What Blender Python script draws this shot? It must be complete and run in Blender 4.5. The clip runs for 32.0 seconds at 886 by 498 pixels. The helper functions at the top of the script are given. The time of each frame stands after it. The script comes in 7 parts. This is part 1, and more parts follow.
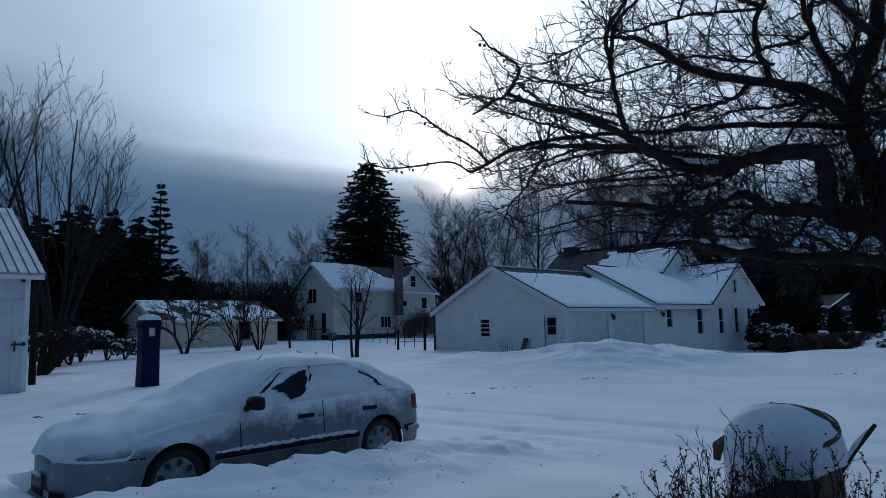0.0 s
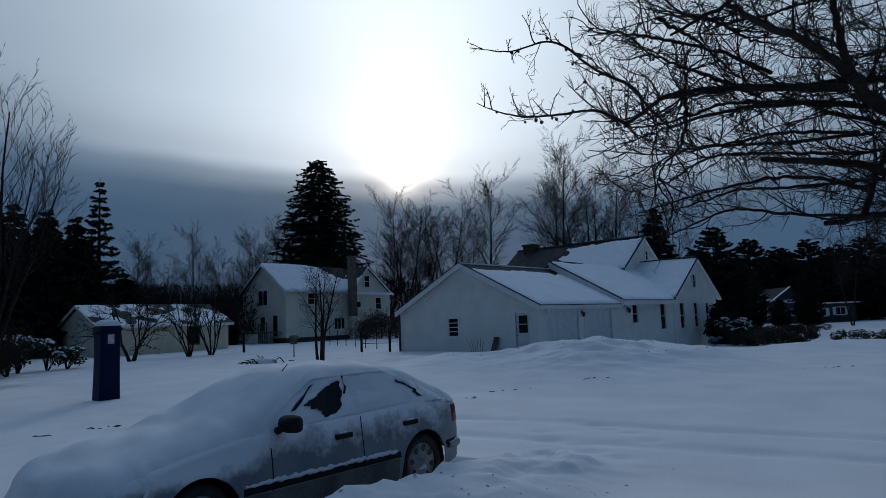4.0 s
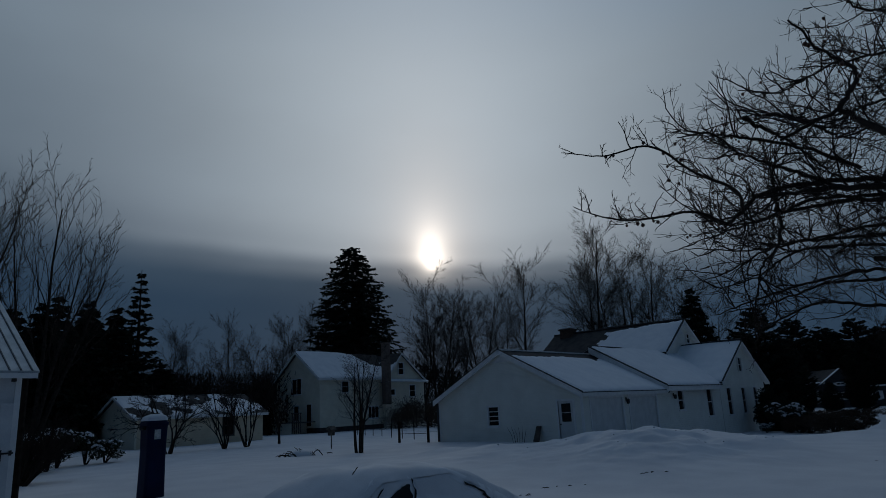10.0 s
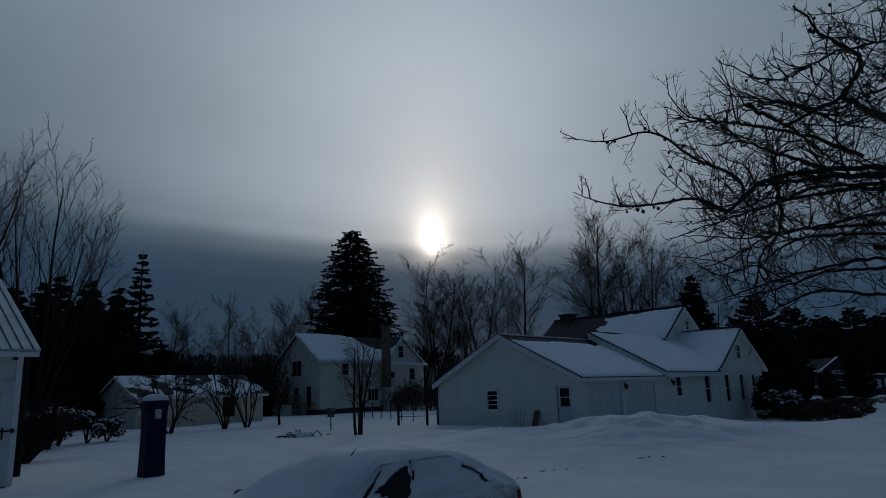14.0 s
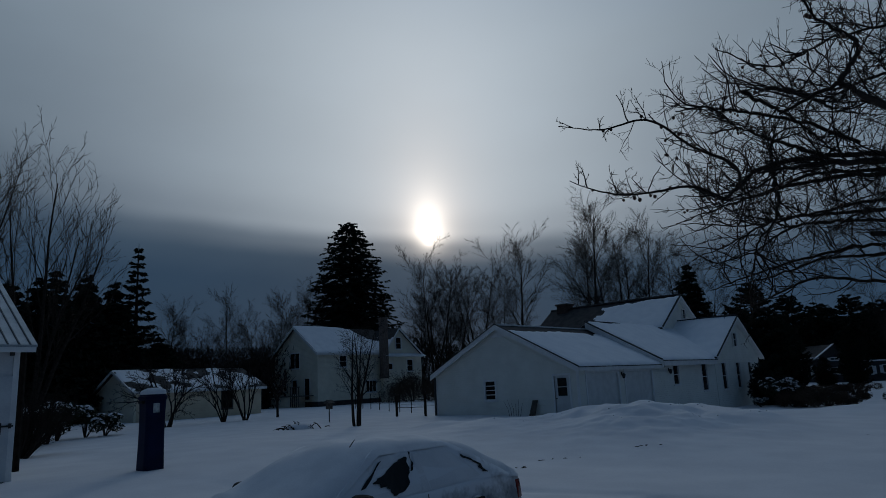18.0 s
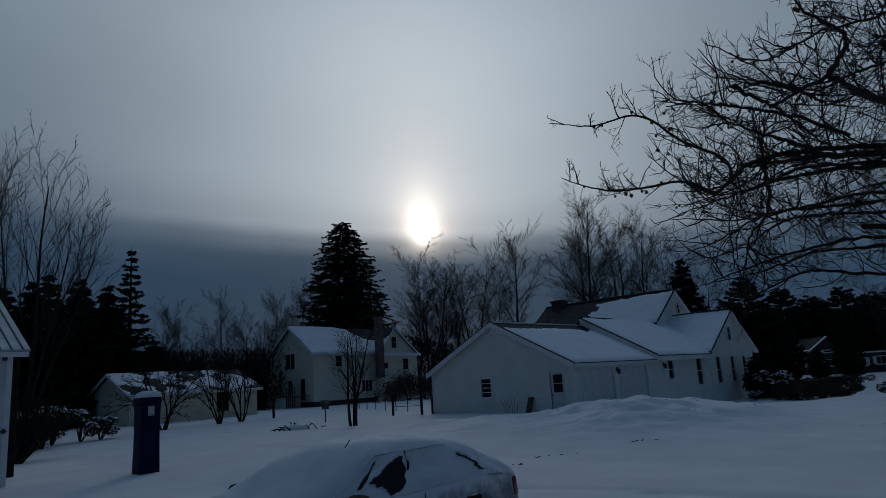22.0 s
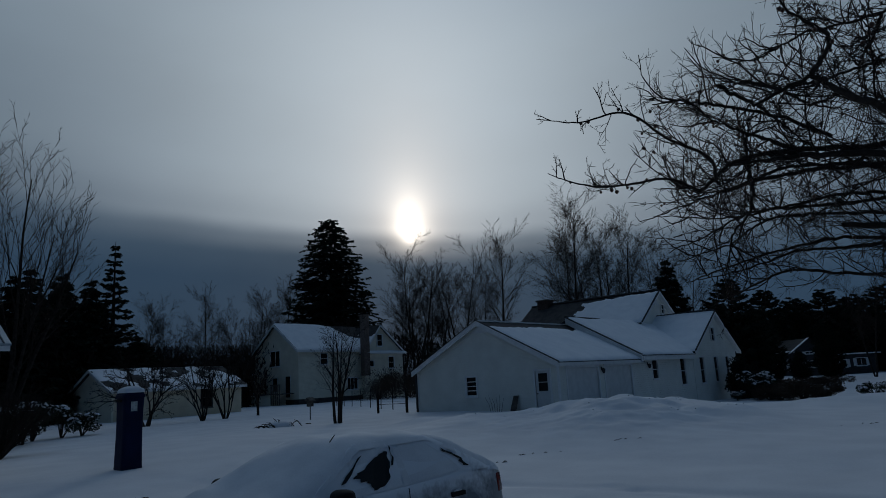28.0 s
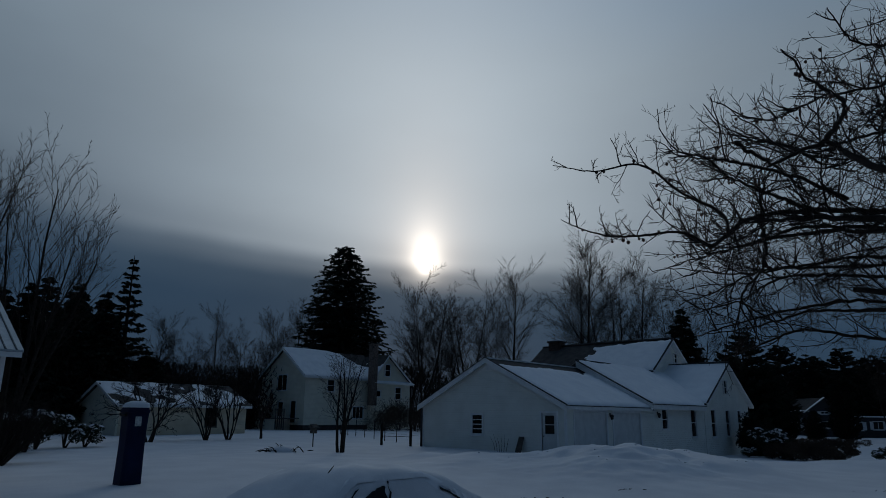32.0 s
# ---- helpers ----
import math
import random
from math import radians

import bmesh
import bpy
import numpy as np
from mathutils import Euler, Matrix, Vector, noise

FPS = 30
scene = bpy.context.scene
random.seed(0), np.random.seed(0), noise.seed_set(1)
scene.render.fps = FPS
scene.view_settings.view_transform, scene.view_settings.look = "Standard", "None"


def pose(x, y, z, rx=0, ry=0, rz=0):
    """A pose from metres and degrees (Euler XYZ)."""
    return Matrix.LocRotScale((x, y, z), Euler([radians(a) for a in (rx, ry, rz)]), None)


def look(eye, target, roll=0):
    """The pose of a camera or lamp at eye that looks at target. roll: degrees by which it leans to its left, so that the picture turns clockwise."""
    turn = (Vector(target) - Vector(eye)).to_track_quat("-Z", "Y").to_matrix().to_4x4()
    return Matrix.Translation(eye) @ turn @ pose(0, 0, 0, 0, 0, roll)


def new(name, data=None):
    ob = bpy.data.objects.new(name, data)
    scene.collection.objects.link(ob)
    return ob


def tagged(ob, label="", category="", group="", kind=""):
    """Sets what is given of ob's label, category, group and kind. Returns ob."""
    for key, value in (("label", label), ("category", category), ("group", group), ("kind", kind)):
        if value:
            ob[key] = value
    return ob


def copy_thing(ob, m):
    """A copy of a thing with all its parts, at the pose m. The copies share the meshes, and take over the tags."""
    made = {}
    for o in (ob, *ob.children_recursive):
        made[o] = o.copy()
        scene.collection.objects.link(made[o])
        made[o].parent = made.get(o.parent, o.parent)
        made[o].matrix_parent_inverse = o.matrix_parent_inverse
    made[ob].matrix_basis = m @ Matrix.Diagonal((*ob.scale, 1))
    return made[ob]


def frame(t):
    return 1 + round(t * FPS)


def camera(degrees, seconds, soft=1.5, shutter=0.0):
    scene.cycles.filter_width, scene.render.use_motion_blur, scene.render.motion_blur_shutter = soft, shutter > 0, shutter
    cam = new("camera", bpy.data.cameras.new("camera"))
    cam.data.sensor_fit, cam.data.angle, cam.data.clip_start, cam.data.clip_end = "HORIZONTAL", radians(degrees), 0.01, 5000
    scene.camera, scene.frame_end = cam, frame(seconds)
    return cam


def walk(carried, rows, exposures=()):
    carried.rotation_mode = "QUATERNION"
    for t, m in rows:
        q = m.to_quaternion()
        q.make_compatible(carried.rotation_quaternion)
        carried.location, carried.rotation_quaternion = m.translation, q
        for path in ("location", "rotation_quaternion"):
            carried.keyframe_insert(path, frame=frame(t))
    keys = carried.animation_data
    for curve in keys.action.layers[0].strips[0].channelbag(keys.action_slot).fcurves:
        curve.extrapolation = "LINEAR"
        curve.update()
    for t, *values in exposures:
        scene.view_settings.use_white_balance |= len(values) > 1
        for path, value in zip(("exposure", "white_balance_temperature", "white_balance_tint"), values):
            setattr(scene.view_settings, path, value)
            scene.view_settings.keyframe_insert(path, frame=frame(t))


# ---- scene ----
cam = camera(67.0, 32.0, soft=0.5)
PATH = [
    (0, (19.096, -27.554, 1.785), (17.691, -26.148, 2.006), -1.2),
    (0.5, (19.112, -27.537, 1.809), (17.693, -26.163, 2.12), -2.4),
    (1, (19.037, -27.622, 1.834), (17.703, -26.181, 2.215), -0.4),
    (1.5, (18.919, -27.699, 1.831), (17.562, -26.277, 2.197), -0.2),
    (2, (18.691, -27.625, 1.83), (17.276, -26.25, 2.155), -2.6),
    (2.5, (18.376, -27.466, 1.823), (16.989, -26.068, 2.171), -1.3),
    (3, (18.031, -27.521, 1.831), (16.688, -26.088, 2.208), -0.8),
    (3.5, (17.693, -27.473, 1.812), (16.412, -25.97, 2.129), -2.4),
    (5.5, (17.15, -27.613, 1.857), (15.789, -26.149, 1.913), -0.6),
    (6, (17.129, -27.648, 1.908), (15.846, -26.144, 2.21), -0.9),
    (6.5, (17.165, -27.726, 1.929), (15.856, -26.276, 2.358), -1.4),
    (7, (17.16, -27.731, 1.935), (15.852, -26.302, 2.43), -1.2),
    (8, (17.161, -27.745, 1.948), (15.847, -26.325, 2.454), -2.0),
    (9, (17.152, -27.738, 1.938), (15.841, -26.301, 2.402), -2.3),
    (10, (17.158, -27.74, 1.948), (15.844, -26.306, 2.415), -2.9),
    (11, (17.163, -27.746, 1.939), (15.847, -26.317, 2.414), -2.4),
    (12, (17.171, -27.738, 1.946), (15.858, -26.304, 2.416), -2.6),
    (13, (17.157, -27.735, 1.944), (15.847, -26.292, 2.391), -2.3),
    (14, (17.164, -27.734, 1.947), (15.839, -26.296, 2.368), -2.2),
    (14.5, (17.159, -27.729, 1.945), (15.839, -26.285, 2.363), -2.4),
    (16.5, (17.145, -27.718, 1.951), (15.836, -26.261, 2.355), -2.3),
    (17, (17.154, -27.728, 1.947), (15.842, -26.273, 2.347), -2.8),
    (18, (17.154, -27.722, 1.945), (15.832, -26.274, 2.34), -2.8),
    (19, (17.14, -27.721, 1.939), (15.818, -26.272, 2.329), -2.4),
    (20, (17.142, -27.723, 1.941), (15.822, -26.271, 2.33), -2.5),
    (21, (17.137, -27.705, 1.946), (15.817, -26.252, 2.33), -3.3),
    (22, (17.155, -27.706, 1.948), (15.845, -26.246, 2.337), -3.7),
    (23, (17.169, -27.711, 1.938), (15.874, -26.24, 2.336), -3.3),
    (24, (17.161, -27.678, 1.94), (15.872, -26.202, 2.34), -3.6),
    (24.5, (17.146, -27.666, 1.945), (15.835, -26.205, 2.328), -3.6),
    (26.5, (17.099, -27.742, 1.936), (15.792, -26.273, 2.305), -3.3),
    (27, (17.133, -27.7, 1.933), (15.834, -26.225, 2.306), -3.1),
    (28, (17.16, -27.711, 1.92), (15.878, -26.224, 2.303), -3.3),
    (29, (17.092, -27.713, 1.919), (15.805, -26.228, 2.293), -2.5),
    (29.5, (17.114, -27.712, 1.941), (15.794, -26.251, 2.293), -2.0),
    (30, (17.178, -27.705, 1.908), (15.865, -26.228, 2.218), -0.2),
    (30.5, (17.122, -27.705, 2.012), (15.77, -26.265, 2.325), -0.3),
    (31, (17.187, -27.7, 1.941), (15.817, -26.291, 2.318), 0.7),
    (31.5, (17.172, -27.719, 1.959), (15.849, -26.282, 2.386), 0.1),
    (32, (17.209, -27.726, 1.94), (15.909, -26.285, 2.421), 0.6),
]
# stops, kelvin and tint as the clip's camera sets them
LIGHT = [
    (0.0, 1.55, 5900, 6), (1.0, 0.9, 5900, 6), (2.0, 0.78, 6000, 6), (3.0, 0.72, 6150, 7), (3.5, 0.85, 6150, 7), (5.5, 2.0, 6200, 7), (6.0, 0.95, 6160, 7), (7.0, 0.25, 6350, 8), (9.0, 0.05, 6180, 6),
    (13.0, 0.1, 6180, 6), (19.0, 0.25, 6170, 6), (24.0, 0.28, 6190, 5), (28.0, 0.25, 6190, 5), (29.0, 0.22, 6190, 6), (30.0, 0.3, 6160, 6), (31.0, 0.52, 6160, 6), (32.0, 0.17, 6160, 5),
]
walk(cam, [(t, look(eye, target, roll)) for t, eye, target, roll in PATH], LIGHT)
# ---- world ----
SUN = Vector((-0.671, 0.705, 0.232)).normalized()
SUN_EL = math.asin(SUN.z)
SUN_AZ = math.atan2(SUN.x, SUN.y)

world = bpy.data.worlds.new("overcast_evening")
scene.world = world
world.use_nodes = True
wt = world.node_tree
wt.nodes.clear()


def wnode(kind, **kw):
    n = wt.nodes.new(kind)
    for k, v in kw.items():
        n.inputs[int(k[1:])].default_value = v
    return n


def wmath(op, a, b=None, c=None, clamp=False):
    n = wt.nodes.new("ShaderNodeMath")
    n.operation, n.use_clamp = op, clamp
    for i, v in enumerate((a, b, c)):
        if v is None:
            continue
        if isinstance(v, (int, float)):
            n.inputs[i].default_value = v
        else:
            wt.links.new(v, n.inputs[i])
    return n.outputs[0]


def wdot(a, vec):
    n = wt.nodes.new("ShaderNodeVectorMath")
    n.operation = "DOT_PRODUCT"
    wt.links.new(a, n.inputs[0])
    n.inputs[1].default_value = vec
    return n.outputs["Value"]


def wramp(fac, stops):
    n = wt.nodes.new("ShaderNodeValToRGB")
    e = n.color_ramp.elements
    e[0].position, e[0].color = stops[0][0], (*stops[0][1], 1)
    e[1].position, e[1].color = stops[-1][0], (*stops[-1][1], 1)
    for p, c in stops[1:-1]:
        q = e.new(p)
        q.color = (*c, 1)
    n.color_ramp.interpolation = "EASE"
    wt.links.new(fac, n.inputs[0])
    return n.outputs[0]


def wmix(kind, fac, a, b):
    n = wt.nodes.new("ShaderNodeMix")
    n.data_type, n.blend_type = "RGBA", kind
    for sock, v in ((n.inputs[0], fac), (n.inputs[6], a), (n.inputs[7], b)):
        if isinstance(v, (int, float)):
            sock.default_value = v
        elif isinstance(v, tuple):
            sock.default_value = (*v, 1)
        else:
            wt.links.new(v, sock)
    return n.outputs[2]


tc = wt.nodes.new("ShaderNodeTexCoord")
nrm = wt.nodes.new("ShaderNodeVectorMath")
nrm.operation = "NORMALIZE"
wt.links.new(tc.outputs["Generated"], nrm.inputs[0])
way = nrm.outputs[0]
SUN_H = Vector((SUN.x, SUN.y, 0)).normalized()
SUN_SIDE = Vector((SUN_H.y, -SUN_H.x, 0))
up = wdot(way, (0, 0, 1))
ahead = wdot(way, SUN_H)
side = wdot(way, SUN_SIDE)
# soft cloud texture, stretched along the horizon
stretch = wt.nodes.new("ShaderNodeMapping")
stretch.inputs["Scale"].default_value = (1.6, 1.6, 3.6)
wt.links.new(way, stretch.inputs["Vector"])
cloud = wnode("ShaderNodeTexNoise")
cloud.inputs["Scale"].default_value = 1.3
cloud.inputs["Detail"].default_value = 4
wt.links.new(stretch.outputs[0], cloud.inputs["Vector"])
puff = wmath("SUBTRACT", cloud.outputs[0], 0.5)
# the height of the cloud bank's edge wanders a little
level = wmath("ADD", up, wmath("MULTIPLY", puff, 0.05))
level = wmath("ADD", level, wmath("ADD", wmath("MULTIPLY", wmath("MINIMUM", side, 0.0), 0.11), wmath("MULTIPLY", wmath("MAXIMUM", side, 0.0), 0.03)))
bank = wramp(level, [(0.0, (0.018, 0.034, 0.060)), (0.12, (0.023, 0.043, 0.074)), (0.18, (0.037, 0.058, 0.088)), (0.225, (0.066, 0.090, 0.122)),
                     (0.30, (0.104, 0.134, 0.170)), (0.45, (0.131, 0.165, 0.205)), (0.60, (0.088, 0.130, 0.188)), (1.0, (0.058, 0.100, 0.166))])
# light of the hidden sun in the thin upper cloud
du = wmath("SUBTRACT", up, SUN.z - 0.024)
tall = wmath("MULTIPLY", wmath("MAXIMUM", du, 0.0), 0.50)
low = wmath("MULTIPLY", wmath("MINIMUM", du, 0.0), 1.25)
dv = wmath("ADD", tall, low)
r2 = wmath("ADD", wmath("MULTIPLY", side, side), wmath("MULTIPLY", dv, dv))
r1 = wmath("POWER", r2, 0.5)
front = wmath("GREATER_THAN", ahead, 0.0)
core = wmath("MULTIPLY", wmath("POWER", 2.718, wmath("MULTIPLY", r1, -1 / 0.012)), 3.4)
glow = wmath("MULTIPLY", wmath("POWER", 2.718, wmath("MULTIPLY", r1, -1 / 0.046)), 0.46)
wide = wmath("MULTIPLY", wmath("POWER", 2.718, wmath("MULTIPLY", r2, -8.5)), 0.30)
veil = wramp(level, [(0.165, (0.0, 0.0, 0.0)), (0.195, (0.28, 0.28, 0.28)), (0.225, (0.85, 0.85, 0.85)), (0.265, (1.0, 1.0, 1.0))])
warm = wmix("ADD", 1.0, wmix("MULTIPLY", 1.0, wmath("MULTIPLY", core, front), (1.0, 0.86, 0.72)), wmix("MULTIPLY", 1.0, wmath("MULTIPLY", glow, front), (1.0, 0.68, 0.46)))
pale = wmix("MULTIPLY", 1.0, wmath("MULTIPLY", wide, front), (1.0, 1.0, 1.0))
light = wmix("MULTIPLY", 1.0, wmix("ADD", 1.0, warm, pale), veil)
grain = wmath("ADD", wmath("MULTIPLY", puff, 0.5), 1.0)
# the sky away from the sun is already dusky
dusk = wramp(wmath("ADD", wmath("MULTIPLY_ADD", ahead, 0.5, 0.5), wmath("MULTIPLY", wmath("MULTIPLY", up, wmath("MAXIMUM", up, 0.0)), 0.30)), [(0.0, (0.11, 0.175, 0.26)), (0.62, (0.30, 0.41, 0.55)), (0.86, (1.0, 1.0, 1.0))])
sky = wmix("ADD", 1.0, wmix("MULTIPLY", 1.0, wmix("MULTIPLY", 1.0, bank, grain), dusk), light)
nishita = wt.nodes.new("ShaderNodeTexSky")
nishita.sky_type, nishita.sun_disc = "NISHITA", False
nishita.sun_elevation, nishita.sun_rotation = SUN_EL, SUN_AZ
nishita.air_density, nishita.dust_density = 1.0, 3.0
clear = wmix("MULTIPLY", 1.0, nishita.outputs[0], (0.0002, 0.0002, 0.0002))
total = wmix("ADD", 1.0, sky, clear)
bg = wt.nodes.new("ShaderNodeBackground")
bg.inputs[1].default_value = 1.0
wt.links.new(total, bg.inputs[0])
wo = wt.nodes.new("ShaderNodeOutputWorld")
wt.links.new(bg.outputs[0], wo.inputs[0])

sun = new("sun", bpy.data.lights.new("sun", "SUN"))
sun.data.energy, sun.data.angle, sun.data.color = 0.28, radians(11), (1.0, 0.97, 0.92)
sun.matrix_world = look(SUN * 500, (0, 0, 0))

# ---- materials ----


def material(name, a, b, rough=0.7, scale=3.0, fine=40.0, bump=0.15, dist=0.01, metal=0.0, spread=(0.35, 0.65), coords="Object", spec=0.5, rnd=0.0):
    """Two colours mixed by noise at two sizes, with a fine relief."""
    m = bpy.data.materials.new(name)
    m.use_nodes = True
    t = m.node_tree
    p = t.nodes["Principled BSDF"]
    co = t.nodes.new("ShaderNodeTexCoord")
    n1, n2 = t.nodes.new("ShaderNodeTexNoise"), t.nodes.new("ShaderNodeTexNoise")
    n1.inputs["Scale"].default_value, n2.inputs["Scale"].default_value = scale, fine
    n1.inputs["Detail"].default_value, n2.inputs["Detail"].default_value = 5, 4
    for n in (n1, n2):
        t.links.new(co.outputs[coords], n.inputs["Vector"])
    add = t.nodes.new("ShaderNodeMath")
    add.operation = "MULTIPLY_ADD"
    t.links.new(n2.outputs[0], add.inputs[0])
    add.inputs[1].default_value = 0.4
    t.links.new(n1.outputs[0], add.inputs[2])
    sub = t.nodes.new("ShaderNodeMath")
    sub.operation = "SUBTRACT"
    t.links.new(add.outputs[0], sub.inputs[0])
    sub.inputs[1].default_value = 0.2
    src = sub.outputs[0]
    if rnd:
        oi = t.nodes.new("ShaderNodeObjectInfo")
        ma = t.nodes.new("ShaderNodeMath")
        ma.operation = "MULTIPLY_ADD"
        t.links.new(oi.outputs["Random"], ma.inputs[0])
        ma.inputs[1].default_value = rnd
        t.links.new(src, ma.inputs[2])
        src = ma.outputs[0]
    r = t.nodes.new("ShaderNodeValToRGB")
    e = r.color_ramp.elements
    e[0].position, e[0].color = spread[0], (*a, 1)
    e[1].position, e[1].color = spread[1], (*b, 1)
    t.links.new(src, r.inputs[0])
    t.links.new(r.outputs[0], p.inputs["Base Color"])
    p.inputs["Roughness"].default_value, p.inputs["Metallic"].default_value = rough, metal
    p.inputs["Specular IOR Level"].default_value = spec
    if bump:
        bn = t.nodes.new("ShaderNodeBump")
        bn.inputs["Strength"].default_value, bn.inputs["Distance"].default_value = bump, dist
        t.links.new(add.outputs[0], bn.inputs["Height"])
        t.links.new(bn.outputs[0], p.inputs["Normal"])
    return m


def boarded(name, a, b, pitch=0.115, rough=0.55):
    """Painted lap siding: boards of one height, with a shadowed lower edge as relief."""
    m = material(name, a, b, rough, 1.2, 30.0, 0.1, 0.004)
    t = m.node_tree
    p = t.nodes["Principled BSDF"]
    co = t.nodes.new("ShaderNodeTexCoord")
    sep = t.nodes.new("ShaderNodeSeparateXYZ")
    t.links.new(co.outputs["Object"], sep.inputs[0])
    dv = t.nodes.new("ShaderNodeMath")
    dv.operation = "DIVIDE"
    t.links.new(sep.outputs[2], dv.inputs[0])
    dv.inputs[1].default_value = pitch
    fr = t.nodes.new("ShaderNodeMath")
    fr.operation = "FRACT"
    t.links.new(dv.outputs[0], fr.inputs[0])
    bn = t.nodes.new("ShaderNodeBump")
    bn.invert = True
    bn.inputs["Strength"].default_value, bn.inputs["Distance"].default_value = 0.8, 0.014
    t.links.new(fr.outputs[0], bn.inputs["Height"])
    t.links.new(bn.outputs[0], p.inputs["Normal"])
    return m


def glassy(name, col, rough=0.08):
    m = material(name, col, tuple(c * 1.6 for c in col), rough, 2.0, 15.0, 0.0, spec=0.18)
    return m


SNOW = material("snow", (0.66, 0.672, 0.70), (0.74, 0.75, 0.772), 0.9, 0.8, 22.0, 0.35, 0.02, spec=0.08)
ROOF_SNOW = material("roof_snow", (0.83, 0.84, 0.86), (0.9, 0.905, 0.915), 0.8, 1.5, 18.0, 0.3, 0.02, spec=0.12)
CAR_SNOW = material("car_snow", (0.66, 0.675, 0.70), (0.76, 0.77, 0.79), 0.95, 3.0, 60.0, 0.4, 0.008, spec=0.04)
CREAM = boarded("cream_siding", (0.74, 0.73, 0.66), (0.82, 0.81, 0.74))
IVORY = boarded("ivory_siding", (0.74, 0.68, 0.54), (0.83, 0.77, 0.62), 0.13)
BUFF = boarded("buff_siding", (0.64, 0.54, 0.38), (0.74, 0.64, 0.47), 0.2)
GREY_SIDING = boarded("dark_grey_siding", (0.018, 0.020, 0.021), (0.032, 0.035, 0.037), 0.15)
SHED_WHITE = material("shed_white_paint", (0.56, 0.57, 0.58), (0.68, 0.69, 0.69), 0.6, 2.0, 25.0, 0.2, 0.006)
TRIM = material("white_trim", (0.72, 0.72, 0.71), (0.82, 0.82, 0.80), 0.45, 4.0, 40.0, 0.05, 0.003)
DOOR_PAINT = material("white_door_paint", (0.60, 0.60, 0.58), (0.70, 0.70, 0.68), 0.45, 3.0, 30.0, 0.05, 0.003)
SHINGLE = material("asphalt_shingle", (0.020, 0.020, 0.022), (0.05, 0.048, 0.046), 0.9, 2.5, 30.0, 0.6, 0.01)
# dark ribs: the shadow side of each rib put into its colour
RIB = material("shaded_rib", (0.05, 0.06, 0.065), (0.12, 0.135, 0.14), 0.5, 6.0, 30.0, 0.1, 0.003)
METAL_ROOF = material("metal_roof", (0.34, 0.38, 0.40), (0.50, 0.54, 0.56), 0.45, 1.5, 25.0, 0.1, 0.003, metal=0.35)
DARK_BRICK = material("dark_chimney_brick", (0.035, 0.022, 0.018), (0.075, 0.045, 0.035), 0.9, 6.0, 45.0, 0.5, 0.01)
DARK_GLASS = glassy("window_glass", (0.006, 0.009, 0.010))
CURTAIN_GLASS = glassy("dark_window_glass", (0.012, 0.013, 0.015), 0.12)
BRICK = material("chimney_brick", (0.10, 0.072, 0.058), (0.19, 0.145, 0.12), 0.85, 6.0, 45.0, 0.5, 0.01)
IRON = material("black_iron", (0.012, 0.012, 0.012), (0.03, 0.03, 0.03), 0.55, 8.0, 60.0, 0.2, 0.003)
BARK = material("dark_bark", (0.016, 0.013, 0.011), (0.042, 0.035, 0.030), 0.9, 6.0, 45.0, 0.8, 0.012, spec=0.12)
TWIG = material("twig_bark", (0.015, 0.012, 0.011), (0.034, 0.027, 0.024), 0.85, 8.0, 50.0, 0.3, 0.004, spec=0.12)
GREY_BARK = material("grey_bark", (0.018, 0.016, 0.015), (0.046, 0.041, 0.037), 0.9, 3.0, 30.0, 0.5, 0.02, spec=0.12)
NEEDLES = material("conifer_needles", (0.007, 0.012, 0.009), (0.020, 0.030, 0.020), 0.85, 1.2, 12.0, 0.0, spec=0.12)
EVERGREEN = material("evergreen_leaves", (0.012, 0.020, 0.012), (0.035, 0.05, 0.028), 0.5, 4.0, 30.0, 0.0, spec=0.12)
BROWN_BRUSH = material("brown_brush", (0.045, 0.032, 0.025), (0.09, 0.066, 0.05), 0.9, 0.6, 6.0, 0.0, spec=0.12)
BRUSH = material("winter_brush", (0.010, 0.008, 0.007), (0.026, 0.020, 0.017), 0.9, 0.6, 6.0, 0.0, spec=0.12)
DRY_LEAF = material("dry_brown_leaves", (0.03, 0.017, 0.011), (0.07, 0.04, 0.025), 0.8, 6.0, 40.0, 0.0, spec=0.12)
DARK_POST = material("dark_brown_post", (0.009, 0.007, 0.006), (0.022, 0.018, 0.015), 0.9, 6.0, 50.0, 0.4, 0.006, spec=0.12)
POST = material("weathered_post", (0.05, 0.042, 0.036), (0.11, 0.095, 0.08), 0.85, 6.0, 50.0, 0.4, 0.006)
BLUE = material("blue_plastic", (0.0015, 0.006, 0.03), (0.003, 0.011, 0.05), 0.6, 2.5, 35.0, 0.08, 0.003, spec=0.12)
PALE_LABEL = material("faded_label", (0.30, 0.33, 0.33), (0.52, 0.54, 0.52), 0.6, 20.0, 60.0, 0.0)
CAR_X, CAR_Y = 11.66, -23.37


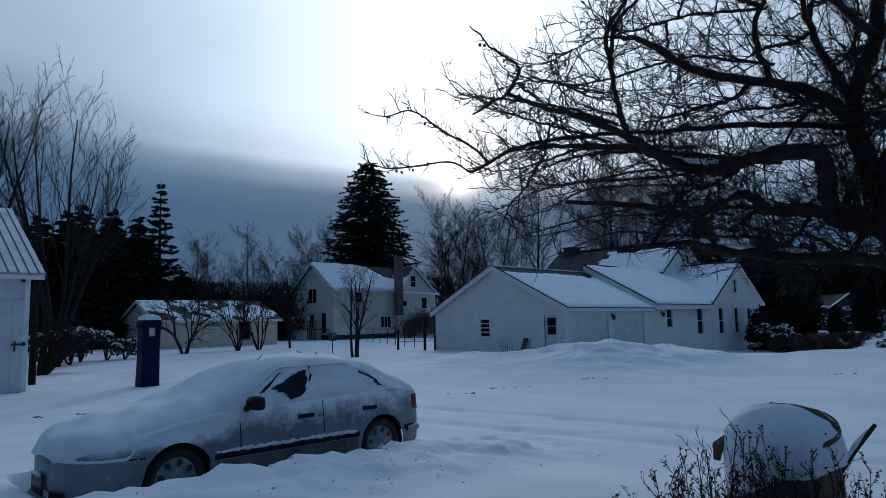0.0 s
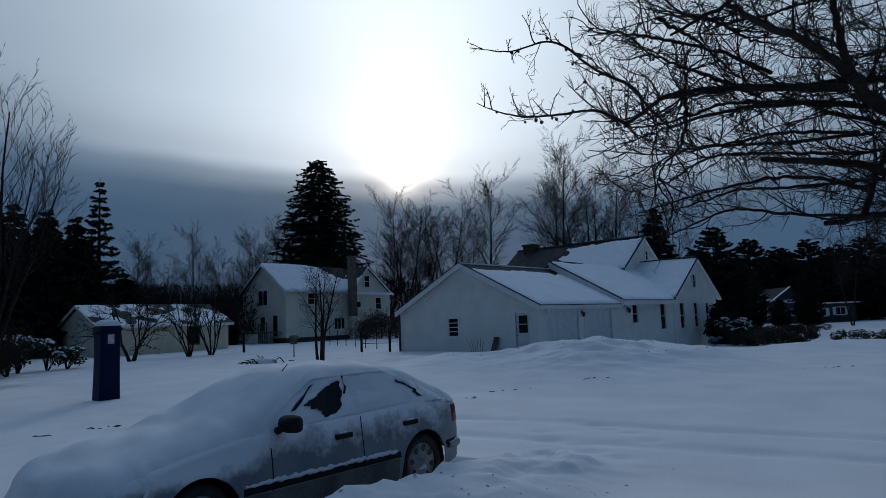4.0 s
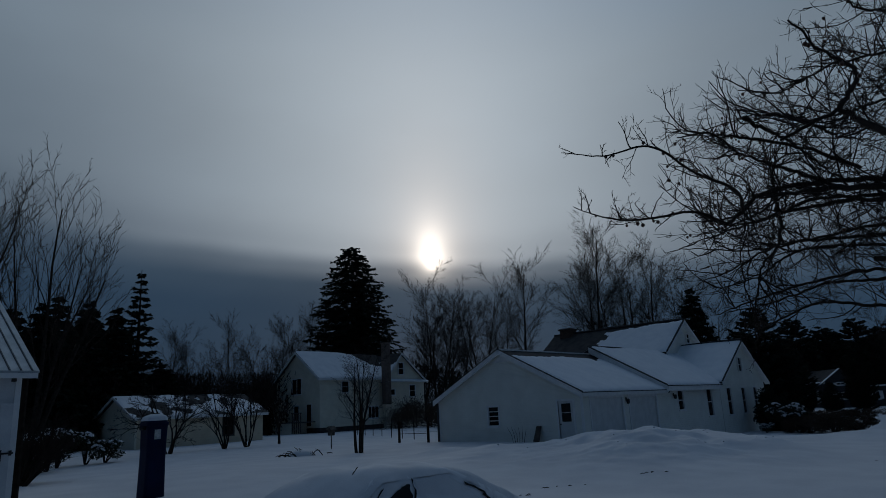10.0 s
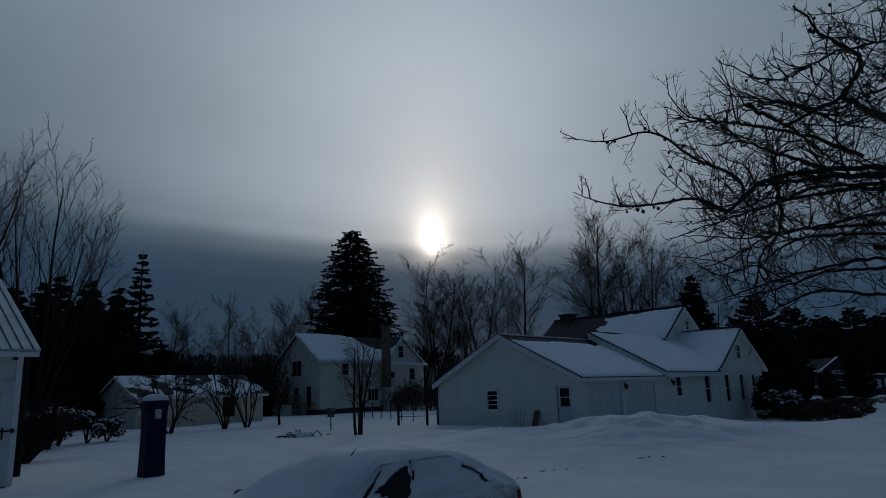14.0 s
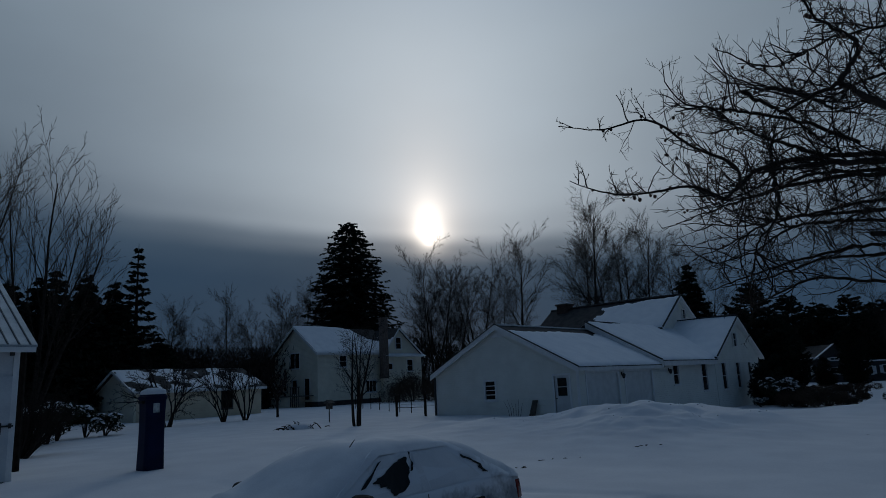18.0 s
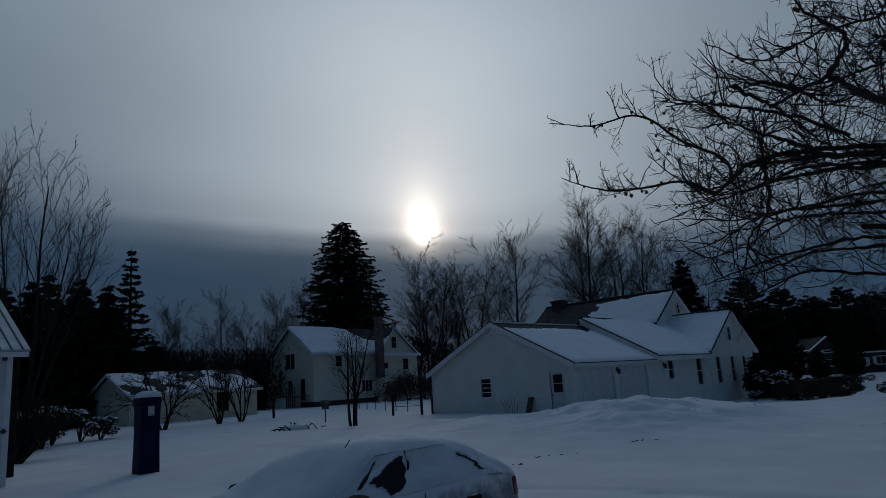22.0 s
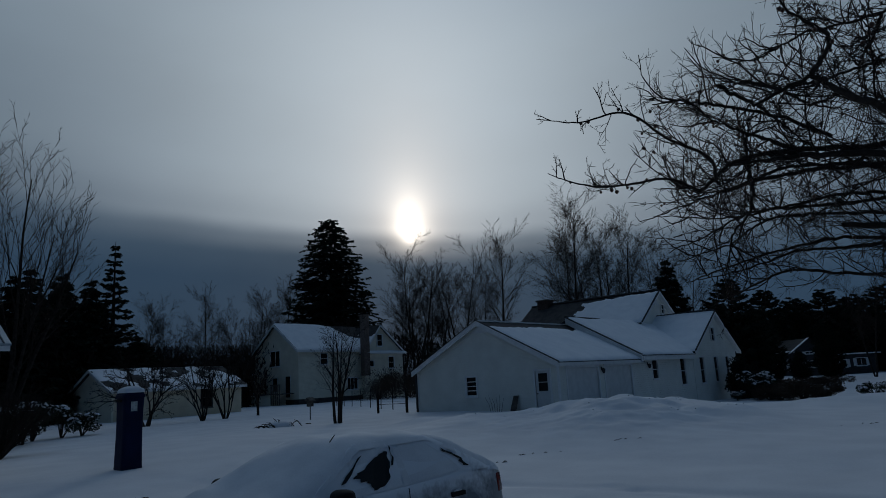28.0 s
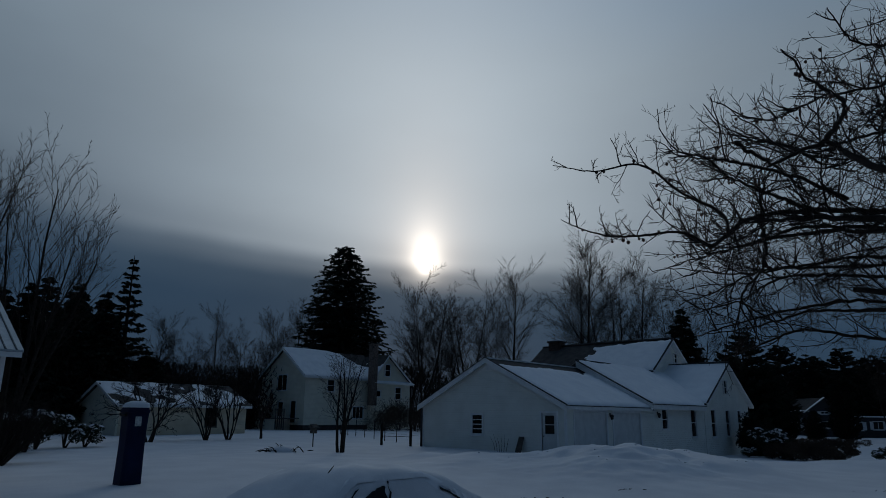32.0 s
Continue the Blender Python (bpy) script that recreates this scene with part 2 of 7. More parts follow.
def frosted(name, a, b, low, high):
    """Car paint under a crust of frozen snow that thickens upwards, broken up by noise."""
    m = material(name, a, b, 0.4, 2.5, 55.0, 0.12, 0.003, metal=0.2)
    t = m.node_tree
    p = t.nodes["Principled BSDF"]
    co, sep = t.nodes.new("ShaderNodeTexCoord"), t.nodes.new("ShaderNodeSeparateXYZ")
    t.links.new(co.outputs["Object"], sep.inputs[0])
    rng_ = t.nodes.new("ShaderNodeMapRange")
    t.links.new(sep.outputs[2], rng_.inputs[0])
    rng_.inputs[1].default_value, rng_.inputs[2].default_value = low, high
    rng_.inputs[3].default_value, rng_.inputs[4].default_value = -0.30, 0.42
    total_ = rng_.outputs[0]
    # deeper over the bonnet and the front wing
    fore = t.nodes.new("ShaderNodeMapRange")
    t.links.new(sep.outputs[1], fore.inputs[0])
    fore.inputs[1].default_value, fore.inputs[2].default_value = CAR_Y - 0.6, CAR_Y - 0.95
    fore.inputs[3].default_value, fore.inputs[4].default_value = 0.0, 0.34
    top_ = t.nodes.new("ShaderNodeMapRange")
    t.links.new(sep.outputs[2], top_.inputs[0])
    top_.inputs[1].default_value, top_.inputs[2].default_value = 0.56, 0.68
    both = t.nodes.new("ShaderNodeMath")
    both.operation = "MULTIPLY_ADD"
    t.links.new(fore.outputs[0], both.inputs[0])
    t.links.new(top_.outputs[0], both.inputs[1])
    t.links.new(total_, both.inputs[2])
    total_ = both.outputs[0]
    for size, amp in ((4.0, 0.75), (22.0, 0.32)):
        n = t.nodes.new("ShaderNodeTexNoise")
        n.inputs["Scale"].default_value, n.inputs["Detail"].default_value = size, 6
        t.links.new(co.outputs["Object"], n.inputs["Vector"])
        ma = t.nodes.new("ShaderNodeMath")
        ma.operation = "MULTIPLY_ADD"
        t.links.new(n.outputs[0], ma.inputs[0])
        ma.inputs[1].default_value = amp
        t.links.new(total_, ma.inputs[2])
        total_ = ma.outputs[0]
    ramp = t.nodes.new("ShaderNodeValToRGB")
    ramp.color_ramp.elements[0].position, ramp.color_ramp.elements[1].position = 0.50, 0.84
    t.links.new(total_, ramp.inputs[0])
    mx = t.nodes.new("ShaderNodeMix")
    mx.data_type = "RGBA"
    t.links.new(ramp.outputs[0], mx.inputs[0])
    t.links.new(p.inputs["Base Color"].links[0].from_socket, mx.inputs[6])
    mx.inputs[7].default_value = (0.78, 0.80, 0.83, 1)
    t.links.new(mx.outputs[2], p.inputs["Base Color"])
    ro = t.nodes.new("ShaderNodeMapRange")
    t.links.new(ramp.outputs[0], ro.inputs[0])
    ro.inputs[3].default_value, ro.inputs[4].default_value = 0.38, 0.85
    t.links.new(ro.outputs[0], p.inputs["Roughness"])
    return m


PAINT = frosted("frosted_silver_paint", (0.15, 0.17, 0.195), (0.21, 0.235, 0.26), 0.51, 1.0)
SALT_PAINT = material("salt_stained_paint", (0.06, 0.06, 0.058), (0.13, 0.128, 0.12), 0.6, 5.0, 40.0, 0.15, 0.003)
RUBBER = material("tyre_rubber", (0.012, 0.012, 0.013), (0.03, 0.03, 0.03), 0.85, 12.0, 80.0, 0.4, 0.004)
BLACK_PLASTIC = material("black_plastic", (0.010, 0.010, 0.011), (0.022, 0.022, 0.024), 0.55, 10.0, 80.0, 0.1, 0.002, spec=0.08)
WHEEL_TRIM = material("silver_wheel_trim", (0.14, 0.145, 0.15), (0.27, 0.28, 0.28), 0.4, 9.0, 60.0, 0.1, 0.002, metal=0.5)
LAMP_GLASS = material("headlamp_glass", (0.20, 0.24, 0.25), (0.36, 0.40, 0.40), 0.12, 8.0, 30.0, 0.05, 0.002)
PLATE = material("frosted_green_plate", (0.025, 0.05, 0.05), (0.30, 0.34, 0.34), 0.5, 14.0, 60.0, 0.2, 0.003, spread=(0.50, 0.75))
RED_LENS = material("tail_lamp_red", (0.10, 0.008, 0.006), (0.20, 0.02, 0.012), 0.2, 8.0, 30.0, 0.0)
APPLE = material("withered_apple", (0.022, 0.010, 0.008), (0.06, 0.028, 0.016), 0.7, 20.0, 60.0, 0.3, 0.004)
RUST = material("brown_barrel_wood", (0.06, 0.035, 0.022), (0.14, 0.085, 0.05), 0.8, 5.0, 40.0, 0.4, 0.006)

# ---- helpers for building ----


class Solid:
    """Gathers vertices and faces for one mesh."""

    def __init__(self):
        self.v, self.f = [], []

    def box(self, x0, y0, z0, x1, y1, z1):
        n = len(self.v)
        self.v += [(x0, y0, z0), (x1, y0, z0), (x1, y1, z0), (x0, y1, z0), (x0, y0, z1), (x1, y0, z1), (x1, y1, z1), (x0, y1, z1)]
        self.f += [tuple(n + i for i in q) for q in ((0, 3, 2, 1), (4, 5, 6, 7), (0, 1, 5, 4), (1, 2, 6, 5), (2, 3, 7, 6), (3, 0, 4, 7))]
        return self

    def prism(self, ring, shift):
        """A flat outline pushed along a vector."""
        n, k = len(self.v), len(ring)
        sx, sy, sz = shift
        self.v += [tuple(p) for p in ring] + [(p[0] + sx, p[1] + sy, p[2] + sz) for p in ring]
        self.f += [tuple(n + i for i in range(k))[::-1], tuple(n + k + i for i in range(k))]
        self.f += [(n + i, n + (i + 1) % k, n + k + (i + 1) % k, n + k + i) for i in range(k)]
        return self

    def tube(self, pts, radii, sides=4):
        pts = np.asarray(pts, float)
        n, m = len(self.v), len(pts)
        tan = np.gradient(pts, axis=0)
        tan /= np.linalg.norm(tan, axis=1)[:, None] + 1e-9
        ref = np.array([0.31, 0.17, 0.93]) if abs(tan[:, 2]).mean() < 0.8 else np.array([0.9, 0.3, 0.1])
        a = np.cross(tan, ref)
        a /= np.linalg.norm(a, axis=1)[:, None] + 1e-9
        b = np.cross(tan, a)
        ang = np.arange(sides) * 2 * np.pi / sides
        rad = np.asarray(radii, float)[:, None, None]
        ring = pts[:, None, :] + rad * (np.cos(ang)[None, :, None] * a[:, None, :] + np.sin(ang)[None, :, None] * b[:, None, :])
        self.v += list(map(tuple, ring.reshape(-1, 3)))
        for i in range(m - 1):
            for j in range(sides):
                k = (j + 1) % sides
                self.f.append((n + i * sides + j, n + i * sides + k, n + (i + 1) * sides + k, n + (i + 1) * sides + j))
        self.f.append(tuple(n + (m - 1) * sides + j for j in range(sides)))
        return self

    def sheet(self, grid):
        """Rows of points joined to a skin."""
        n, rows, cols = len(self.v), len(grid), len(grid[0])
        for row in grid:
            self.v += [tuple(p) for p in row]
        for i in range(rows - 1):
            for j in range(cols - 1):
                q = n + i * cols + j
                self.f.append((q, q + 1, q + cols + 1, q + cols))
        return self

    def mesh(self, name, smooth=False):
        me = bpy.data.meshes.new(name)
        me.from_pydata(self.v, [], self.f)
        if smooth:
            me.polygons.foreach_set("use_smooth", [True] * len(me.polygons))
        me.update()
        return me


class Tubes(Solid):
    """Many open tubes at once: branches and twigs."""

    def __init__(self):
        self.v, self.q, self.n = [], [], 0

    def tube(self, pts, radii, sides=4):
        pts = np.asarray(pts, float)
        m = len(pts)
        tan = np.empty_like(pts)
        tan[1:-1], tan[0], tan[-1] = pts[2:] - pts[:-2], pts[1] - pts[0], pts[-1] - pts[-2]
        tan /= np.sqrt((tan * tan).sum(1))[:, None] + 1e-9
        ref = (0.31, 0.17, 0.93) if abs(tan[:, 2]).mean() < 0.8 else (0.9, 0.3, 0.1)
        a = np.stack([tan[:, 1] * ref[2] - tan[:, 2] * ref[1], tan[:, 2] * ref[0] - tan[:, 0] * ref[2], tan[:, 0] * ref[1] - tan[:, 1] * ref[0]], 1)
        a /= np.sqrt((a * a).sum(1))[:, None] + 1e-9
        b = np.stack([tan[:, 1] * a[:, 2] - tan[:, 2] * a[:, 1], tan[:, 2] * a[:, 0] - tan[:, 0] * a[:, 2], tan[:, 0] * a[:, 1] - tan[:, 1] * a[:, 0]], 1)
        if sides not in RINGS:
            ang = np.arange(sides) * 2 * np.pi / sides
            RINGS[sides] = (np.cos(ang)[None, :, None], np.sin(ang)[None, :, None])
        c, s = RINGS[sides]
        rad = np.asarray(radii, float)[:, None, None]
        self.v.append((pts[:, None, :] + rad * (c * a[:, None, :] + s * b[:, None, :])).reshape(-1, 3))
        if (m, sides) not in QUADS:
            i, j = np.meshgrid(np.arange(m - 1), np.arange(sides), indexing="ij")
            k = (j + 1) % sides
            QUADS[m, sides] = np.stack([i * sides + j, i * sides + k, (i + 1) * sides + k, (i + 1) * sides + j], -1).reshape(-1, 4)
        self.q.append(QUADS[m, sides] + self.n)
        self.n += m * sides
        return self

    def mesh(self, name, smooth=False):
        v, q = np.concatenate(self.v), np.concatenate(self.q)
        me = bpy.data.meshes.new(name)
        me.vertices.add(len(v))
        me.vertices.foreach_set("co", v.ravel())
        me.loops.add(q.size)
        me.loops.foreach_set("vertex_index", q.ravel().astype(np.int32))
        me.polygons.add(len(q))
        me.polygons.foreach_set("loop_start", np.arange(0, q.size, 4, dtype=np.int32))
        if smooth:
            me.polygons.foreach_set("use_smooth", [True] * len(q))
        me.update(calc_edges=True)
        return me


RINGS, QUADS = {}, {}


def fixed(me):
    bm = bmesh.new()
    bm.from_mesh(me)
    bmesh.ops.recalc_face_normals(bm, faces=bm.faces)
    bm.to_mesh(me)
    bm.free()
    return me


def part(name, solid, mat, parent=None, label="", smooth=False, bevel=0.0):
    me = solid.mesh(name, smooth) if isinstance(solid, Solid) else solid
    if bevel:
        bm = bmesh.new()
        bm.from_mesh(me)
        bmesh.ops.bevel(bm, geom=bm.edges[:], offset=bevel, segments=2, affect="EDGES", profile=0.6)
        bmesh.ops.recalc_face_normals(bm, faces=bm.faces)
        bm.to_mesh(me)
        bm.free()
    if not me.materials:
        me.materials.append(mat)
    ob = new(name, me)
    if parent is not None:
        ob.parent = parent
        if parent.parent is None:
            ob.matrix_parent_inverse = Matrix.Translation(-parent.location)
    if label:
        tagged(ob, label)
    return ob


def thing(name, label, category, group="", kind="", at=(0, 0, 0)):
    ob = tagged(new(name), label, category, group, kind)
    ob.location = at
    return ob


def box_part(name, lo, hi, mat, parent, label="", bevel=0.0):
    return part(name, Solid().box(*lo, *hi), mat, parent, label, bevel=bevel)


rng = np.random.default_rng(7)

# ---- ground ----


def bell(x, y, cx, cy, sx, sy, turn=0.0):
    c, s = math.cos(turn), math.sin(turn)
    u, v = (x - cx) * c + (y - cy) * s, -(x - cx) * s + (y - cy) * c
    return np.exp(-(u / sx) ** 2 - (v / sy) ** 2)


def step(a, b, t):
    t = np.clip((t - a) / (b - a), 0, 1)
    return t * t * (3 - 2 * t)


def waves(x, y, size, seed):
    """Smooth random relief: three octaves of lattice noise, about -1 to 1."""
    out, amp, turn = 0.0, 0.62, 0.6 * seed
    x, y = np.asarray(x, float), np.asarray(y, float)
    for k in range(3):
        f = 2.0**k / size
        u = (x * math.cos(turn + k) - y * math.sin(turn + k)) * f + 17.3 * seed
        v = (x * math.sin(turn + k) + y * math.cos(turn + k)) * f - 9.1 * seed
        iu, iv = np.floor(u), np.floor(v)
        fu, fv = u - iu, v - iv
        fu, fv = fu * fu * (3 - 2 * fu), fv * fv * (3 - 2 * fv)

        def dot_(a, b):
            h = np.sin(a * 127.1 + b * 311.7 + seed * 74.7) * 43758.5453
            return (h - np.floor(h)) * 2 - 1

        out = out + amp * ((dot_(iu, iv) * (1 - fu) + dot_(iu + 1, iv) * fu) * (1 - fv) + (dot_(iu, iv + 1) * (1 - fu) + dot_(iu + 1, iv + 1) * fu) * fv)
        amp *= 0.5
    return out


def snow_height(x, y):
    z = 0.26 + 0.06 * waves(x, y, 7.0, 1) + 0.018 * waves(x, y, 1.7, 2)
    lumps = 0.5 + 0.5 * waves(x, y, 0.55, 3)
    chips = waves(x, y, 0.26, 8)
    # the ploughed drive behind the car and in front of the garage
    drive = step(-22.3, -20.5, y) * step(-12.5, -15.5, y) * step(3.0, 6.0, x)
    z = z - 0.11 * drive
    # heaps pushed up before the garage
    heap = 0.95 * bell(x, y, 5.6, -6.6, 2.5, 4.4, 0.7) + 0.50 * bell(x, y, 7.8, -4.4, 1.7, 3.2, 0.7) + 0.42 * bell(x, y, 2.2, -9.4, 1.9, 2.6, 0.6)
    heap = heap + 0.30 * bell(x, y, 7.6, -9.6, 2.6, 2.4, 0.6) + 0.25 * bell(x, y, 12.4, 3.0, 3.0, 1.7, 0.6) + 0.25 * bell(x, y, -1.0, -8.4, 1.2, 1.2)
    heap = 1.0 * (1 - np.exp(-heap / 0.80)) * (0.88 + 0.26 * step(-0.2, 0.5, waves(x, y, 2.2, 21)))
    # the land falls away beyond the garage
    z = z - 0.78 * step(1.0, 15.0, y) * step(-20.0, -5.0, x)
    z = z + heap * (0.84 + 0.3 * lumps) + 0.14 * np.maximum(waves(x, y, 1.3, 6), 0) * np.minimum(heap * 2.0, 1) + 0.05 * np.maximum(chips, 0) * np.minimum(heap * 1.5, 1)
    # the hollow under the car, and the bank along its side
    du, dv = np.abs(y - CAR_Y + 0.05), x - CAR_X
    inside = step(2.34, 2.12, du) * np.where(dv > 0, step(1.30, 1.08, dv), step(1.0, 0.86, -dv))
    bank = step(1.14, 1.42, dv) * step(3.0, 1.7, dv) * step(3.4, 2.4, du)
    z = z + bank * (0.02 + 0.15 * lumps + 0.11 * np.abs(chips) + 0.09 * np.maximum(waves(x, y, 0.3, 12), 0))
    z = z * (1 - inside) + 0.02 * inside
    # old footprints and wheel ruts
    for cx, cy, n in ((14.2, -20.5, 6), (13.6, -18.9, 5)):
        for k in range(n):
            z = z - 0.03 * bell(x, y, cx - 0.45 * k, cy + 0.28 * k + 0.15 * (k % 2), 0.16, 0.12, 0.6)
    for off in (0.0, 1.5):
        z = z - 0.035 * drive * np.exp(-(((y + 18.6 + off) - 0.15 * (x - 8)) / 0.22) ** 2) * (0.5 + lumps)
    # the verge beyond the drive and the yard by the white shed
    z = z + 0.22 * bell(x, y, 11.5, 8.0, 5.0, 3.0) + 0.18 * bell(x, y, -2.5, -16.0, 5.0, 4.0)
    return z


def spread(lo, hi, fine, far, grow=1.13):
    mid = list(np.arange(lo, hi, fine))
    a, b, w = [lo], [mid[-1]], fine
    while a[-1] > -far:
        w *= grow
        a.append(a[-1] - w)
    w = fine
    while b[-1] < far:
        w *= grow
        b.append(b[-1] + w)
    return np.array(a[:0:-1] + mid + b[1:])


gx, gy = spread(4.0, 20.5, 0.09, 2500), spread(-27.5, -9.0, 0.09, 2500)
X, Y = np.meshgrid(gx, gy, indexing="ij")
Z = snow_height(X, Y)
nx, ny = X.shape
me = bpy.data.meshes.new("ground")
ids = np.arange(nx * ny).reshape(nx, ny)
quads = np.stack([ids[:-1, :-1], ids[1:, :-1], ids[1:, 1:], ids[:-1, 1:]], -1).reshape(-1, 4)
me.from_pydata(np.stack([X, Y, Z], -1).reshape(-1, 3).tolist(), [], quads.tolist())
me.polygons.foreach_set("use_smooth", [True] * len(me.polygons))
me.update()
ground = part("ground", me, SNOW)
tagged(ground, "deep snow over a yard, with ploughed heaps and ruts", "ground", kind="structure")


def on_ground(x, y):
    return float(snow_height(np.array([float(x)]), np.array([float(y)]))[0])



def clods(seed):
    """Broken lumps of ploughed snow on the banks, half sunk in."""
    r = np.random.default_rng(seed)
    so = Solid()
    spots = [(r.uniform(12.75, 14.6), r.uniform(-26.0, -20.3), r.uniform(0.010, 0.024)) for _ in range(260)]
    spots += [(r.uniform(0.5, 10.0), r.uniform(-10.5, -1.5), r.uniform(0.02, 0.06)) for _ in range(220)]
    for x, y, s in spots:
        lump = float(waves(np.array([x]), np.array([y]), 0.9, 33)[0])
        if lump < 0.05 or (x < 11 and snow_height(np.array([x]), np.array([y]))[0] < 0.62):
            continue
        c = np.array((x, y, on_ground(x, y) - s * 0.1))
        q = r.normal(0, 1, (3, 3))
        q, _ = np.linalg.qr(q)
        k = len(so.v)
        for i in range(3):
            for sg in (1, -1):
                so.v.append(tuple(c + q[i] * sg * s * r.uniform(0.6, 1.25) * (1, 1, 0.7)))
        for a in (0, 1):
            for b in (2, 3):
                for d in (4, 5):
                    so.f.append((k + a, k + b, k + d))
    return so


tagged(part("snow_clods", fixed(clods(5).mesh("snow_clods", True)), SNOW), "broken lumps of ploughed snow on the banks", "snow", kind="stuff")

# ---- buildings ----


def wall(axis, at, s0, s1, z0, z1, holes=(), thick=0.16, peak=None):
    """A wall of boxes round its openings. axis x: it faces +x and runs along y; axis y: it faces -y and runs along x."""
    ss = sorted({s0, s1, *[h[0] for h in holes], *[h[1] for h in holes]})
    zs = sorted({z0, z1, *[h[2] for h in holes], *[h[3] for h in holes]})
    at_, faces = {}, {}

    def spot(s, z, d):
        key = (round(s, 4), round(z, 4), d)
        return at_.setdefault(key, len(at_))

    def face(*ids):
        key = tuple(sorted(ids))
        faces[key] = None if key in faces else ids

    def block(outline):
        front, back = [spot(s, z, 0) for s, z in outline], [spot(s, z, 1) for s, z in outline]
        face(*front)
        face(*back[::-1])
        for k in range(len(outline)):
            m = (k + 1) % len(outline)
            face(front[m], front[k], back[k], back[m])

    for a, b in zip(ss, ss[1:]):
        for c, d in zip(zs, zs[1:]):
            if not any(h[0] <= a and b <= h[1] and h[2] <= c and d <= h[3] for h in holes):
                block([(a, c), (b, c), (b, d), (a, d)])
    if peak:
        block([(s, z1) for s in ss] + [peak])
    sol = Solid()
    for s, z, d in at_:
        sol.v.append((at - thick * d, s, z) if axis == "x" else (s, at + thick * d, z))
    sol.f = [q for q in faces.values() if q]
    used = sorted({i for q in sol.f for i in q})
    new_id = {o: n for n, o in enumerate(used)}
    sol.v, sol.f = [sol.v[o] for o in used], [tuple(new_id[i] for i in q) for q in sol.f]
    return fixed(sol.mesh("wall"))


def slab(axis, at, a, b, c, d, inn, out):
    """A box on a wall from inn behind to out before its face."""
    if axis == "x":
        return (at - inn, a, c), (at + out, b, d)
    return (a, at - out, c), (b, at + inn, d)


def window(axis, at, a, b, c, d, parent, rows=2, cols=1, glass=None, casing=0.09, name="window", sill=True, trim=None):
    trim = trim or TRIM
    fr = Solid()
    e_ = 0.003
    for q in ((a - casing, a + e_, c - casing, d + casing), (b - e_, b + casing, c - casing, d + casing), (a + e_, b - e_, d - e_, d + casing), (a + e_, b - e_, c - casing, c + e_)):
        fr.box(*sum(slab(axis, at, *q, 0.06, 0.03), ()))
    win = part(name, fr, trim, parent)
    hs, vs = np.linspace(c, d, rows + 1), np.linspace(a, b, cols + 1)
    for i in range(rows):
        for j in range(cols):
            lo, hi = slab(axis, at, vs[j], vs[j + 1], hs[i], hs[i + 1], 0.075, -0.055)
            part("pane", Solid().box(*lo, *hi), glass or DARK_GLASS, win)
    w = 0.022
    for z in hs[1:-1]:
        part("glazing_bar", Solid().box(*sum(slab(axis, at, a, b, z - w, z + w, 0.052, -0.02), ())), trim, win)
    for s in vs[1:-1]:
        part("mullion", Solid().box(*sum(slab(axis, at, s - w * 1.4, s + w * 1.4, c, d, 0.05, -0.018), ())), trim, win)
    if sill:
        part("window_sill", Solid().box(*sum(slab(axis, at, a - casing - 0.03, b + casing + 0.03, c - casing - 0.05, c - casing, 0.02, 0.075), ())), trim, win)
    return win


def roof_plane(p0, p1, p2, p3, thick=0.14):
    """A slab over eave p0-p1 and ridge p2-p3 (p2 above p1)."""
    return Solid().prism([p0, p1, p2, p3], (0, 0, -thick))


def snow_on(p0, p1, p2, p3, depth=0.13, n=60, m=24, bare=None, seed=5, lift=0.004):
    """A soft layer of snow on a roof plane; bare(u, v) > 0 leaves the roof free. u runs along the eave, v up the slope."""
    p0, p1, p2, p3 = (np.array(p, float) for p in (p0, p1, p2, p3))
    sol = Solid()
    u, v = np.meshgrid(np.linspace(0, 1, n), np.linspace(0, 1, m), indexing="ij")
    pos = (p0 * (1 - u[..., None]) + p1 * u[..., None]) * (1 - v[..., None]) + (p3 * (1 - u[..., None]) + p2 * u[..., None]) * v[..., None]
    long_, high = np.linalg.norm(p1 - p0), np.linalg.norm(p3 - p0)
    edge = np.minimum(np.minimum(u, 1 - u) * long_, v * high)
    wob = waves(u * long_, v * high, 1.3, seed)
    free = np.zeros_like(u) if bare is None else bare(u, v) + 0.10 * wob + 0.06 * waves(u * long_, v * high, 0.4, seed + 1)
    h = depth * (1 - np.exp(-(edge + 0.03) / 0.06)) * (1 + 0.25 * wob) * np.clip(0.25 - free * 5, 0, 1) ** 0.5
    pos[..., 2] += h + lift
    keep = free < 0.05
    ids = np.arange(n * m).reshape(n, m)
    sol.v = list(map(tuple, pos.reshape(-1, 3)))
    for i in range(n - 1):
        for j in range(m - 1):
            if keep[i : i + 2, j : j + 2].sum() >= 3:
                sol.f.append((ids[i, j], ids[i + 1, j], ids[i + 1, j + 1], ids[i, j + 1]))
    # the rim drops to the roof
    for i in range(n - 1):
        if keep[i, 0] and keep[i + 1, 0]:
            k = len(sol.v)
            sol.v += [tuple(pos[i, 0] - (0, 0, h[i, 0] + 0.02)), tuple(pos[i + 1, 0] - (0, 0, h[i + 1, 0] + 0.02))]
            sol.f.append((k, k + 1, ids[i + 1, 0], ids[i, 0]))
    return sol


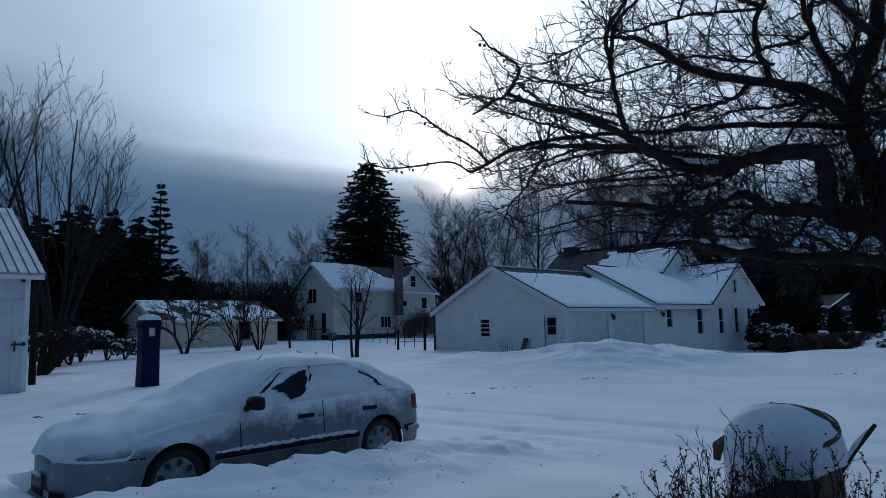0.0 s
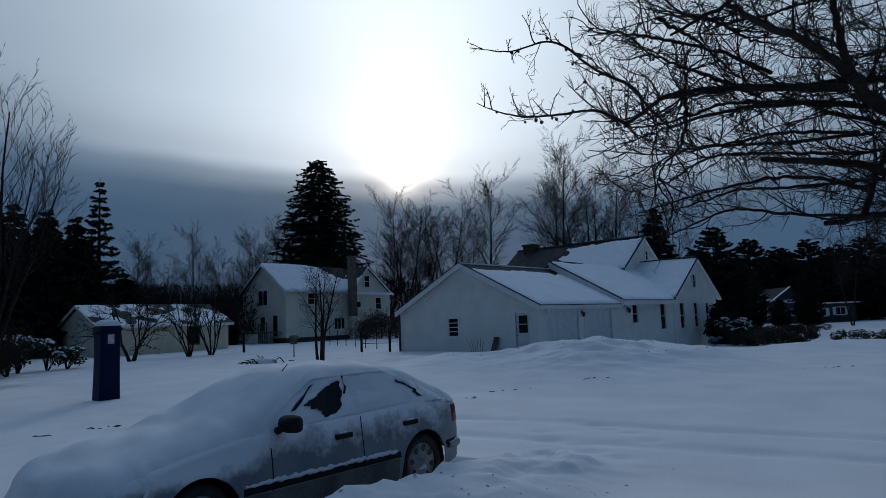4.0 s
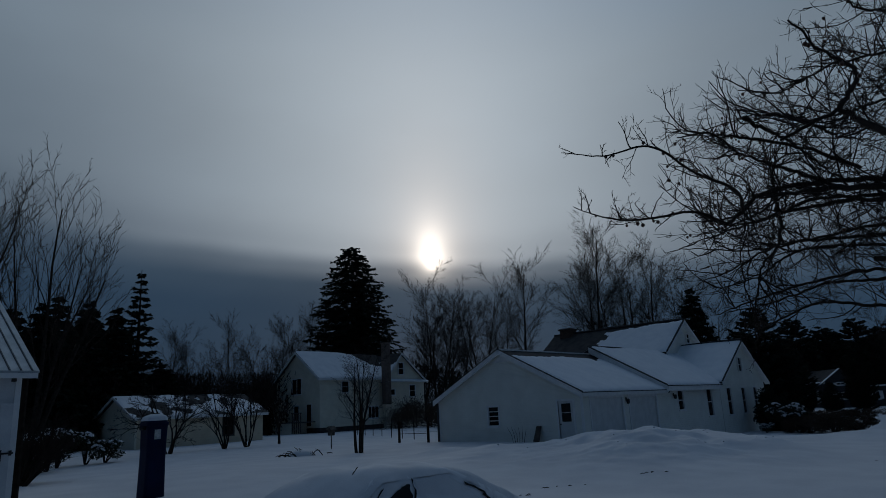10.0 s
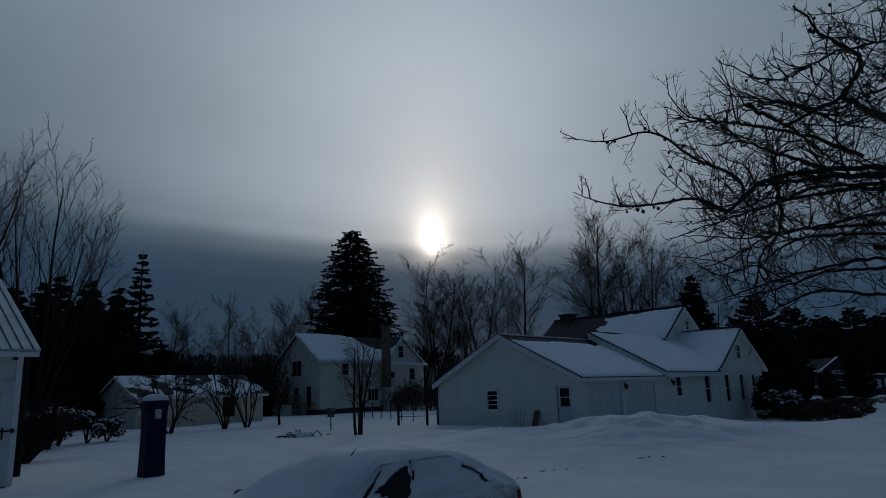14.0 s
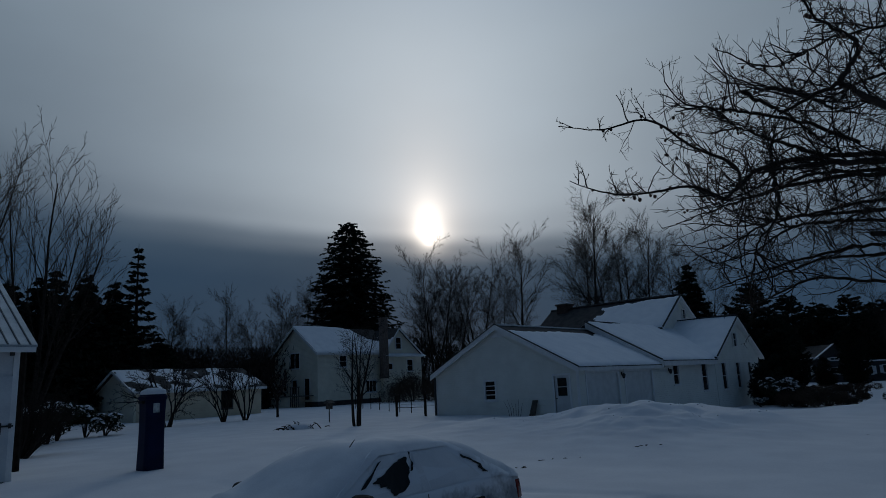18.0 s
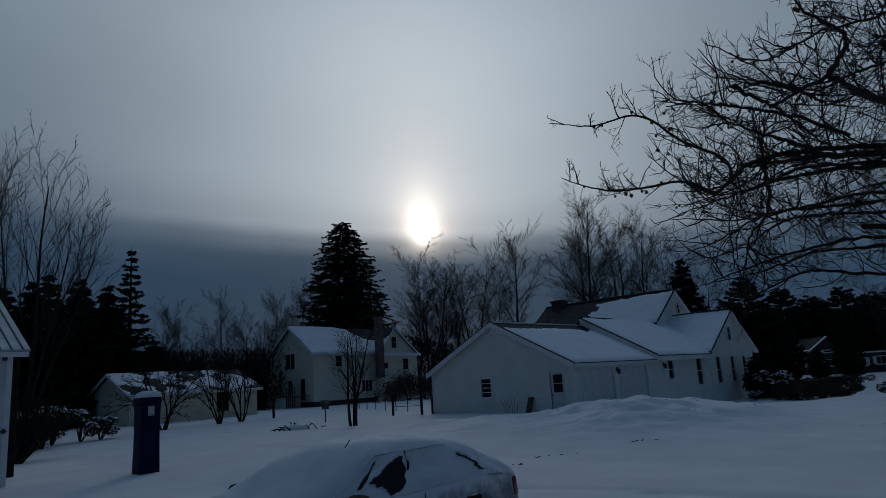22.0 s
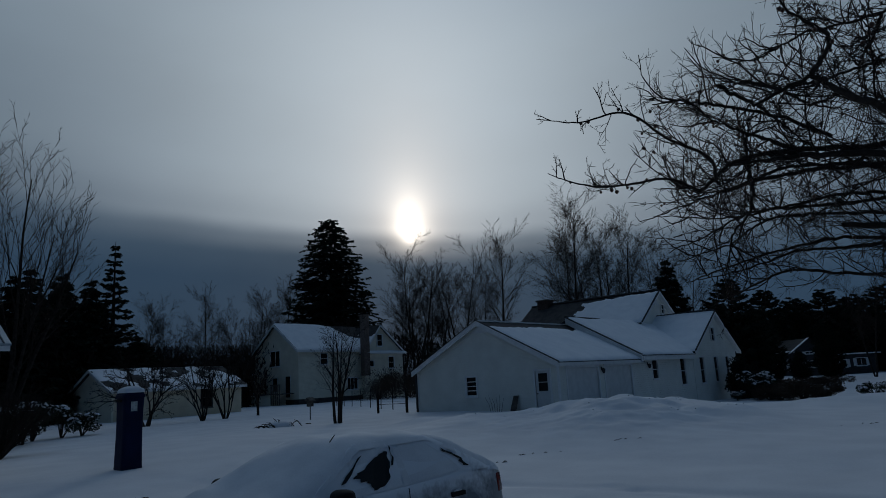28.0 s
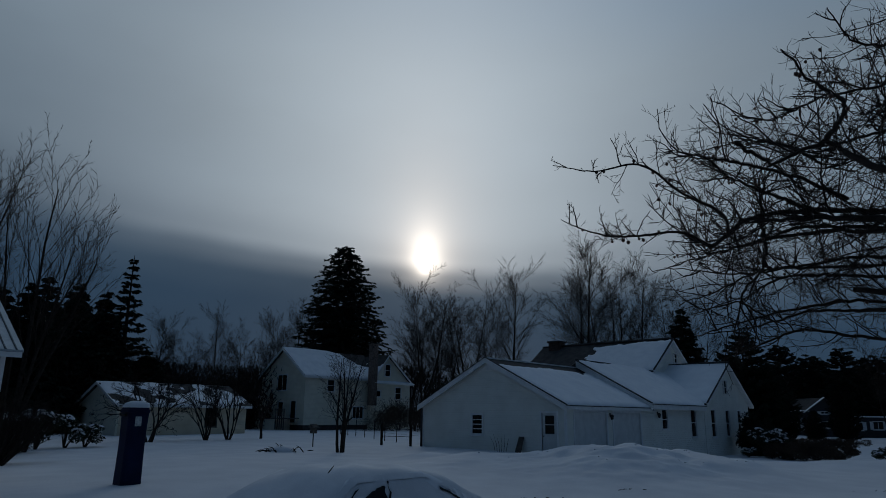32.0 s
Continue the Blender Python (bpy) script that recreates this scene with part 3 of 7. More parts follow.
def gable_roof_y(par, x0, x1, xr, y0, y1, ze, zr, over=0.25, sides=(True, True)):
    """A roof with its ridge along y at xr. Slopes run on past the walls by over."""
    sl = (zr - ze) / (x1 - xr)
    sr = (zr - ze) / (xr - x0)
    if sides[1]:
        part("roof", roof_plane((x1 + over, y0, ze - sl * over), (x1 + over, y1, ze - sl * over), (xr, y1, zr), (xr, y0, zr)), SHINGLE, par)
    if sides[0]:
        part("roof", roof_plane((x0 - over, y1, ze - sr * over), (x0 - over, y0, ze - sr * over), (xr, y0, zr), (xr, y1, zr)), SHINGLE, par)


def fascia(par, a, b, high=0.18, thick=0.03, name="fascia", mat=None):
    """A board along a roof's edge from a to b, hanging below the line."""
    a, b = np.array(a, float), np.array(b, float)
    d = b - a
    side = np.array([d[1], -d[0], 0.0])
    side /= np.linalg.norm(side)
    ring = [tuple(a + side * thick), tuple(b + side * thick), tuple(b + side * thick - (0, 0, high)), tuple(a + side * thick - (0, 0, high))]
    return part(name, Solid().prism(ring, tuple(-2 * thick * side)), mat or TRIM, par)


# the cream house with its garage
house = thing("house", "cream clapboard house with a two-door garage and snowy roofs", "house", at=(-4.5, 10.0, 0))
GW, GE, GR = 9.15, 2.52, 4.82
part("garage_end_wall", wall("y", 0.0, -GW, 0.0, -0.3, GE, [(-5.64, -4.98, 1.04, 1.95), (-1.33, -0.49, -0.3, 2.08)], peak=(-4.575, GR - 0.06)), CREAM, house)
part("garage_front_wall", wall("x", 0.0, 0.163, 9.06, -0.9, GE, [(0.75, 3.85, -0.9, 2.14), (4.55, 7.6, -0.9, 2.14)]), CREAM, house)
part("garage_back_wall", wall("x", -GW + 0.16, 0.163, 9.06, -0.3, GE), CREAM, house)
for x in (-GW, 0.0):
    box_part("corner_board", (x - 0.07 if x < 0 else -0.075, -0.022, -0.3), (x + 0.075 if x < 0 else 0.022, 0.07, GE), TRIM, house)
gable_roof_y(house, -GW, 0.0, -4.575, -0.25, 8.95, GE, GR, 0.22)
SLG = (GR - GE) / 4.575
fascia(house, (0.22, -0.24, GE - SLG * 0.22 + 0.03), (-4.575, -0.24, GR + 0.03), 0.27)
fascia(house, (-4.575, -0.24, GR + 0.03), (-GW - 0.22, -0.24, GE - SLG * 0.22 + 0.03), 0.27)
fascia(house, (0.225, 8.6, GE - SLG * 0.22), (0.225, -0.24, GE - SLG * 0.22), 0.16)
box_part("ridge_cap", (-4.68, -0.22, GR - 0.02), (-4.47, 8.7, GR + 0.05), TRIM, house, "pale metal ridge cap")
g0, g1, g2, g3 = (0.24, -0.2, GE - SLG * 0.24), (0.24, 8.9, GE - SLG * 0.24), (-4.5, 8.9, GR - 0.035), (-4.5, -0.2, GR - 0.035)
part("roof_snow", snow_on(g0, g1, g2, g3, 0.15, 70, 36, lambda u, v: (v - 0.84 + 0.10 * (u > 0.82)) * 2.2 - 1.6 * np.clip(u - 0.84, 0, 1) + 1.5 * np.clip(0.05 - u, 0, 1)), ROOF_SNOW, house, smooth=True)
h0, h1, h2, h3 = (-GW - 0.24, 8.9, GE - SLG * 0.24), (-GW - 0.24, -0.2, GE - SLG * 0.24), (-4.65, -0.2, GR - 0.035), (-4.65, 8.9, GR - 0.035)
part("roof_snow", snow_on(h0, h1, h2, h3, 0.14, 40, 20, None, 9), ROOF_SNOW, house, smooth=True)
# dark strips painted in for shadow lines and shingle edges under the roof snow
for a, b in (((0.23, 8.6, GE - SLG * 0.22 + 0.035), (0.23, -0.26, GE - SLG * 0.22 + 0.035)), ((0.24, -0.25, GE - SLG * 0.22 + 0.075), (-4.575, -0.25, GR + 0.075)), ((-4.575, -0.25, GR + 0.06), (-GW - 0.24, -0.25, GE - SLG * 0.22 + 0.06))):
    fascia(house, a, b, 0.04, 0.055, "edge_shadow_line", SHINGLE)
# gable vent
part("gable_vent", Solid().prism([(-5.2, -0.03, 4.2), (-3.95, -0.03, 4.2), (-4.575, -0.03, 4.54)], (0, 0.03, 0)), TRIM, house, "white triangular louvre")
window("y", 0.0, -5.64, -4.98, 1.04, 1.95, house, rows=4)
# side door with a glazed upper half
side_door = box_part("door", (-1.33, 0.035, -0.28), (-0.49, 0.08, 2.08), DOOR_PAINT, house, "white side door with a window")
box_part("door_frame", (-1.42, -0.03, -0.28), (-1.33, 0.08, 2.17), TRIM, side_door)
box_part("door_frame", (-0.49, -0.03, -0.28), (-0.40, 0.08, 2.17), TRIM, side_door)
box_part("door_frame", (-1.33, -0.03, 2.08), (-0.49, 0.08, 2.17), TRIM, side_door)
for z0, z1 in ((1.12, 1.52), (1.56, 1.96)):
    box_part("pane", (-1.16, 0.02, z0), (-0.66, 0.036, z1), DARK_GLASS, side_door)
box_part("door_handle", (-1.28, -0.015, 0.98), (-1.23, 0.035, 1.03), IRON, side_door)
# two garage doors, each of four long leaves
for a, b in ((0.75, 3.85), (4.55, 7.6)):
    gd = box_part("garage_door", (-0.12, a, -0.9), (-0.09, b, 2.14), DOOR_PAINT, house, "plain white panelled garage door")
    for k in range(4):
        box_part("panel", (-0.09, a + 0.01, -0.28 + 0.6 * k), (-0.068, b - 0.01, 0.305 + 0.6 * k), DOOR_PAINT, gd)
    for s in (a, b):
        box_part("door_trim", (-0.06, s - 0.10 if s == a else s - 0.005, -0.9), (0.03, s + 0.005 if s == a else s + 0.10, 2.135), TRIM, gd)
    box_part("door_trim", (-0.06, a - 0.1, 2.135), (0.03, b + 0.1, 2.26), TRIM, gd)
lamp = thing("wall_lantern", "small black lantern fixed between the garage doors", "lamp", at=(0.03, 4.2, 1.9))
part("lantern_body", Solid().tube([(0.13, 4.2, 1.78), (0.13, 4.2, 1.86), (0.13, 4.2, 2.0), (0.13, 4.2, 2.05)], [0.05, 0.08, 0.1, 0.03], 8), IRON, lamp)
box_part("bracket", (0.004, 4.17, 1.95), (0.06, 4.23, 2.12), IRON, lamp)
lamp2 = copy_thing(lamp, Matrix.Translation((0.03, 9.75, 2.02)))
# the middle block, a little higher
BE, BR = 2.78, 5.16
part("front_wall", wall("x", 0.0, 9.063, 16.7, -1.2, BE, [(10.36, 11.1, 1.30, 2.34), (14.5, 15.3, 0.80, 2.44)]), CREAM, house)
part("middle_end_wall", Solid().prism([(-9.2, 9.0, 2.45), (0.0, 9.0, 2.45), (0.0, 9.0, BE), (-4.4, 9.0, BR - 0.05), (-9.2, 9.0, BE)], (0, 0.05, 0)), CREAM, house)
SLB = (BR - BE) / 4.4
part("roof", roof_plane((0.34, 8.55, BE - SLB * 0.34), (0.34, 16.2, BE - SLB * 0.34), (-4.4, 21.0, BR), (-4.4, 8.55, BR)), SHINGLE, house)
part("roof", roof_plane((-9.2, 21.0, BE - 0.1), (-9.2, 8.55, BE - 0.1), (-4.4, 8.55, BR), (-4.4, 21.0, BR)), SHINGLE, house)
fascia(house, (0.34, 8.50, BE - SLB * 0.34 + 0.09), (-4.4, 8.50, BR + 0.09), 0.40, 0.08)
fascia(house, (0.36, 16.2, BE - SLB * 0.34 + 0.03), (0.36, 8.54, BE - SLB * 0.34 + 0.03), 0.26)
part("roof_snow", snow_on((0.37, 8.57, BE - SLB * 0.37), (0.37, 16.2, BE - SLB * 0.37), (-4.38, 20.9, BR), (-4.38, 8.57, BR), 0.16, 60, 30, lambda u, v: (v - 1.12) + 0.9 * np.clip(0.22 - np.abs(u - 0.22), 0, 1) * (v > 0.9) - 0.1, 15), ROOF_SNOW, house, smooth=True)
part("roof_snow", snow_on((-9.2, 21.0, BE - 0.1), (-9.2, 8.6, BE - 0.1), (-4.42, 8.6, BR), (-4.42, 21.0, BR), 0.12, 24, 12, None, 16), ROOF_SNOW, house, smooth=True)
window("x", 0.0, 10.36, 11.1, 1.30, 2.34, house, rows=2, glass=CURTAIN_GLASS, casing=0.05)
window("x", 0.0, 14.5, 15.3, 0.80, 2.44, house, rows=2, glass=CURTAIN_GLASS, casing=0.05)
fascia(house, (0.38, 16.2, BE - SLB * 0.34 + 0.07), (0.38, 8.48, BE - SLB * 0.34 + 0.07), 0.045, 0.06, "edge_shadow_line", SHINGLE)
fascia(house, (0.34, 8.46, BE - SLB * 0.34 + 0.14), (-4.4, 8.46, BR + 0.14), 0.05, 0.10, "edge_shadow_line", SHINGLE)
part("ridge_cap", Solid().tube([(-4.4, 8.5, BR + 0.10), (-4.42, 12.0, BR + 0.12), (-4.4, 15.6, BR + 0.06)], [0.10, 0.09, 0.03], 5), SHINGLE, house, "dark bare ridge shingles")
# the end wing, its gable towards the drive
WE, WR, WP = 2.95, 5.62, 21.0
part("wing_wall", wall("x", 0.03, 16.7, 25.1, -1.2, WE, [(17.75, 18.5, 0.75, 2.42), (20.4, 21.1, 0.75, 2.42), (22.75, 23.4, 0.75, 2.42)], peak=(WP, WR - 0.06)), CREAM, house)
part("wing_side_wall", wall("y", 24.94, -9.0, -0.14, -1.2, WE), CREAM, house)
SLW = (WR - WE) / 4.25
part("roof", roof_plane((0.3, 16.55, WE - 0.1), (-9.0, 16.55, WE - 0.1), (-9.0, WP, WR), (0.3, WP, WR)), SHINGLE, house)
part("roof", roof_plane((-9.0, 25.4, WE - 0.16), (0.3, 25.4, WE - 0.16), (0.3, WP, WR), (-9.0, WP, WR)), SHINGLE, house)
fascia(house, (0.33, WP, WR + 0.01), (0.33, 16.5, WE - 0.1), 0.2)
fascia(house, (0.33, 25.45, WE - 0.16), (0.33, WP, WR + 0.01), 0.2)
part("roof_snow", snow_on((0.3, 16.5, WE - 0.1), (-9.0, 16.5, WE - 0.1), (-9.0, WP, WR), (0.3, WP, WR), 0.16, 40, 24, None, 21), ROOF_SNOW, house, smooth=True)
part("roof_snow", snow_on((-9.0, 25.4, WE - 0.16), (0.3, 25.4, WE - 0.16), (0.3, WP, WR), (-9.0, WP, WR), 0.14, 30, 16, None, 22), ROOF_SNOW, house, smooth=True)
for a, b in ((17.75, 18.5), (20.4, 21.1), (22.75, 23.4)):
    window("x", 0.03, a, b, 0.75, 2.42, house, rows=2, glass=CURTAIN_GLASS, casing=0.05)
window("x", 0.11, 20.35, 20.9, 3.55, 4.45, house, rows=2, casing=0.035, sill=False)
part("ridge_cap", Solid().tube([(0.34, WP, WR + 0.11), (-1.0, WP, WR + 0.13), (-4.0, WP, WR + 0.10)], [0.09, 0.07, 0.05], 5), SHINGLE, house, "dark bare ridge shingles")
fascia(house, (0.36, WP, WR + 0.06), (0.36, 16.45, WE - 0.05), 0.05, 0.05, "edge_shadow_line", SHINGLE)
# boarded undersides of the end gable's overhang
for y0_, z0_ in ((25.4, WE - 0.16), (16.55, WE - 0.1)):
    part("soffit", Solid().prism([(0.04, y0_, z0_ - 0.145), (0.3, y0_, z0_ - 0.145), (0.3, WP, WR - 0.145), (0.04, WP, WR - 0.145)], (0, 0, -0.02)), TRIM, house)
# the upper storey behind
UE, UR, UX, UP = 5.35, 7.62, -4.0, 21.2
part("upper_gable_wall", wall("x", UX, 18.0, 24.4, 2.4, UE, peak=(UP, UR - 0.06)), CREAM, house)
part("upper_side_wall", wall("y", 18.0, -15.0, UX - 0.163, 2.4, UE), CREAM, house)
part("roof", roof_plane((UX + 0.35, 17.65, UE - 0.2), (-15.2, 17.65, UE - 0.2), (-15.2, UP, UR), (UX + 0.35, UP, UR)), SHINGLE, house)
part("roof", roof_plane((-15.2, 24.75, UE - 0.2), (UX + 0.35, 24.75, UE - 0.2), (UX + 0.35, UP, UR), (-15.2, UP, UR)), SHINGLE, house)
fascia(house, (UX + 0.37, UP, UR + 0.01), (UX + 0.37, 17.6, UE - 0.2), 0.22)
fascia(house, (UX + 0.37, 24.8, UE - 0.2), (UX + 0.37, UP, UR + 0.01), 0.22)
part("roof_snow", snow_on((UX + 0.33, 17.6, UE - 0.2), (-15.1, 17.6, UE - 0.2), (-15.1, UP - 0.05, UR), (UX + 0.33, UP - 0.05, UR), 0.15, 70, 36,
                          lambda u, v: np.maximum(1.3 * (u - 0.52), 1.2 * (v - 0.88) + 0.22 * (u - 0.42)), 31), ROOF_SNOW, house, smooth=True)
part("ridge_cap", Solid().tube([(UX + 0.36, UP, UR + 0.07), (-9.0, UP, UR + 0.09), (-15.2, UP, UR + 0.05)], [0.09, 0.10, 0.08], 5), SHINGLE, house, "dark bare ridge shingles")
fascia(house, (UX + 0.40, UP, UR + 0.06), (UX + 0.40, 17.55, UE - 0.15), 0.06, 0.05, "edge_shadow_line", SHINGLE)
window("x", UX + 0.08, 21.9, 22.35, 5.95, 6.6, house, rows=2, casing=0.06)
part("gable_vent", Solid().prism([(UX + 0.03, 20.8, 6.55), (UX + 0.03, 21.6, 6.55), (UX + 0.03, 21.2, 6.95)], (-0.03, 0, 0)), TRIM, house)
for y0_ in (24.75, 17.65):
    part("soffit", Solid().prism([(UX + 0.01, y0_, UE - 0.345), (UX + 0.35, y0_, UE - 0.345), (UX + 0.35, UP, UR - 0.145), (UX + 0.01, UP, UR - 0.145)], (0, 0, -0.02)), TRIM, house)
chim = box_part("chimney", (-14.3, 20.7, 5.5), (-13.3, 21.7, 7.95), DARK_BRICK, house, "dark brick chimney with a snow-dusted cap")
box_part("chimney_cap", (-14.4, 20.6, 7.95), (-13.2, 21.8, 8.08), DARK_BRICK, chim)
box_part("snow_cap", (-14.35, 20.65, 8.084), (-13.25, 21.75, 8.15), ROOF_SNOW, chim)
# a board leaning on the garage wall and a downpipe
brd = thing("leaning_board", "weathered board leaning against the garage wall", "board", at=(-2.5, -0.2, 0.2))
part("board", Solid().prism([(-2.72, -0.35, 0.1), (-2.36, -0.35, 0.1), (-2.32, -0.06, 0.95), (-2.62, -0.06, 0.95)], (0, -0.03, 0.0)), POST, brd)
box_part("downpipe", (-9.27, -0.09, 0.05), (-9.17, 0.01, 2.3), IRON, house, "dark downpipe at the corner")

# the ivory farmhouse beyond the yard
HX, HY = -41.7, 16.1
farm = thing("farmhouse", "two-storey ivory clapboard farmhouse with a brick chimney and snowy roof", "house", at=(HX, HY, 0.4))
FE, FR = 6.05, 8.95
part("end_wall", wall("y", HY, HX - 8.0, HX, 0.0, FE, [(HX - 5.0, HX - 3.3, 4.4, 6.0), (HX - 4.65, HX - 3.75, 1.6, 3.1), (HX - 2.3, HX - 1.45, 1.0, 3.2)], peak=(HX - 4.0, FR - 0.06)), IVORY, farm)
part("long_wall", wall("x", HX, HY + 0.163, HY + 9.4, 0.0, FE, [(HY + 3.0, HY + 3.9, 4.35, 5.5), (HY + 6.7, HY + 8.2, 1.5, 2.7)]), IVORY, farm)
part("plinth", Solid().box(HX - 7.9, HY - 0.02, 0.0, HX + 0.03, HY + 9.4, 0.75), SHINGLE, farm)
gable_roof_y(farm, HX - 8.0, HX, HX - 4.0, HY - 0.35, HY + 11.5, FE, FR, 0.3)
fs = (FR - FE) / 4.0
fascia(farm, (HX + 0.3, HY - 0.36, FE - fs * 0.3 + 0.02), (HX - 4.0, HY - 0.36, FR + 0.02), 0.24)
fascia(farm, (HX - 4.0, HY - 0.36, FR + 0.02), (HX - 8.3, HY - 0.36, FE - fs * 0.3 + 0.02), 0.24)
fascia(farm, (HX + 0.31, HY + 9.4, FE - fs * 0.3 + 0.01), (HX + 0.31, HY - 0.36, FE - fs * 0.3 + 0.01), 0.22)
part("roof_snow", snow_on((HX + 0.3, HY - 0.3, FE - fs * 0.3), (HX + 0.3, HY + 11.4, FE - fs * 0.3), (HX - 4.0, HY + 11.4, FR), (HX - 4.0, HY - 0.3, FR), 0.16, 60, 30,
                          lambda u, v: 1.3 * (u - 0.62) * (v > 0.45) + 0.55 * (v - 0.84) * (u > 0.3) - 0.05, 41), ROOF_SNOW, farm, smooth=True)
window("y", HY, HX - 5.0, HX - 3.3, 4.4, 6.0, farm, rows=1, cols=2)
window("y", HY, HX - 4.65, HX - 3.75, 1.6, 3.1, farm)
window("x", HX, HY + 3.0, HY + 3.9, 4.35, 5.5, farm)
window("x", HX, HY + 6.7, HY + 8.2, 1.5, 2.7, farm, rows=1, cols=3)
fd = box_part("door", (HX - 2.3, HY + 0.04, 1.0), (HX - 1.45, HY + 0.09, 3.2), CURTAIN_GLASS, farm, "dark glazed back door")
box_part("door_frame", (HX - 2.42, HY - 0.03, 1.0), (HX - 2.3, HY + 0.08, 3.3), TRIM, fd)
box_part("door_frame", (HX - 1.45, HY - 0.03, 1.0), (HX - 1.33, HY + 0.08, 3.3), TRIM, fd)
# cross wing with its own gable
CX0, CY0, CY1 = HX + 0.45, HY + 8.9, HY + 15.2
CE, CR, CP = 5.55, 8.75, HY + 11.4
part("wing_wall", wall("x", CX0, CY0, CY1, 0.0, CE, [(CY0 + 0.8, CY0 + 1.5, 3.95, 4.55), (CY0 + 3.9, CY0 + 4.8, 3.7, 5.0)], peak=(CP, CR - 0.05)), IVORY, farm)
part("wing_side", wall("y", CY0, HX - 6.0, CX0 - 0.163, 0.0, CE), IVORY, farm)
part("roof", roof_plane((CX0 + 0.3, CY0 - 0.3, CE - 0.15), (HX - 6.0, CY0 - 0.3, CE - 0.15), (HX - 6.0, CP, CR), (CX0 + 0.3, CP, CR)), SHINGLE, farm)
part("roof", roof_plane((HX - 6.0, CY1 + 0.35, CE - 0.15), (CX0 + 0.3, CY1 + 0.35, CE - 0.15), (CX0 + 0.3, CP, CR), (HX - 6.0, CP, CR)), SHINGLE, farm)
part("roof_snow", snow_on((CX0 + 0.3, CY0 - 0.3, CE - 0.15), (HX - 6.0, CY0 - 0.3, CE - 0.15), (HX - 6.0, CP, CR), (CX0 + 0.3, CP, CR), 0.12, 24, 16, lambda u, v: 0.4 * (v - 0.55), 44), ROOF_SNOW, farm, smooth=True)
fascia(farm, (CX0 + 0.32, CP, CR + 0.02), (CX0 + 0.32, CY0 - 0.3, CE - 0.13), 0.22)
fascia(farm, (CX0 + 0.32, CY1 + 0.35, CE - 0.13), (CX0 + 0.32, CP, CR + 0.02), 0.22)
part("pent_roof", Solid().prism([(CX0 + 0.02, CY0, 5.75), (CX0 + 0.7, CY0, 5.45), (CX0 + 0.02, CY0, 5.35)], (0, CY1 - CY0 + 0.2, 0)), ROOF_SNOW, farm, "narrow snow-covered pent roof")
window("x", CX0, CY0 + 0.8, CY0 + 1.5, 3.95, 4.55, farm, rows=1)
window("x", CX0, CY0 + 3.9, CY0 + 4.8, 3.7, 5.0, farm)
window("x", CX0 + 0.08, CP - 0.4, CP + 0.4, 6.3, 7.6, farm)
fch = box_part("chimney", (CX0 + 0.02, CY0 - 0.5, 2.9), (CX0 + 0.65, CY0 + 0.35, 9.7), BRICK, farm, "tall brick chimney on the outside wall")
box_part("chimney_cap", (CX0 - 0.05, CY0 - 0.57, 9.7), (CX0 + 0.72, CY0 + 0.42, 9.85), BRICK, fch)
# back porch deck and low lean-to
deck = thing("porch_deck", "low pale porch deck with a dark railing beside the back door", "porch", at=(HX - 3, HY - 1.2, 0.3))
box_part("skirt", (HX - 6.0, HY - 1.9, 0.2), (HX - 2.2, HY - 0.06, 1.35), IVORY, deck)
box_part("deck_floor", (HX - 6.1, HY - 2.0, 1.354), (HX - 0.7, HY - 0.05, 1.45), POST, deck)
for k in range(5):
    box_part("rail_post", (HX - 2.2 + 0.36 * k, HY - 1.98, 0.3), (HX - 2.1 + 0.36 * k, HY - 1.88, 2.3), POST, deck)
box_part("handrail", (HX - 2.25, HY - 2.0, 2.304), (HX - 0.6, HY - 1.86, 2.4), POST, deck)
lean = thing("lean_to", "small single-storey lean-to with a snowy roof against the farmhouse", "lean-to", at=(HX - 10, HY + 1.5, 0.3))
part("end_wall", wall("y", HY + 0.6, HX - 11.2, HX - 8.05, 0.0, 2.7, [(HX - 10.6, HX - 9.8, 1.4, 2.5), (HX - 9.2, HX - 8.5, 1.2, 2.5)]), IVORY, lean)
window("y", HY + 0.6, HX - 10.6, HX - 9.8, 1.4, 2.5, lean)
window("y", HY + 0.6, HX - 9.2, HX - 8.5, 1.2, 2.5, lean)
part("roof", Solid().prism([(HX - 11.5, HY + 0.3, 2.6), (HX - 8.02, HY + 0.3, 4.3), (HX - 8.02, HY + 0.3, 4.15), (HX - 11.5, HY + 0.3, 2.45)], (0, 5, 0)), ROOF_SNOW, lean)

# the long low barn
LX, LY = -33.6, -6.4
barn = thing("low_barn", "long low buff-walled barn with patchy snow on its roof", "barn", at=(LX - 3, LY + 5, 0.3))
LE, LR = 2.62, 4.15
part("end_wall", wall("y", LY, LX - 7.2, LX, 0.0, LE, peak=(LX - 3.6, LR - 0.05)), IVORY, barn)
part("long_wall", wall("x", LX, LY + 0.163, LY + 10.6, 0.0, LE, [(LY + 7.0, LY + 7.9, 0.9, 2.3)]), BUFF, barn)
window("x", LX, LY + 7.0, LY + 7.9, 0.9, 2.3, barn, rows=2, trim=POST)
gable_roof_y(barn, LX - 7.2, LX, LX - 3.6, LY - 0.3, LY + 11.0, LE, LR, 0.35)
ls = (LR - LE) / 3.6
fascia(barn, (LX + 0.36, LY + 10.9, LE - ls * 0.35 + 0.01), (LX + 0.36, LY - 0.3, LE - ls * 0.35 + 0.01), 0.2)
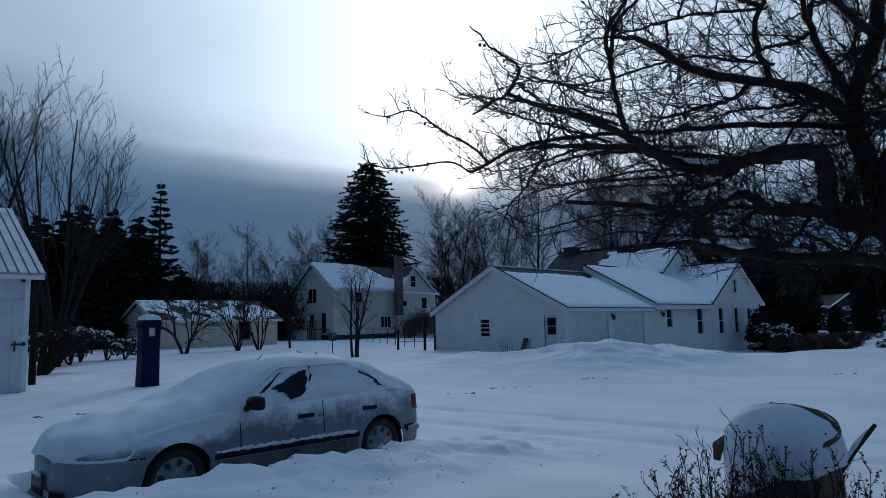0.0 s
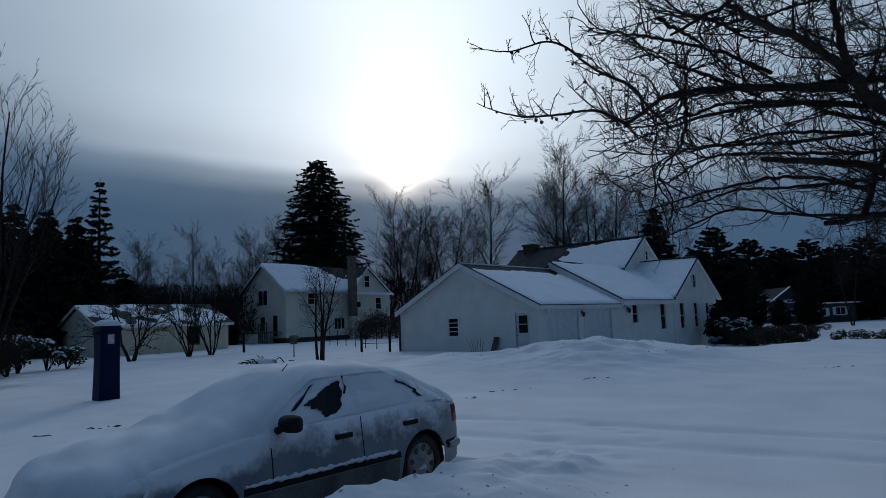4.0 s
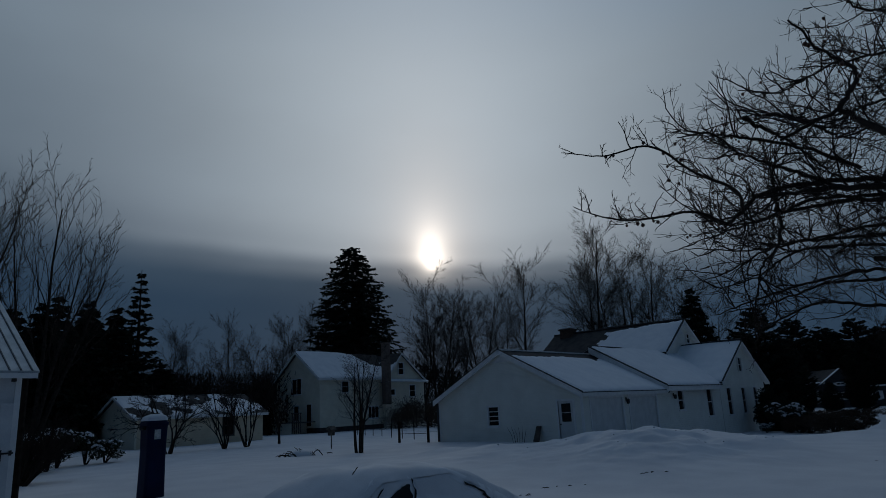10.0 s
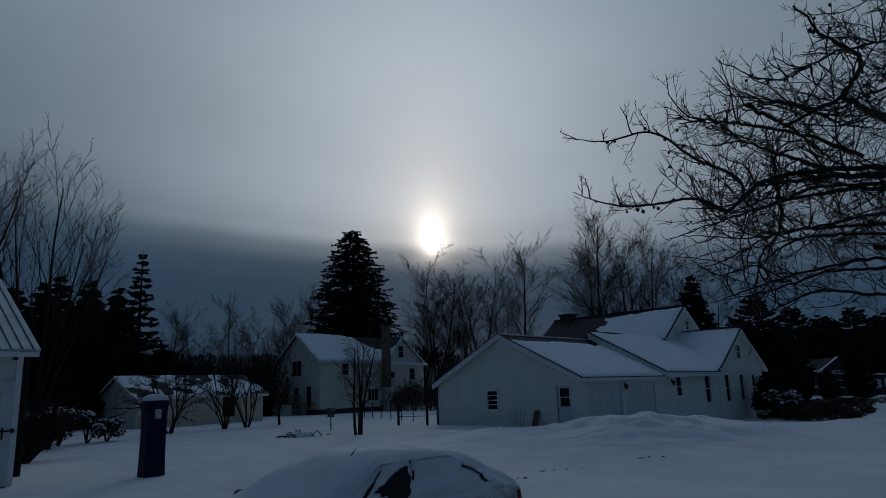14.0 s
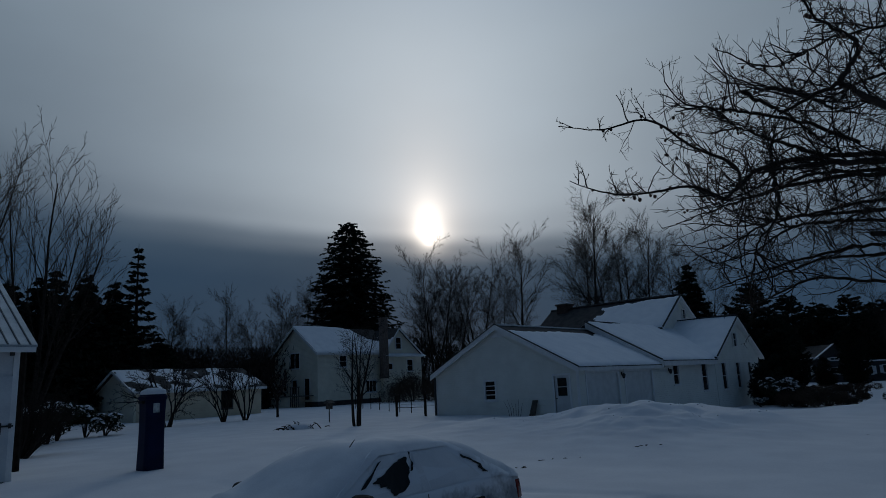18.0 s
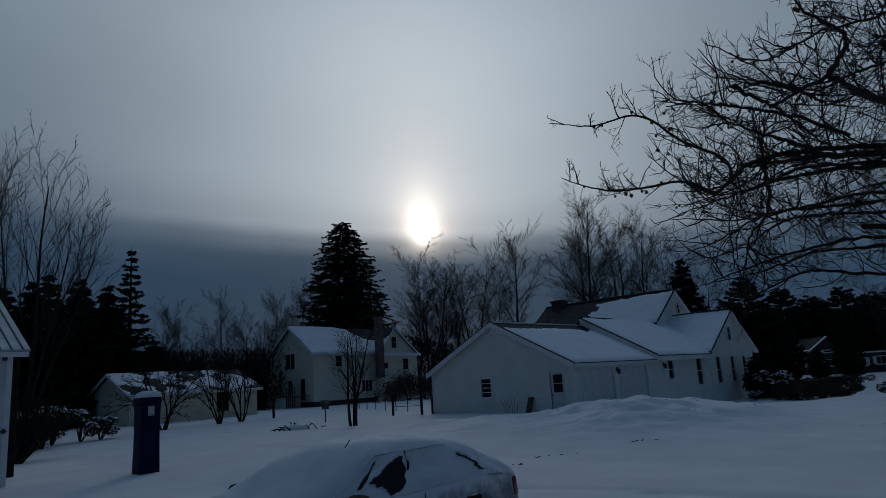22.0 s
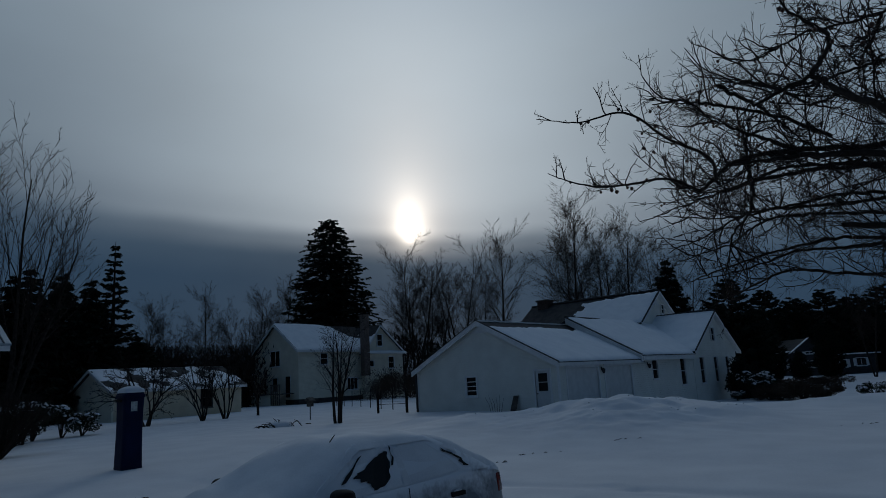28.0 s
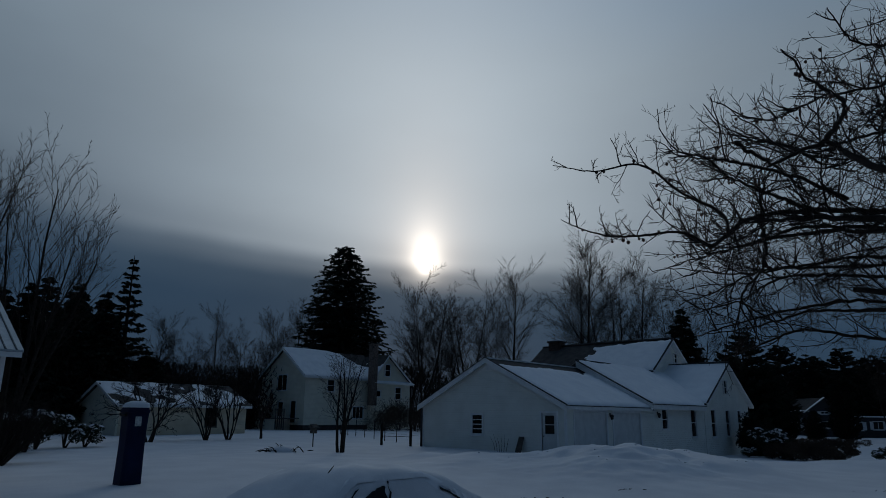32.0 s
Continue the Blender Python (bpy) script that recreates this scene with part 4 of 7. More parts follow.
fascia(barn, (LX + 0.35, LY - 0.31, LE - ls * 0.35 + 0.02), (LX - 3.6, LY - 0.31, LR + 0.02), 0.2)
fascia(barn, (LX - 3.6, LY - 0.31, LR + 0.02), (LX - 7.55, LY - 0.31, LE - ls * 0.35 + 0.02), 0.2)
part("roof_snow", snow_on((LX + 0.35, LY - 0.3, LE - ls * 0.35), (LX + 0.35, LY + 11.0, LE - ls * 0.35), (LX - 3.6, LY + 11.0, LR), (LX - 3.6, LY - 0.3, LR), 0.10, 90, 40,
                          lambda u, v: 0.22 * waves(u * 11, v * 4, 1.1, 77) + 0.10 * np.clip(0.42 - u, 0, 1) + 0.25 * np.clip(v - 0.9, 0, 1) - 0.01, 51), ROOF_SNOW, barn, smooth=True)
part("roof_snow", snow_on((LX - 7.55, LY + 11.0, LE - ls * 0.35), (LX - 7.55, LY - 0.3, LE - ls * 0.35), (LX - 3.6, LY - 0.3, LR), (LX - 3.6, LY + 11.0, LR), 0.12, 20, 10, None, 52), ROOF_SNOW, barn, smooth=True)

# the white shed with a ribbed metal roof
SX, SY = -0.8, -22.88
shed = thing("shed", "white board shed with ribbed metal roof and iron latch", "shed", at=(SX - 1.8, SY - 3, 0.2))
part("front_wall", wall("x", SX, SY - 6.5, SY, 0.12, 3.22), SHED_WHITE, shed)
part("end_wall", wall("y", SY - 0.16, SX - 7.2, SX - 0.163, 0.12, 3.22, peak=(SX - 3.7, 5.40)), SHED_WHITE, shed)
sdoor = box_part("door", (SX + 0.004, SY - 2.2, 0.25), (SX + 0.045, SY - 0.1, 2.6), SHED_WHITE, shed, "flush white plank door")
for k in range(8):
    box_part("plank", (SX + 0.045, SY - 2.19 + 0.262 * k, 0.26), (SX + 0.058, SY - 1.94 + 0.262 * k, 2.59), SHED_WHITE, sdoor)
latch = box_part("latch", (SX + 0.059, SY - 0.36, 1.46), (SX + 0.085, SY - 0.03, 1.50), IRON, sdoor, "black iron bolt")
box_part("latch_bar", (SX + 0.06, SY - 0.30, 1.30), (SX + 0.09, SY - 0.265, 1.56), IRON, latch)
box_part("latch_plate", (SX + 0.06, SY - 0.12, 1.43), (SX + 0.075, SY - 0.06, 1.54), IRON, latch)
box_part("sill_board", (SX + 0.004, SY - 6.5, 0.08), (SX + 0.05, SY + 0.02, 0.2), POST, shed)
box_part("corner_board", (SX - 0.01, SY - 0.10, 0.2), (SX + 0.03, SY + 0.025, 3.22), TRIM, shed)
ry0, ry1, rx0, rx1, rz0, rz1 = SY - 6.6, SY + 0.30, SX + 0.28, SX - 3.7, 3.30, 5.55
part("roof", Solid().prism([(rx0, ry0, rz0), (rx0, ry1, rz0), (rx1, ry1, rz1), (rx1, ry0, rz1)], (0, 0, -0.05)), METAL_ROOF, shed)
part("roof", Solid().prism([(rx1 - 3.98, ry1, rz0), (rx1 - 3.98, ry0, rz0), (rx1, ry0, rz1), (rx1, ry1, rz1)], (0, 0, -0.05)), METAL_ROOF, shed)
k = ry0 + 0.1
while k < ry1 - 0.02:
    part("roof_rib", Solid().prism([(rx0, k, rz0 + 0.003), (rx0, k + 0.045, rz0 + 0.003), (rx0, k + 0.033, rz0 + 0.03), (rx0, k + 0.012, rz0 + 0.03)], (rx1 - rx0, 0, rz1 - rz0)), RIB, shed)
    k += 0.2286
box_part("eave_board", (rx0 - 0.05, ry0, rz0 - 0.17), (rx0 - 0.01, ry1 - 0.02, rz0 - 0.054), TRIM, shed)
fascia(shed, (rx0 - 0.02, ry1 - 0.03, rz0 - 0.055), (rx1, ry1 - 0.03, rz1 - 0.055), 0.12, 0.012)
box_part("hook", (rx0 - 0.22, SY - 0.2, 3.06), (rx0 - 0.12, SY - 0.12, 3.18), IRON, shed)

# ---- plants ----


def unit(v):
    return v / (np.linalg.norm(v) + 1e-9)


def grow(thick, thin, start, way, length, radius, level, p, r):
    """One branch with its side branches. p: children, spread, shrink, lift, wander, segments and cut by level."""
    n = p["seg"][level]
    pts, d, pos = [np.array(start, float)], unit(np.array(way, float)), np.array(start, float)
    for i in range(n):
        d = unit(d + r.normal(0, p["wander"][level], 3) + np.array((0, 0, p["lift"][level])))
        pos = pos + d * length / n
        pts.append(pos)
    tip = p.get("tip", 0.35)
    radii = np.linspace(radius, radius * tip, n + 1)
    (thick if level < p["thick"] else thin).tube(pts, radii, 5 if level == 0 else (4 if level < p["thick"] else 3))
    if level + 1 >= len(p["kids"]) + 1 or level >= len(p["kids"]):
        return
    pts = np.array(pts)
    k = p["kids"][level]
    k = int(k * r.uniform(0.75, 1.25)) + (1 if k >= 1 else 0)
    for c in range(k):
        t = p["from"][level] + (1 - p["from"][level]) * (c + r.uniform(0.1, 0.9)) / k
        i = min(int(t * n), n - 1)
        base = pts[i] + (pts[i + 1] - pts[i]) * (t * n - i)
        axis = unit(pts[i + 1] - pts[i])
        off = unit(np.cross(axis, r.normal(0, 1, 3)))
        a = p["spread"][level] * r.uniform(0.7, 1.3)
        kid = axis * math.cos(a) + off * math.sin(a)
        ln = length * p["shrink"][level] * r.uniform(0.6, 1.2) * (1.15 - 0.55 * t)
        grow(thick, thin, base, kid, ln, max(radius * (1 - (1 - tip) * t) * p["thin"][level], p["least"]), level + 1, p, r)


def bare_tree(name, label, height, seed, stems=1, style="oval", girth=0.2, least=0.011, bark=None, category="bare tree", group="", kids=None, lean=0.0, outs=(0.12, 0.42)):
    r = np.random.default_rng(seed)
    thick, thin = Tubes(), Tubes()
    styles = {
        "fan": dict(tip=0.2, kids=[10, 6, 3], spread=[0.42, 0.45, 0.5], shrink=[0.50, 0.45, 0.45], lift=[0.02, 0.05, 0.04, 0.02], wander=[0.03, 0.06, 0.09, 0.12], seg=[9, 6, 4, 2], thin=[0.45, 0.5, 0.6], thick=2),
        "oval": dict(tip=0.14, kids=[17, 9, 6], spread=[0.66, 0.60, 0.66], shrink=[0.38, 0.46, 0.46], lift=[0.004, 0.035, 0.02, 0.01], wander=[0.035, 0.08, 0.11, 0.15], seg=[9, 5, 3, 2], thin=[0.42, 0.5, 0.6], thick=2),
        "shrub": dict(kids=[6, 4], spread=[0.5, 0.6], shrink=[0.5, 0.5], lift=[0.03, 0.05, 0.04], wander=[0.08, 0.13, 0.16], seg=[6, 4, 3], thin=[0.5, 0.6], thick=1),
    }
    p = dict(styles[style], least=least)
    p["from"] = [0.28, 0.2, 0.2]
    if kids:
        p["kids"] = kids
    for s in range(stems):
        a = 6.28 * s / stems + r.uniform(0, 1)
        out = 0.0 if stems == 1 else r.uniform(*outs)
        way = (math.cos(a) * out + lean, math.sin(a) * out, 1.0)
        hh = height * (1.0 if stems == 1 else r.uniform(0.75, 1.05))
        foot = (0, 0, -0.1) if stems == 1 else (math.cos(a) * 0.12, math.sin(a) * 0.12, -0.1)
        grow(thick, thin, foot, way, hh, girth * (1 if stems == 1 else r.uniform(0.6, 1)), 0, p, r)
    tr = thing(name, label, category, group)
    part("trunk", thick, bark or GREY_BARK, tr, smooth=True)
    part("crown", thin, TWIG, tr)
    return tr


def put(ob, x, y, turn=0.0, size=1.0, z=None, high=None):
    m = Matrix.Translation((x, y, on_ground(x, y) - 0.03 if z is None else z)) @ Matrix.Rotation(turn, 4, "Z") @ Matrix.Diagonal((size, size, high or size, 1))
    ob.matrix_basis = m
    return ob


def place(ob, x, y, turn=0.0, size=1.0, z=None, high=None):
    c = copy_thing(ob, Matrix.Identity(4))
    return put(c, x, y, turn, size, z, high)


def conifer(name, label, height, radius, seed, levels=40, per=7, tufts=10, profile=None, droop=0.25, tuft=0.5, category="conifer", upturn=0.12, jag=0.3):
    """A trunk with whorls of drooping boughs; each bough carries many small needle sprays along both sides."""
    r = np.random.default_rng(seed)
    wood, spots, ends, wides = Tubes(), [], [], []
    wood.tube([(0, 0, -0.2), (0, 0, height * 0.5), (0, 0, height)], [0.022 * height, 0.012 * height, 0.02], 6)
    s = np.linspace(0, 1, 6)
    for i in range(levels):
        t = (i + 0.5) / levels
        reach = radius * (profile(t) if profile else (1 - t) ** 0.9 + 0.03)
        count = max(4, int(per * (0.55 + 0.45 * (1 - t))))
        turn = r.uniform(0, 6.28)
        for b in range(count):
            a = turn + 6.28 * (b + r.uniform(-0.3, 0.3)) / count
            ln = reach * (1 - jag * r.uniform(0, 1) ** 1.5 + 0.06)
            rise = r.uniform(-0.06, 0.2)
            z = height * min(0.995, 0.04 + 0.95 * t + r.normal(0, 0.9 if jag > 0.25 else 0.10) / levels)
            bend = r.normal(0, 0.08)
            pts = np.stack([np.cos(a + bend * s) * ln * s, np.sin(a + bend * s) * ln * s, z + ln * (rise * s - droop * r.uniform(0.3, 1.7) * s**2 + upturn * s**4)], 1)
            wood.tube(pts, np.linspace(0.010 + 0.010 * ln, 0.005, 6), 3)
            m = int(tufts * (0.35 + 0.75 * ln / radius)) + 4
            u = r.uniform(0.08, 1.0, m) ** 0.75
            c = np.stack([np.interp(u, s, pts[:, k]) for k in range(3)], 1)
            out = np.array((math.cos(a), math.sin(a), 0.0))
            lat = np.array((-math.sin(a), math.cos(a), 0.0))
            sg = r.choice((-1.0, 1.0), m)[:, None] * r.uniform(0.1, 1.1, m)[:, None]
            d = out[None] * r.uniform(0.4, 1.0, m)[:, None] + lat[None] * sg + r.normal(0, 0.18, (m, 3)) - np.array((0, 0, 0.45))[None]
            d /= np.linalg.norm(d, axis=1)[:, None]
            sz = tuft * r.uniform(0.5, 1.25, m) * (0.65 + 0.35 * (1 - t))
            w = np.cross(d, r.normal(0, 1, (m, 3)))
            w /= np.linalg.norm(w, axis=1)[:, None] + 1e-9
            spots.append(c)
            ends.append(d * sz[:, None])
            wides.append(w * sz[:, None] * 0.23)
    c, e, w = np.concatenate(spots), np.concatenate(ends), np.concatenate(wides)
    v = np.stack([c, c + e * 0.4 + w, c + e, c + e * 0.4 - w], 1).reshape(-1, 3)
    green = Tubes()
    green.v, green.q, green.n = [v], [np.arange(len(v)).reshape(-1, 4)], len(v)
    tr = thing(name, label, category)
    part("trunk", wood, BARK, tr)
    part("crown", green, NEEDLES, tr)
    return tr


def fork_tree(name, label, height, seed, stems=1, angle=0.34, levels=8, ratio=0.79, first=0.26, girth=0.2, least=0.012, bark=None, category="bare tree", group="", shoots=2, lift=0.012, lean=0.0, flare=0.3):
    """A bare tree whose limbs fork again and again into a rounded crown of fine twigs."""
    r = np.random.default_rng(seed)
    thick, thin = Tubes(), Tubes()

    def limb(pos, d, length, rad, level):
        n = 4 if level < 4 else 3
        pts = [pos]
        for _ in range(n):
            d = unit(d + r.normal(0, 0.07 + 0.012 * level, 3) + np.array((0, 0, lift)))
            pts.append(pts[-1] + d * length / n)
        nxt = max(rad * 0.70, least)
        (thick if level < 3 else thin).tube(pts, np.linspace(rad, nxt, n + 1), 6 if level < 2 else 4 if level < 4 else 3)
        if level >= 2:
            for _ in range(r.integers(0, shoots + 1)):
                i = r.integers(1, n + 1)
                q = unit(d * 0.8 + unit(r.normal(0, 1, 3)) * 0.75 + np.array((0, 0, 0.06)))
                l2 = length * r.uniform(0.35, 0.75)
                a2 = pts[i] + q * l2 * 0.5
                thin.tube([pts[i], a2, a2 + unit(q + r.normal(0, 0.22, 3) + np.array((0, 0, 0.1))) * l2 * 0.5], [least, least * 0.9, least * 0.6], 3)
        if level >= levels:
            return
        side = unit(np.cross(d, r.normal(0, 1, 3)))
        kids = 3 if r.random() < 0.28 or level == 0 else 2
        for k in range(kids):
            turn = 6.283 * k / kids + r.uniform(-0.4, 0.4)
            off = side * math.cos(turn) + np.cross(d, side) * math.sin(turn)
            a = angle * r.uniform(0.55, 1.35) * (0.6 if k == 0 else 1.0)
            limb(pts[-1], unit(d * math.cos(a) + off * math.sin(a)), length * ratio * r.uniform(0.8, 1.15), nxt * (1.0 if k == 0 else 0.85), level + 1)

    for k in range(stems):
        a = 6.283 * k / stems + r.uniform(-0.5, 0.5)
        out = 0.0 if stems == 1 else r.uniform(0.4, 1.0) * flare
        foot = np.array((0, 0, -0.1)) if stems == 1 else np.array((math.cos(a) * 0.03 * height * flare, math.sin(a) * 0.03 * height * flare, -0.1))
        limb(foot, unit(np.array((math.cos(a) * out + lean, math.sin(a) * out, 1.0))), height * first * r.uniform(0.85, 1.1), girth * (1 if stems == 1 else r.uniform(0.65, 1)), 0)
    tr = thing(name, label, category, group)
    part("trunk", thick, bark or GREY_BARK, tr, smooth=True)
    part("crown", thin, TWIG, tr)
    return tr


def evergreen_bush(name, label, w, h, seed, leaves=1500, leaf=0.11, snowy=0.0, mat=None, category="shrub", lumps=9):
    r = np.random.default_rng(seed)
    wood, green, white = Solid(), Solid(), Solid()
    cs = [(r.uniform(-0.5, 0.5) * w, r.uniform(-0.5, 0.5) * w, r.uniform(0.30 if h < 2.5 else 0.10, 0.8) * h, r.uniform(0.22, 0.4) * min(w, h)) for _ in range(lumps)]
    for cx, cy, cz, cr in cs:
        wood.tube([(0, 0, -0.1), (cx * 0.4, cy * 0.4, cz * 0.5), (cx, cy, cz)], [0.035, 0.02, 0.008], 4)
        for _ in range(leaves // lumps):
            d = unit(r.normal(0, 1, 3))
            c = np.array((cx, cy, cz)) + d * cr * r.uniform(0.45, 1.08) * np.array((1, 1, 0.8))
            e = unit(d + r.normal(0, 0.6, 3) - (0, 0, 0.3))
            s = leaf * r.uniform(0.6, 1.3)
            q = unit(np.cross(e, r.normal(0, 1, 3))) * s * 0.32
            k = len(green.v)
            green.v += [tuple(c), tuple(c + e * s * 0.5 + q), tuple(c + e * s), tuple(c + e * s * 0.5 - q)]
            green.f.append((k, k + 1, k + 2, k + 3))
        if r.random() < snowy:
            for _ in range(11):
                a, b = r.uniform(0, 6.28), r.uniform(0, 0.95)
                sx, sy, sz = cx + math.cos(a) * cr * b, cy + math.sin(a) * cr * b, cz + cr * 0.78 * math.sqrt(1 - b * b) - 0.02
                s, wd = r.uniform(0.05, 0.15) * min(1.0, cr * 3), r.uniform(0.5, 1.0)
                tilt = -b * 0.5
                ring = [[(sx + s * f * (math.cos(t) * math.cos(a) - wd * math.sin(t) * math.sin(a)) * r.uniform(0.75, 1.25), sy + s * f * (math.cos(t) * math.sin(a) + wd * math.sin(t) * math.cos(a)) * r.uniform(0.75, 1.25), sz + s * (g + tilt * f * math.cos(t))) for t in np.linspace(0, 6.28, 9)] for f, g in ((1.0, -0.15), (0.9, 0.15), (0.5, 0.38), (0.02, 0.44))]
                white.sheet(ring)
    tr = thing(name, label, category)
    part("stem_tuft", wood, BARK, tr)
    part("leaves", green, mat or EVERGREEN, tr)
    if white.v:
        part("snow_clumps", white, SNOW, tr, smooth=True)
    return tr


# the old apple tree over the yard
BOUGHS = dict(
    trunk=[(18.12, -20.41, 0.74), (18.07, -20.69, 1.40), (18.00, -21.05, 1.95), (17.91, -21.41, 2.48)],
    upright=[(17.91, -21.41, 2.48), (17.84, -21.67, 2.96), (17.84, -21.92, 3.37), (18.02, -21.88, 3.84), (18.09, -21.81, 4.36), (18.37, -21.60, 5.08)],
    loop=[(17.91, -21.41, 2.48), (17.64, -21.88, 2.53), (17.66, -22.08, 2.83), (17.65, -22.26, 2.97), (17.36, -22.66, 2.92), (17.16, -22.96, 2.82), (16.99, -23.27, 2.88), (16.92, -23.64, 2.99)],
    C=[(16.92, -23.64, 2.99), (16.80, -24.05, 3.07), (16.66, -24.34, 3.12), (16.60, -24.47, 3.16), (16.36, -24.53, 3.08)],
    D=[(16.89, -23.52, 2.94), (16.40, -23.72, 3.01), (16.03, -23.85, 3.02)],
    L=[(17.84, -21.80, 3.21), (17.10, -21.95, 3.36), (16.44, -22.31, 3.38), (16.10, -22.98, 3.28), (15.97, -23.58, 3.11), (15.91, -24.07, 2.86)],
    Q=[(17.40, -22.20, 2.95), (16.60, -22.85, 3.08), (16.00, -22.80, 3.17), (15.52, -22.75, 3.14), (15.20, -22.90, 3.05)],
    A=[(15.91, -24.07, 2.86), (15.77, -24.14, 2.95), (15.66, -24.38, 2.90), (15.56, -24.54, 2.88), (15.40, -24.56, 2.94), (15.25, -24.55, 3.03)],
    B=[(15.96, -23.92, 2.94), (16.01, -24.15, 3.01), (15.85, -24.27, 3.13), (15.69, -24.42, 3.29), (15.42, -24.45, 3.31), (15.15, -24.46, 3.41)],
    Bup=[(16.60, -24.47, 3.16), (16.70, -24.48, 3.30), (16.63, -24.57, 3.38), (16.52, -24.71, 3.55)],
    Bv=[(16.92, -23.64, 2.99), (16.90, -23.75, 3.32), (16.95, -23.79, 3.66), (17.11, -23.70, 3.88), (17.32, -23.48, 4.30)],
    M=[(17.84, -21.80, 3.21), (17.69, -22.34, 3.39), (17.46, -22.83, 3.41), (17.25, -23.31, 3.43), (17.09, -23.64, 3.58), (16.98, -23.88, 3.58)],
    V=[(17.88, -21.34, 2.40), (17.68, -21.71, 2.56), (17.52, -22.14, 2.57), (17.36, -22.42, 2.57), (17.26, -22.68, 2.67), (17.08, -23.08, 2.49), (16.88, -23.43, 2.55), (16.51, -23.78, 2.59)],
    W=[(17.94, -21.23, 2.17), (17.70, -21.60, 2.23), (17.50, -22.07, 2.22), (17.16, -22.81, 2.26), (17.00, -23.11, 2.31), (16.72, -23.49, 2.25)],
    R=[(17.85, -21.63, 2.83), (18.23, -21.17, 3.50), (18.52, -20.96, 4.22), (18.75, -20.68, 5.03)],
    Mt=[(17.52, -22.65, 3.43), (17.51, -22.88, 3.77), (17.68, -22.95, 4.08), (17.62, -23.12, 4.51)],
    Ut=[(17.87, -21.86, 3.28), (17.77, -22.49, 3.73), (17.82, -22.81, 4.04), (18.02, -22.87, 4.45)],
    N=[(18.02, -21.88, 3.84), (17.94, -22.79, 3.88), (17.84, -23.46, 3.95), (17.71, -23.96, 3.83)],
    Sb=[(16.74, -22.17, 3.20), (16.35, -22.61, 3.21), (16.10, -23.04, 3.15), (15.95, -23.31, 3.04), (15.78, -23.60, 2.96), (15.66, -23.85, 3.01)],
    Sc=[(16.76, -21.60, 3.10), (16.27, -22.19, 3.02), (16.03, -22.68, 2.96), (15.87, -22.97, 2.92), (15.72, -23.25, 2.79), (15.50, -23.58, 2.63)],
    Sd=[(16.61, -21.33, 3.02), (16.08, -21.96, 3.01), (15.84, -22.46, 2.95), (15.64, -22.76, 2.77), (15.40, -23.12, 2.64)],
    Se=[(16.74, -20.93, 2.84), (16.17, -21.59, 2.78), (15.90, -22.12, 2.73), (15.66, -22.47, 2.61), (15.39, -22.85, 2.53)],
    Sf=[(16.71, -20.54, 2.57), (16.10, -21.24, 2.60), (15.78, -21.81, 2.63), (15.56, -22.15, 2.51), (15.35, -22.47, 2.36)],
    Sg=[(17.30, -21.96, 4.29), (16.90, -22.44, 4.22), (16.64, -22.78, 4.09), (16.37, -23.12, 3.97), (16.13, -23.42, 3.78), (15.97, -23.70, 3.76)],
    Sh=[(17.22, -21.64, 3.92), (16.83, -22.28, 3.93), (16.57, -22.62, 3.83), (16.21, -23.04, 3.68), (15.97, -23.40, 3.69), (15.68, -23.76, 3.54)],
    Si=[(17.21, -22.14, 4.60), (16.77, -22.63, 4.42), (16.56, -22.94, 4.39), (16.46, -23.10, 4.60)],
    Sj=[(16.64, -21.23, 2.74), (16.27, -21.87, 2.81), (15.88, -22.34, 2.73), (15.59, -22.70, 2.61), (15.37, -23.01, 2.50)],
    Sl=[(16.26, -22.71, 3.25), (16.06, -23.20, 3.33), (15.91, -23.56, 3.39), (15.85, -23.74, 3.42)],
    Sm=[(16.37, -22.79, 3.36), (16.14, -23.17, 3.47), (15.92, -23.53, 3.51), (15.78, -23.80, 3.51), (15.66, -23.96, 3.48)],
    Sk=[(16.68, -21.72, 3.10), (16.29, -22.34, 3.05), (15.95, -22.76, 2.95), (15.72, -23.09, 2.89), (15.44, -23.62, 2.88)],
)
GIRTH = dict(trunk=(0.17, 0.12), upright=(0.085, 0.03), loop=(0.085, 0.03), B=(0.011, 0.0022), A=(0.010, 0.0022), C=(0.024, 0.006), D=(0.024, 0.006), L=(0.027, 0.011), Q=(0.020, 0.003), Bup=(0.014, 0.004), Bv=(0.022, 0.006), M=(0.05, 0.012), V=(0.065, 0.014),
             W=(0.065, 0.014), R=(0.06, 0.02), Mt=(0.028, 0.007), Ut=(0.034, 0.008), N=(0.034, 0.008), Sb=(0.022, 0.005), Sc=(0.022, 0.0045), Sd=(0.022, 0.0045), Se=(0.024, 0.005), Sf=(0.026, 0.005), Sg=(0.020, 0.004), Sh=(0.022, 0.004), Si=(0.02, 0.005), Sj=(0.024, 0.005), Sk=(0.022, 0.004))


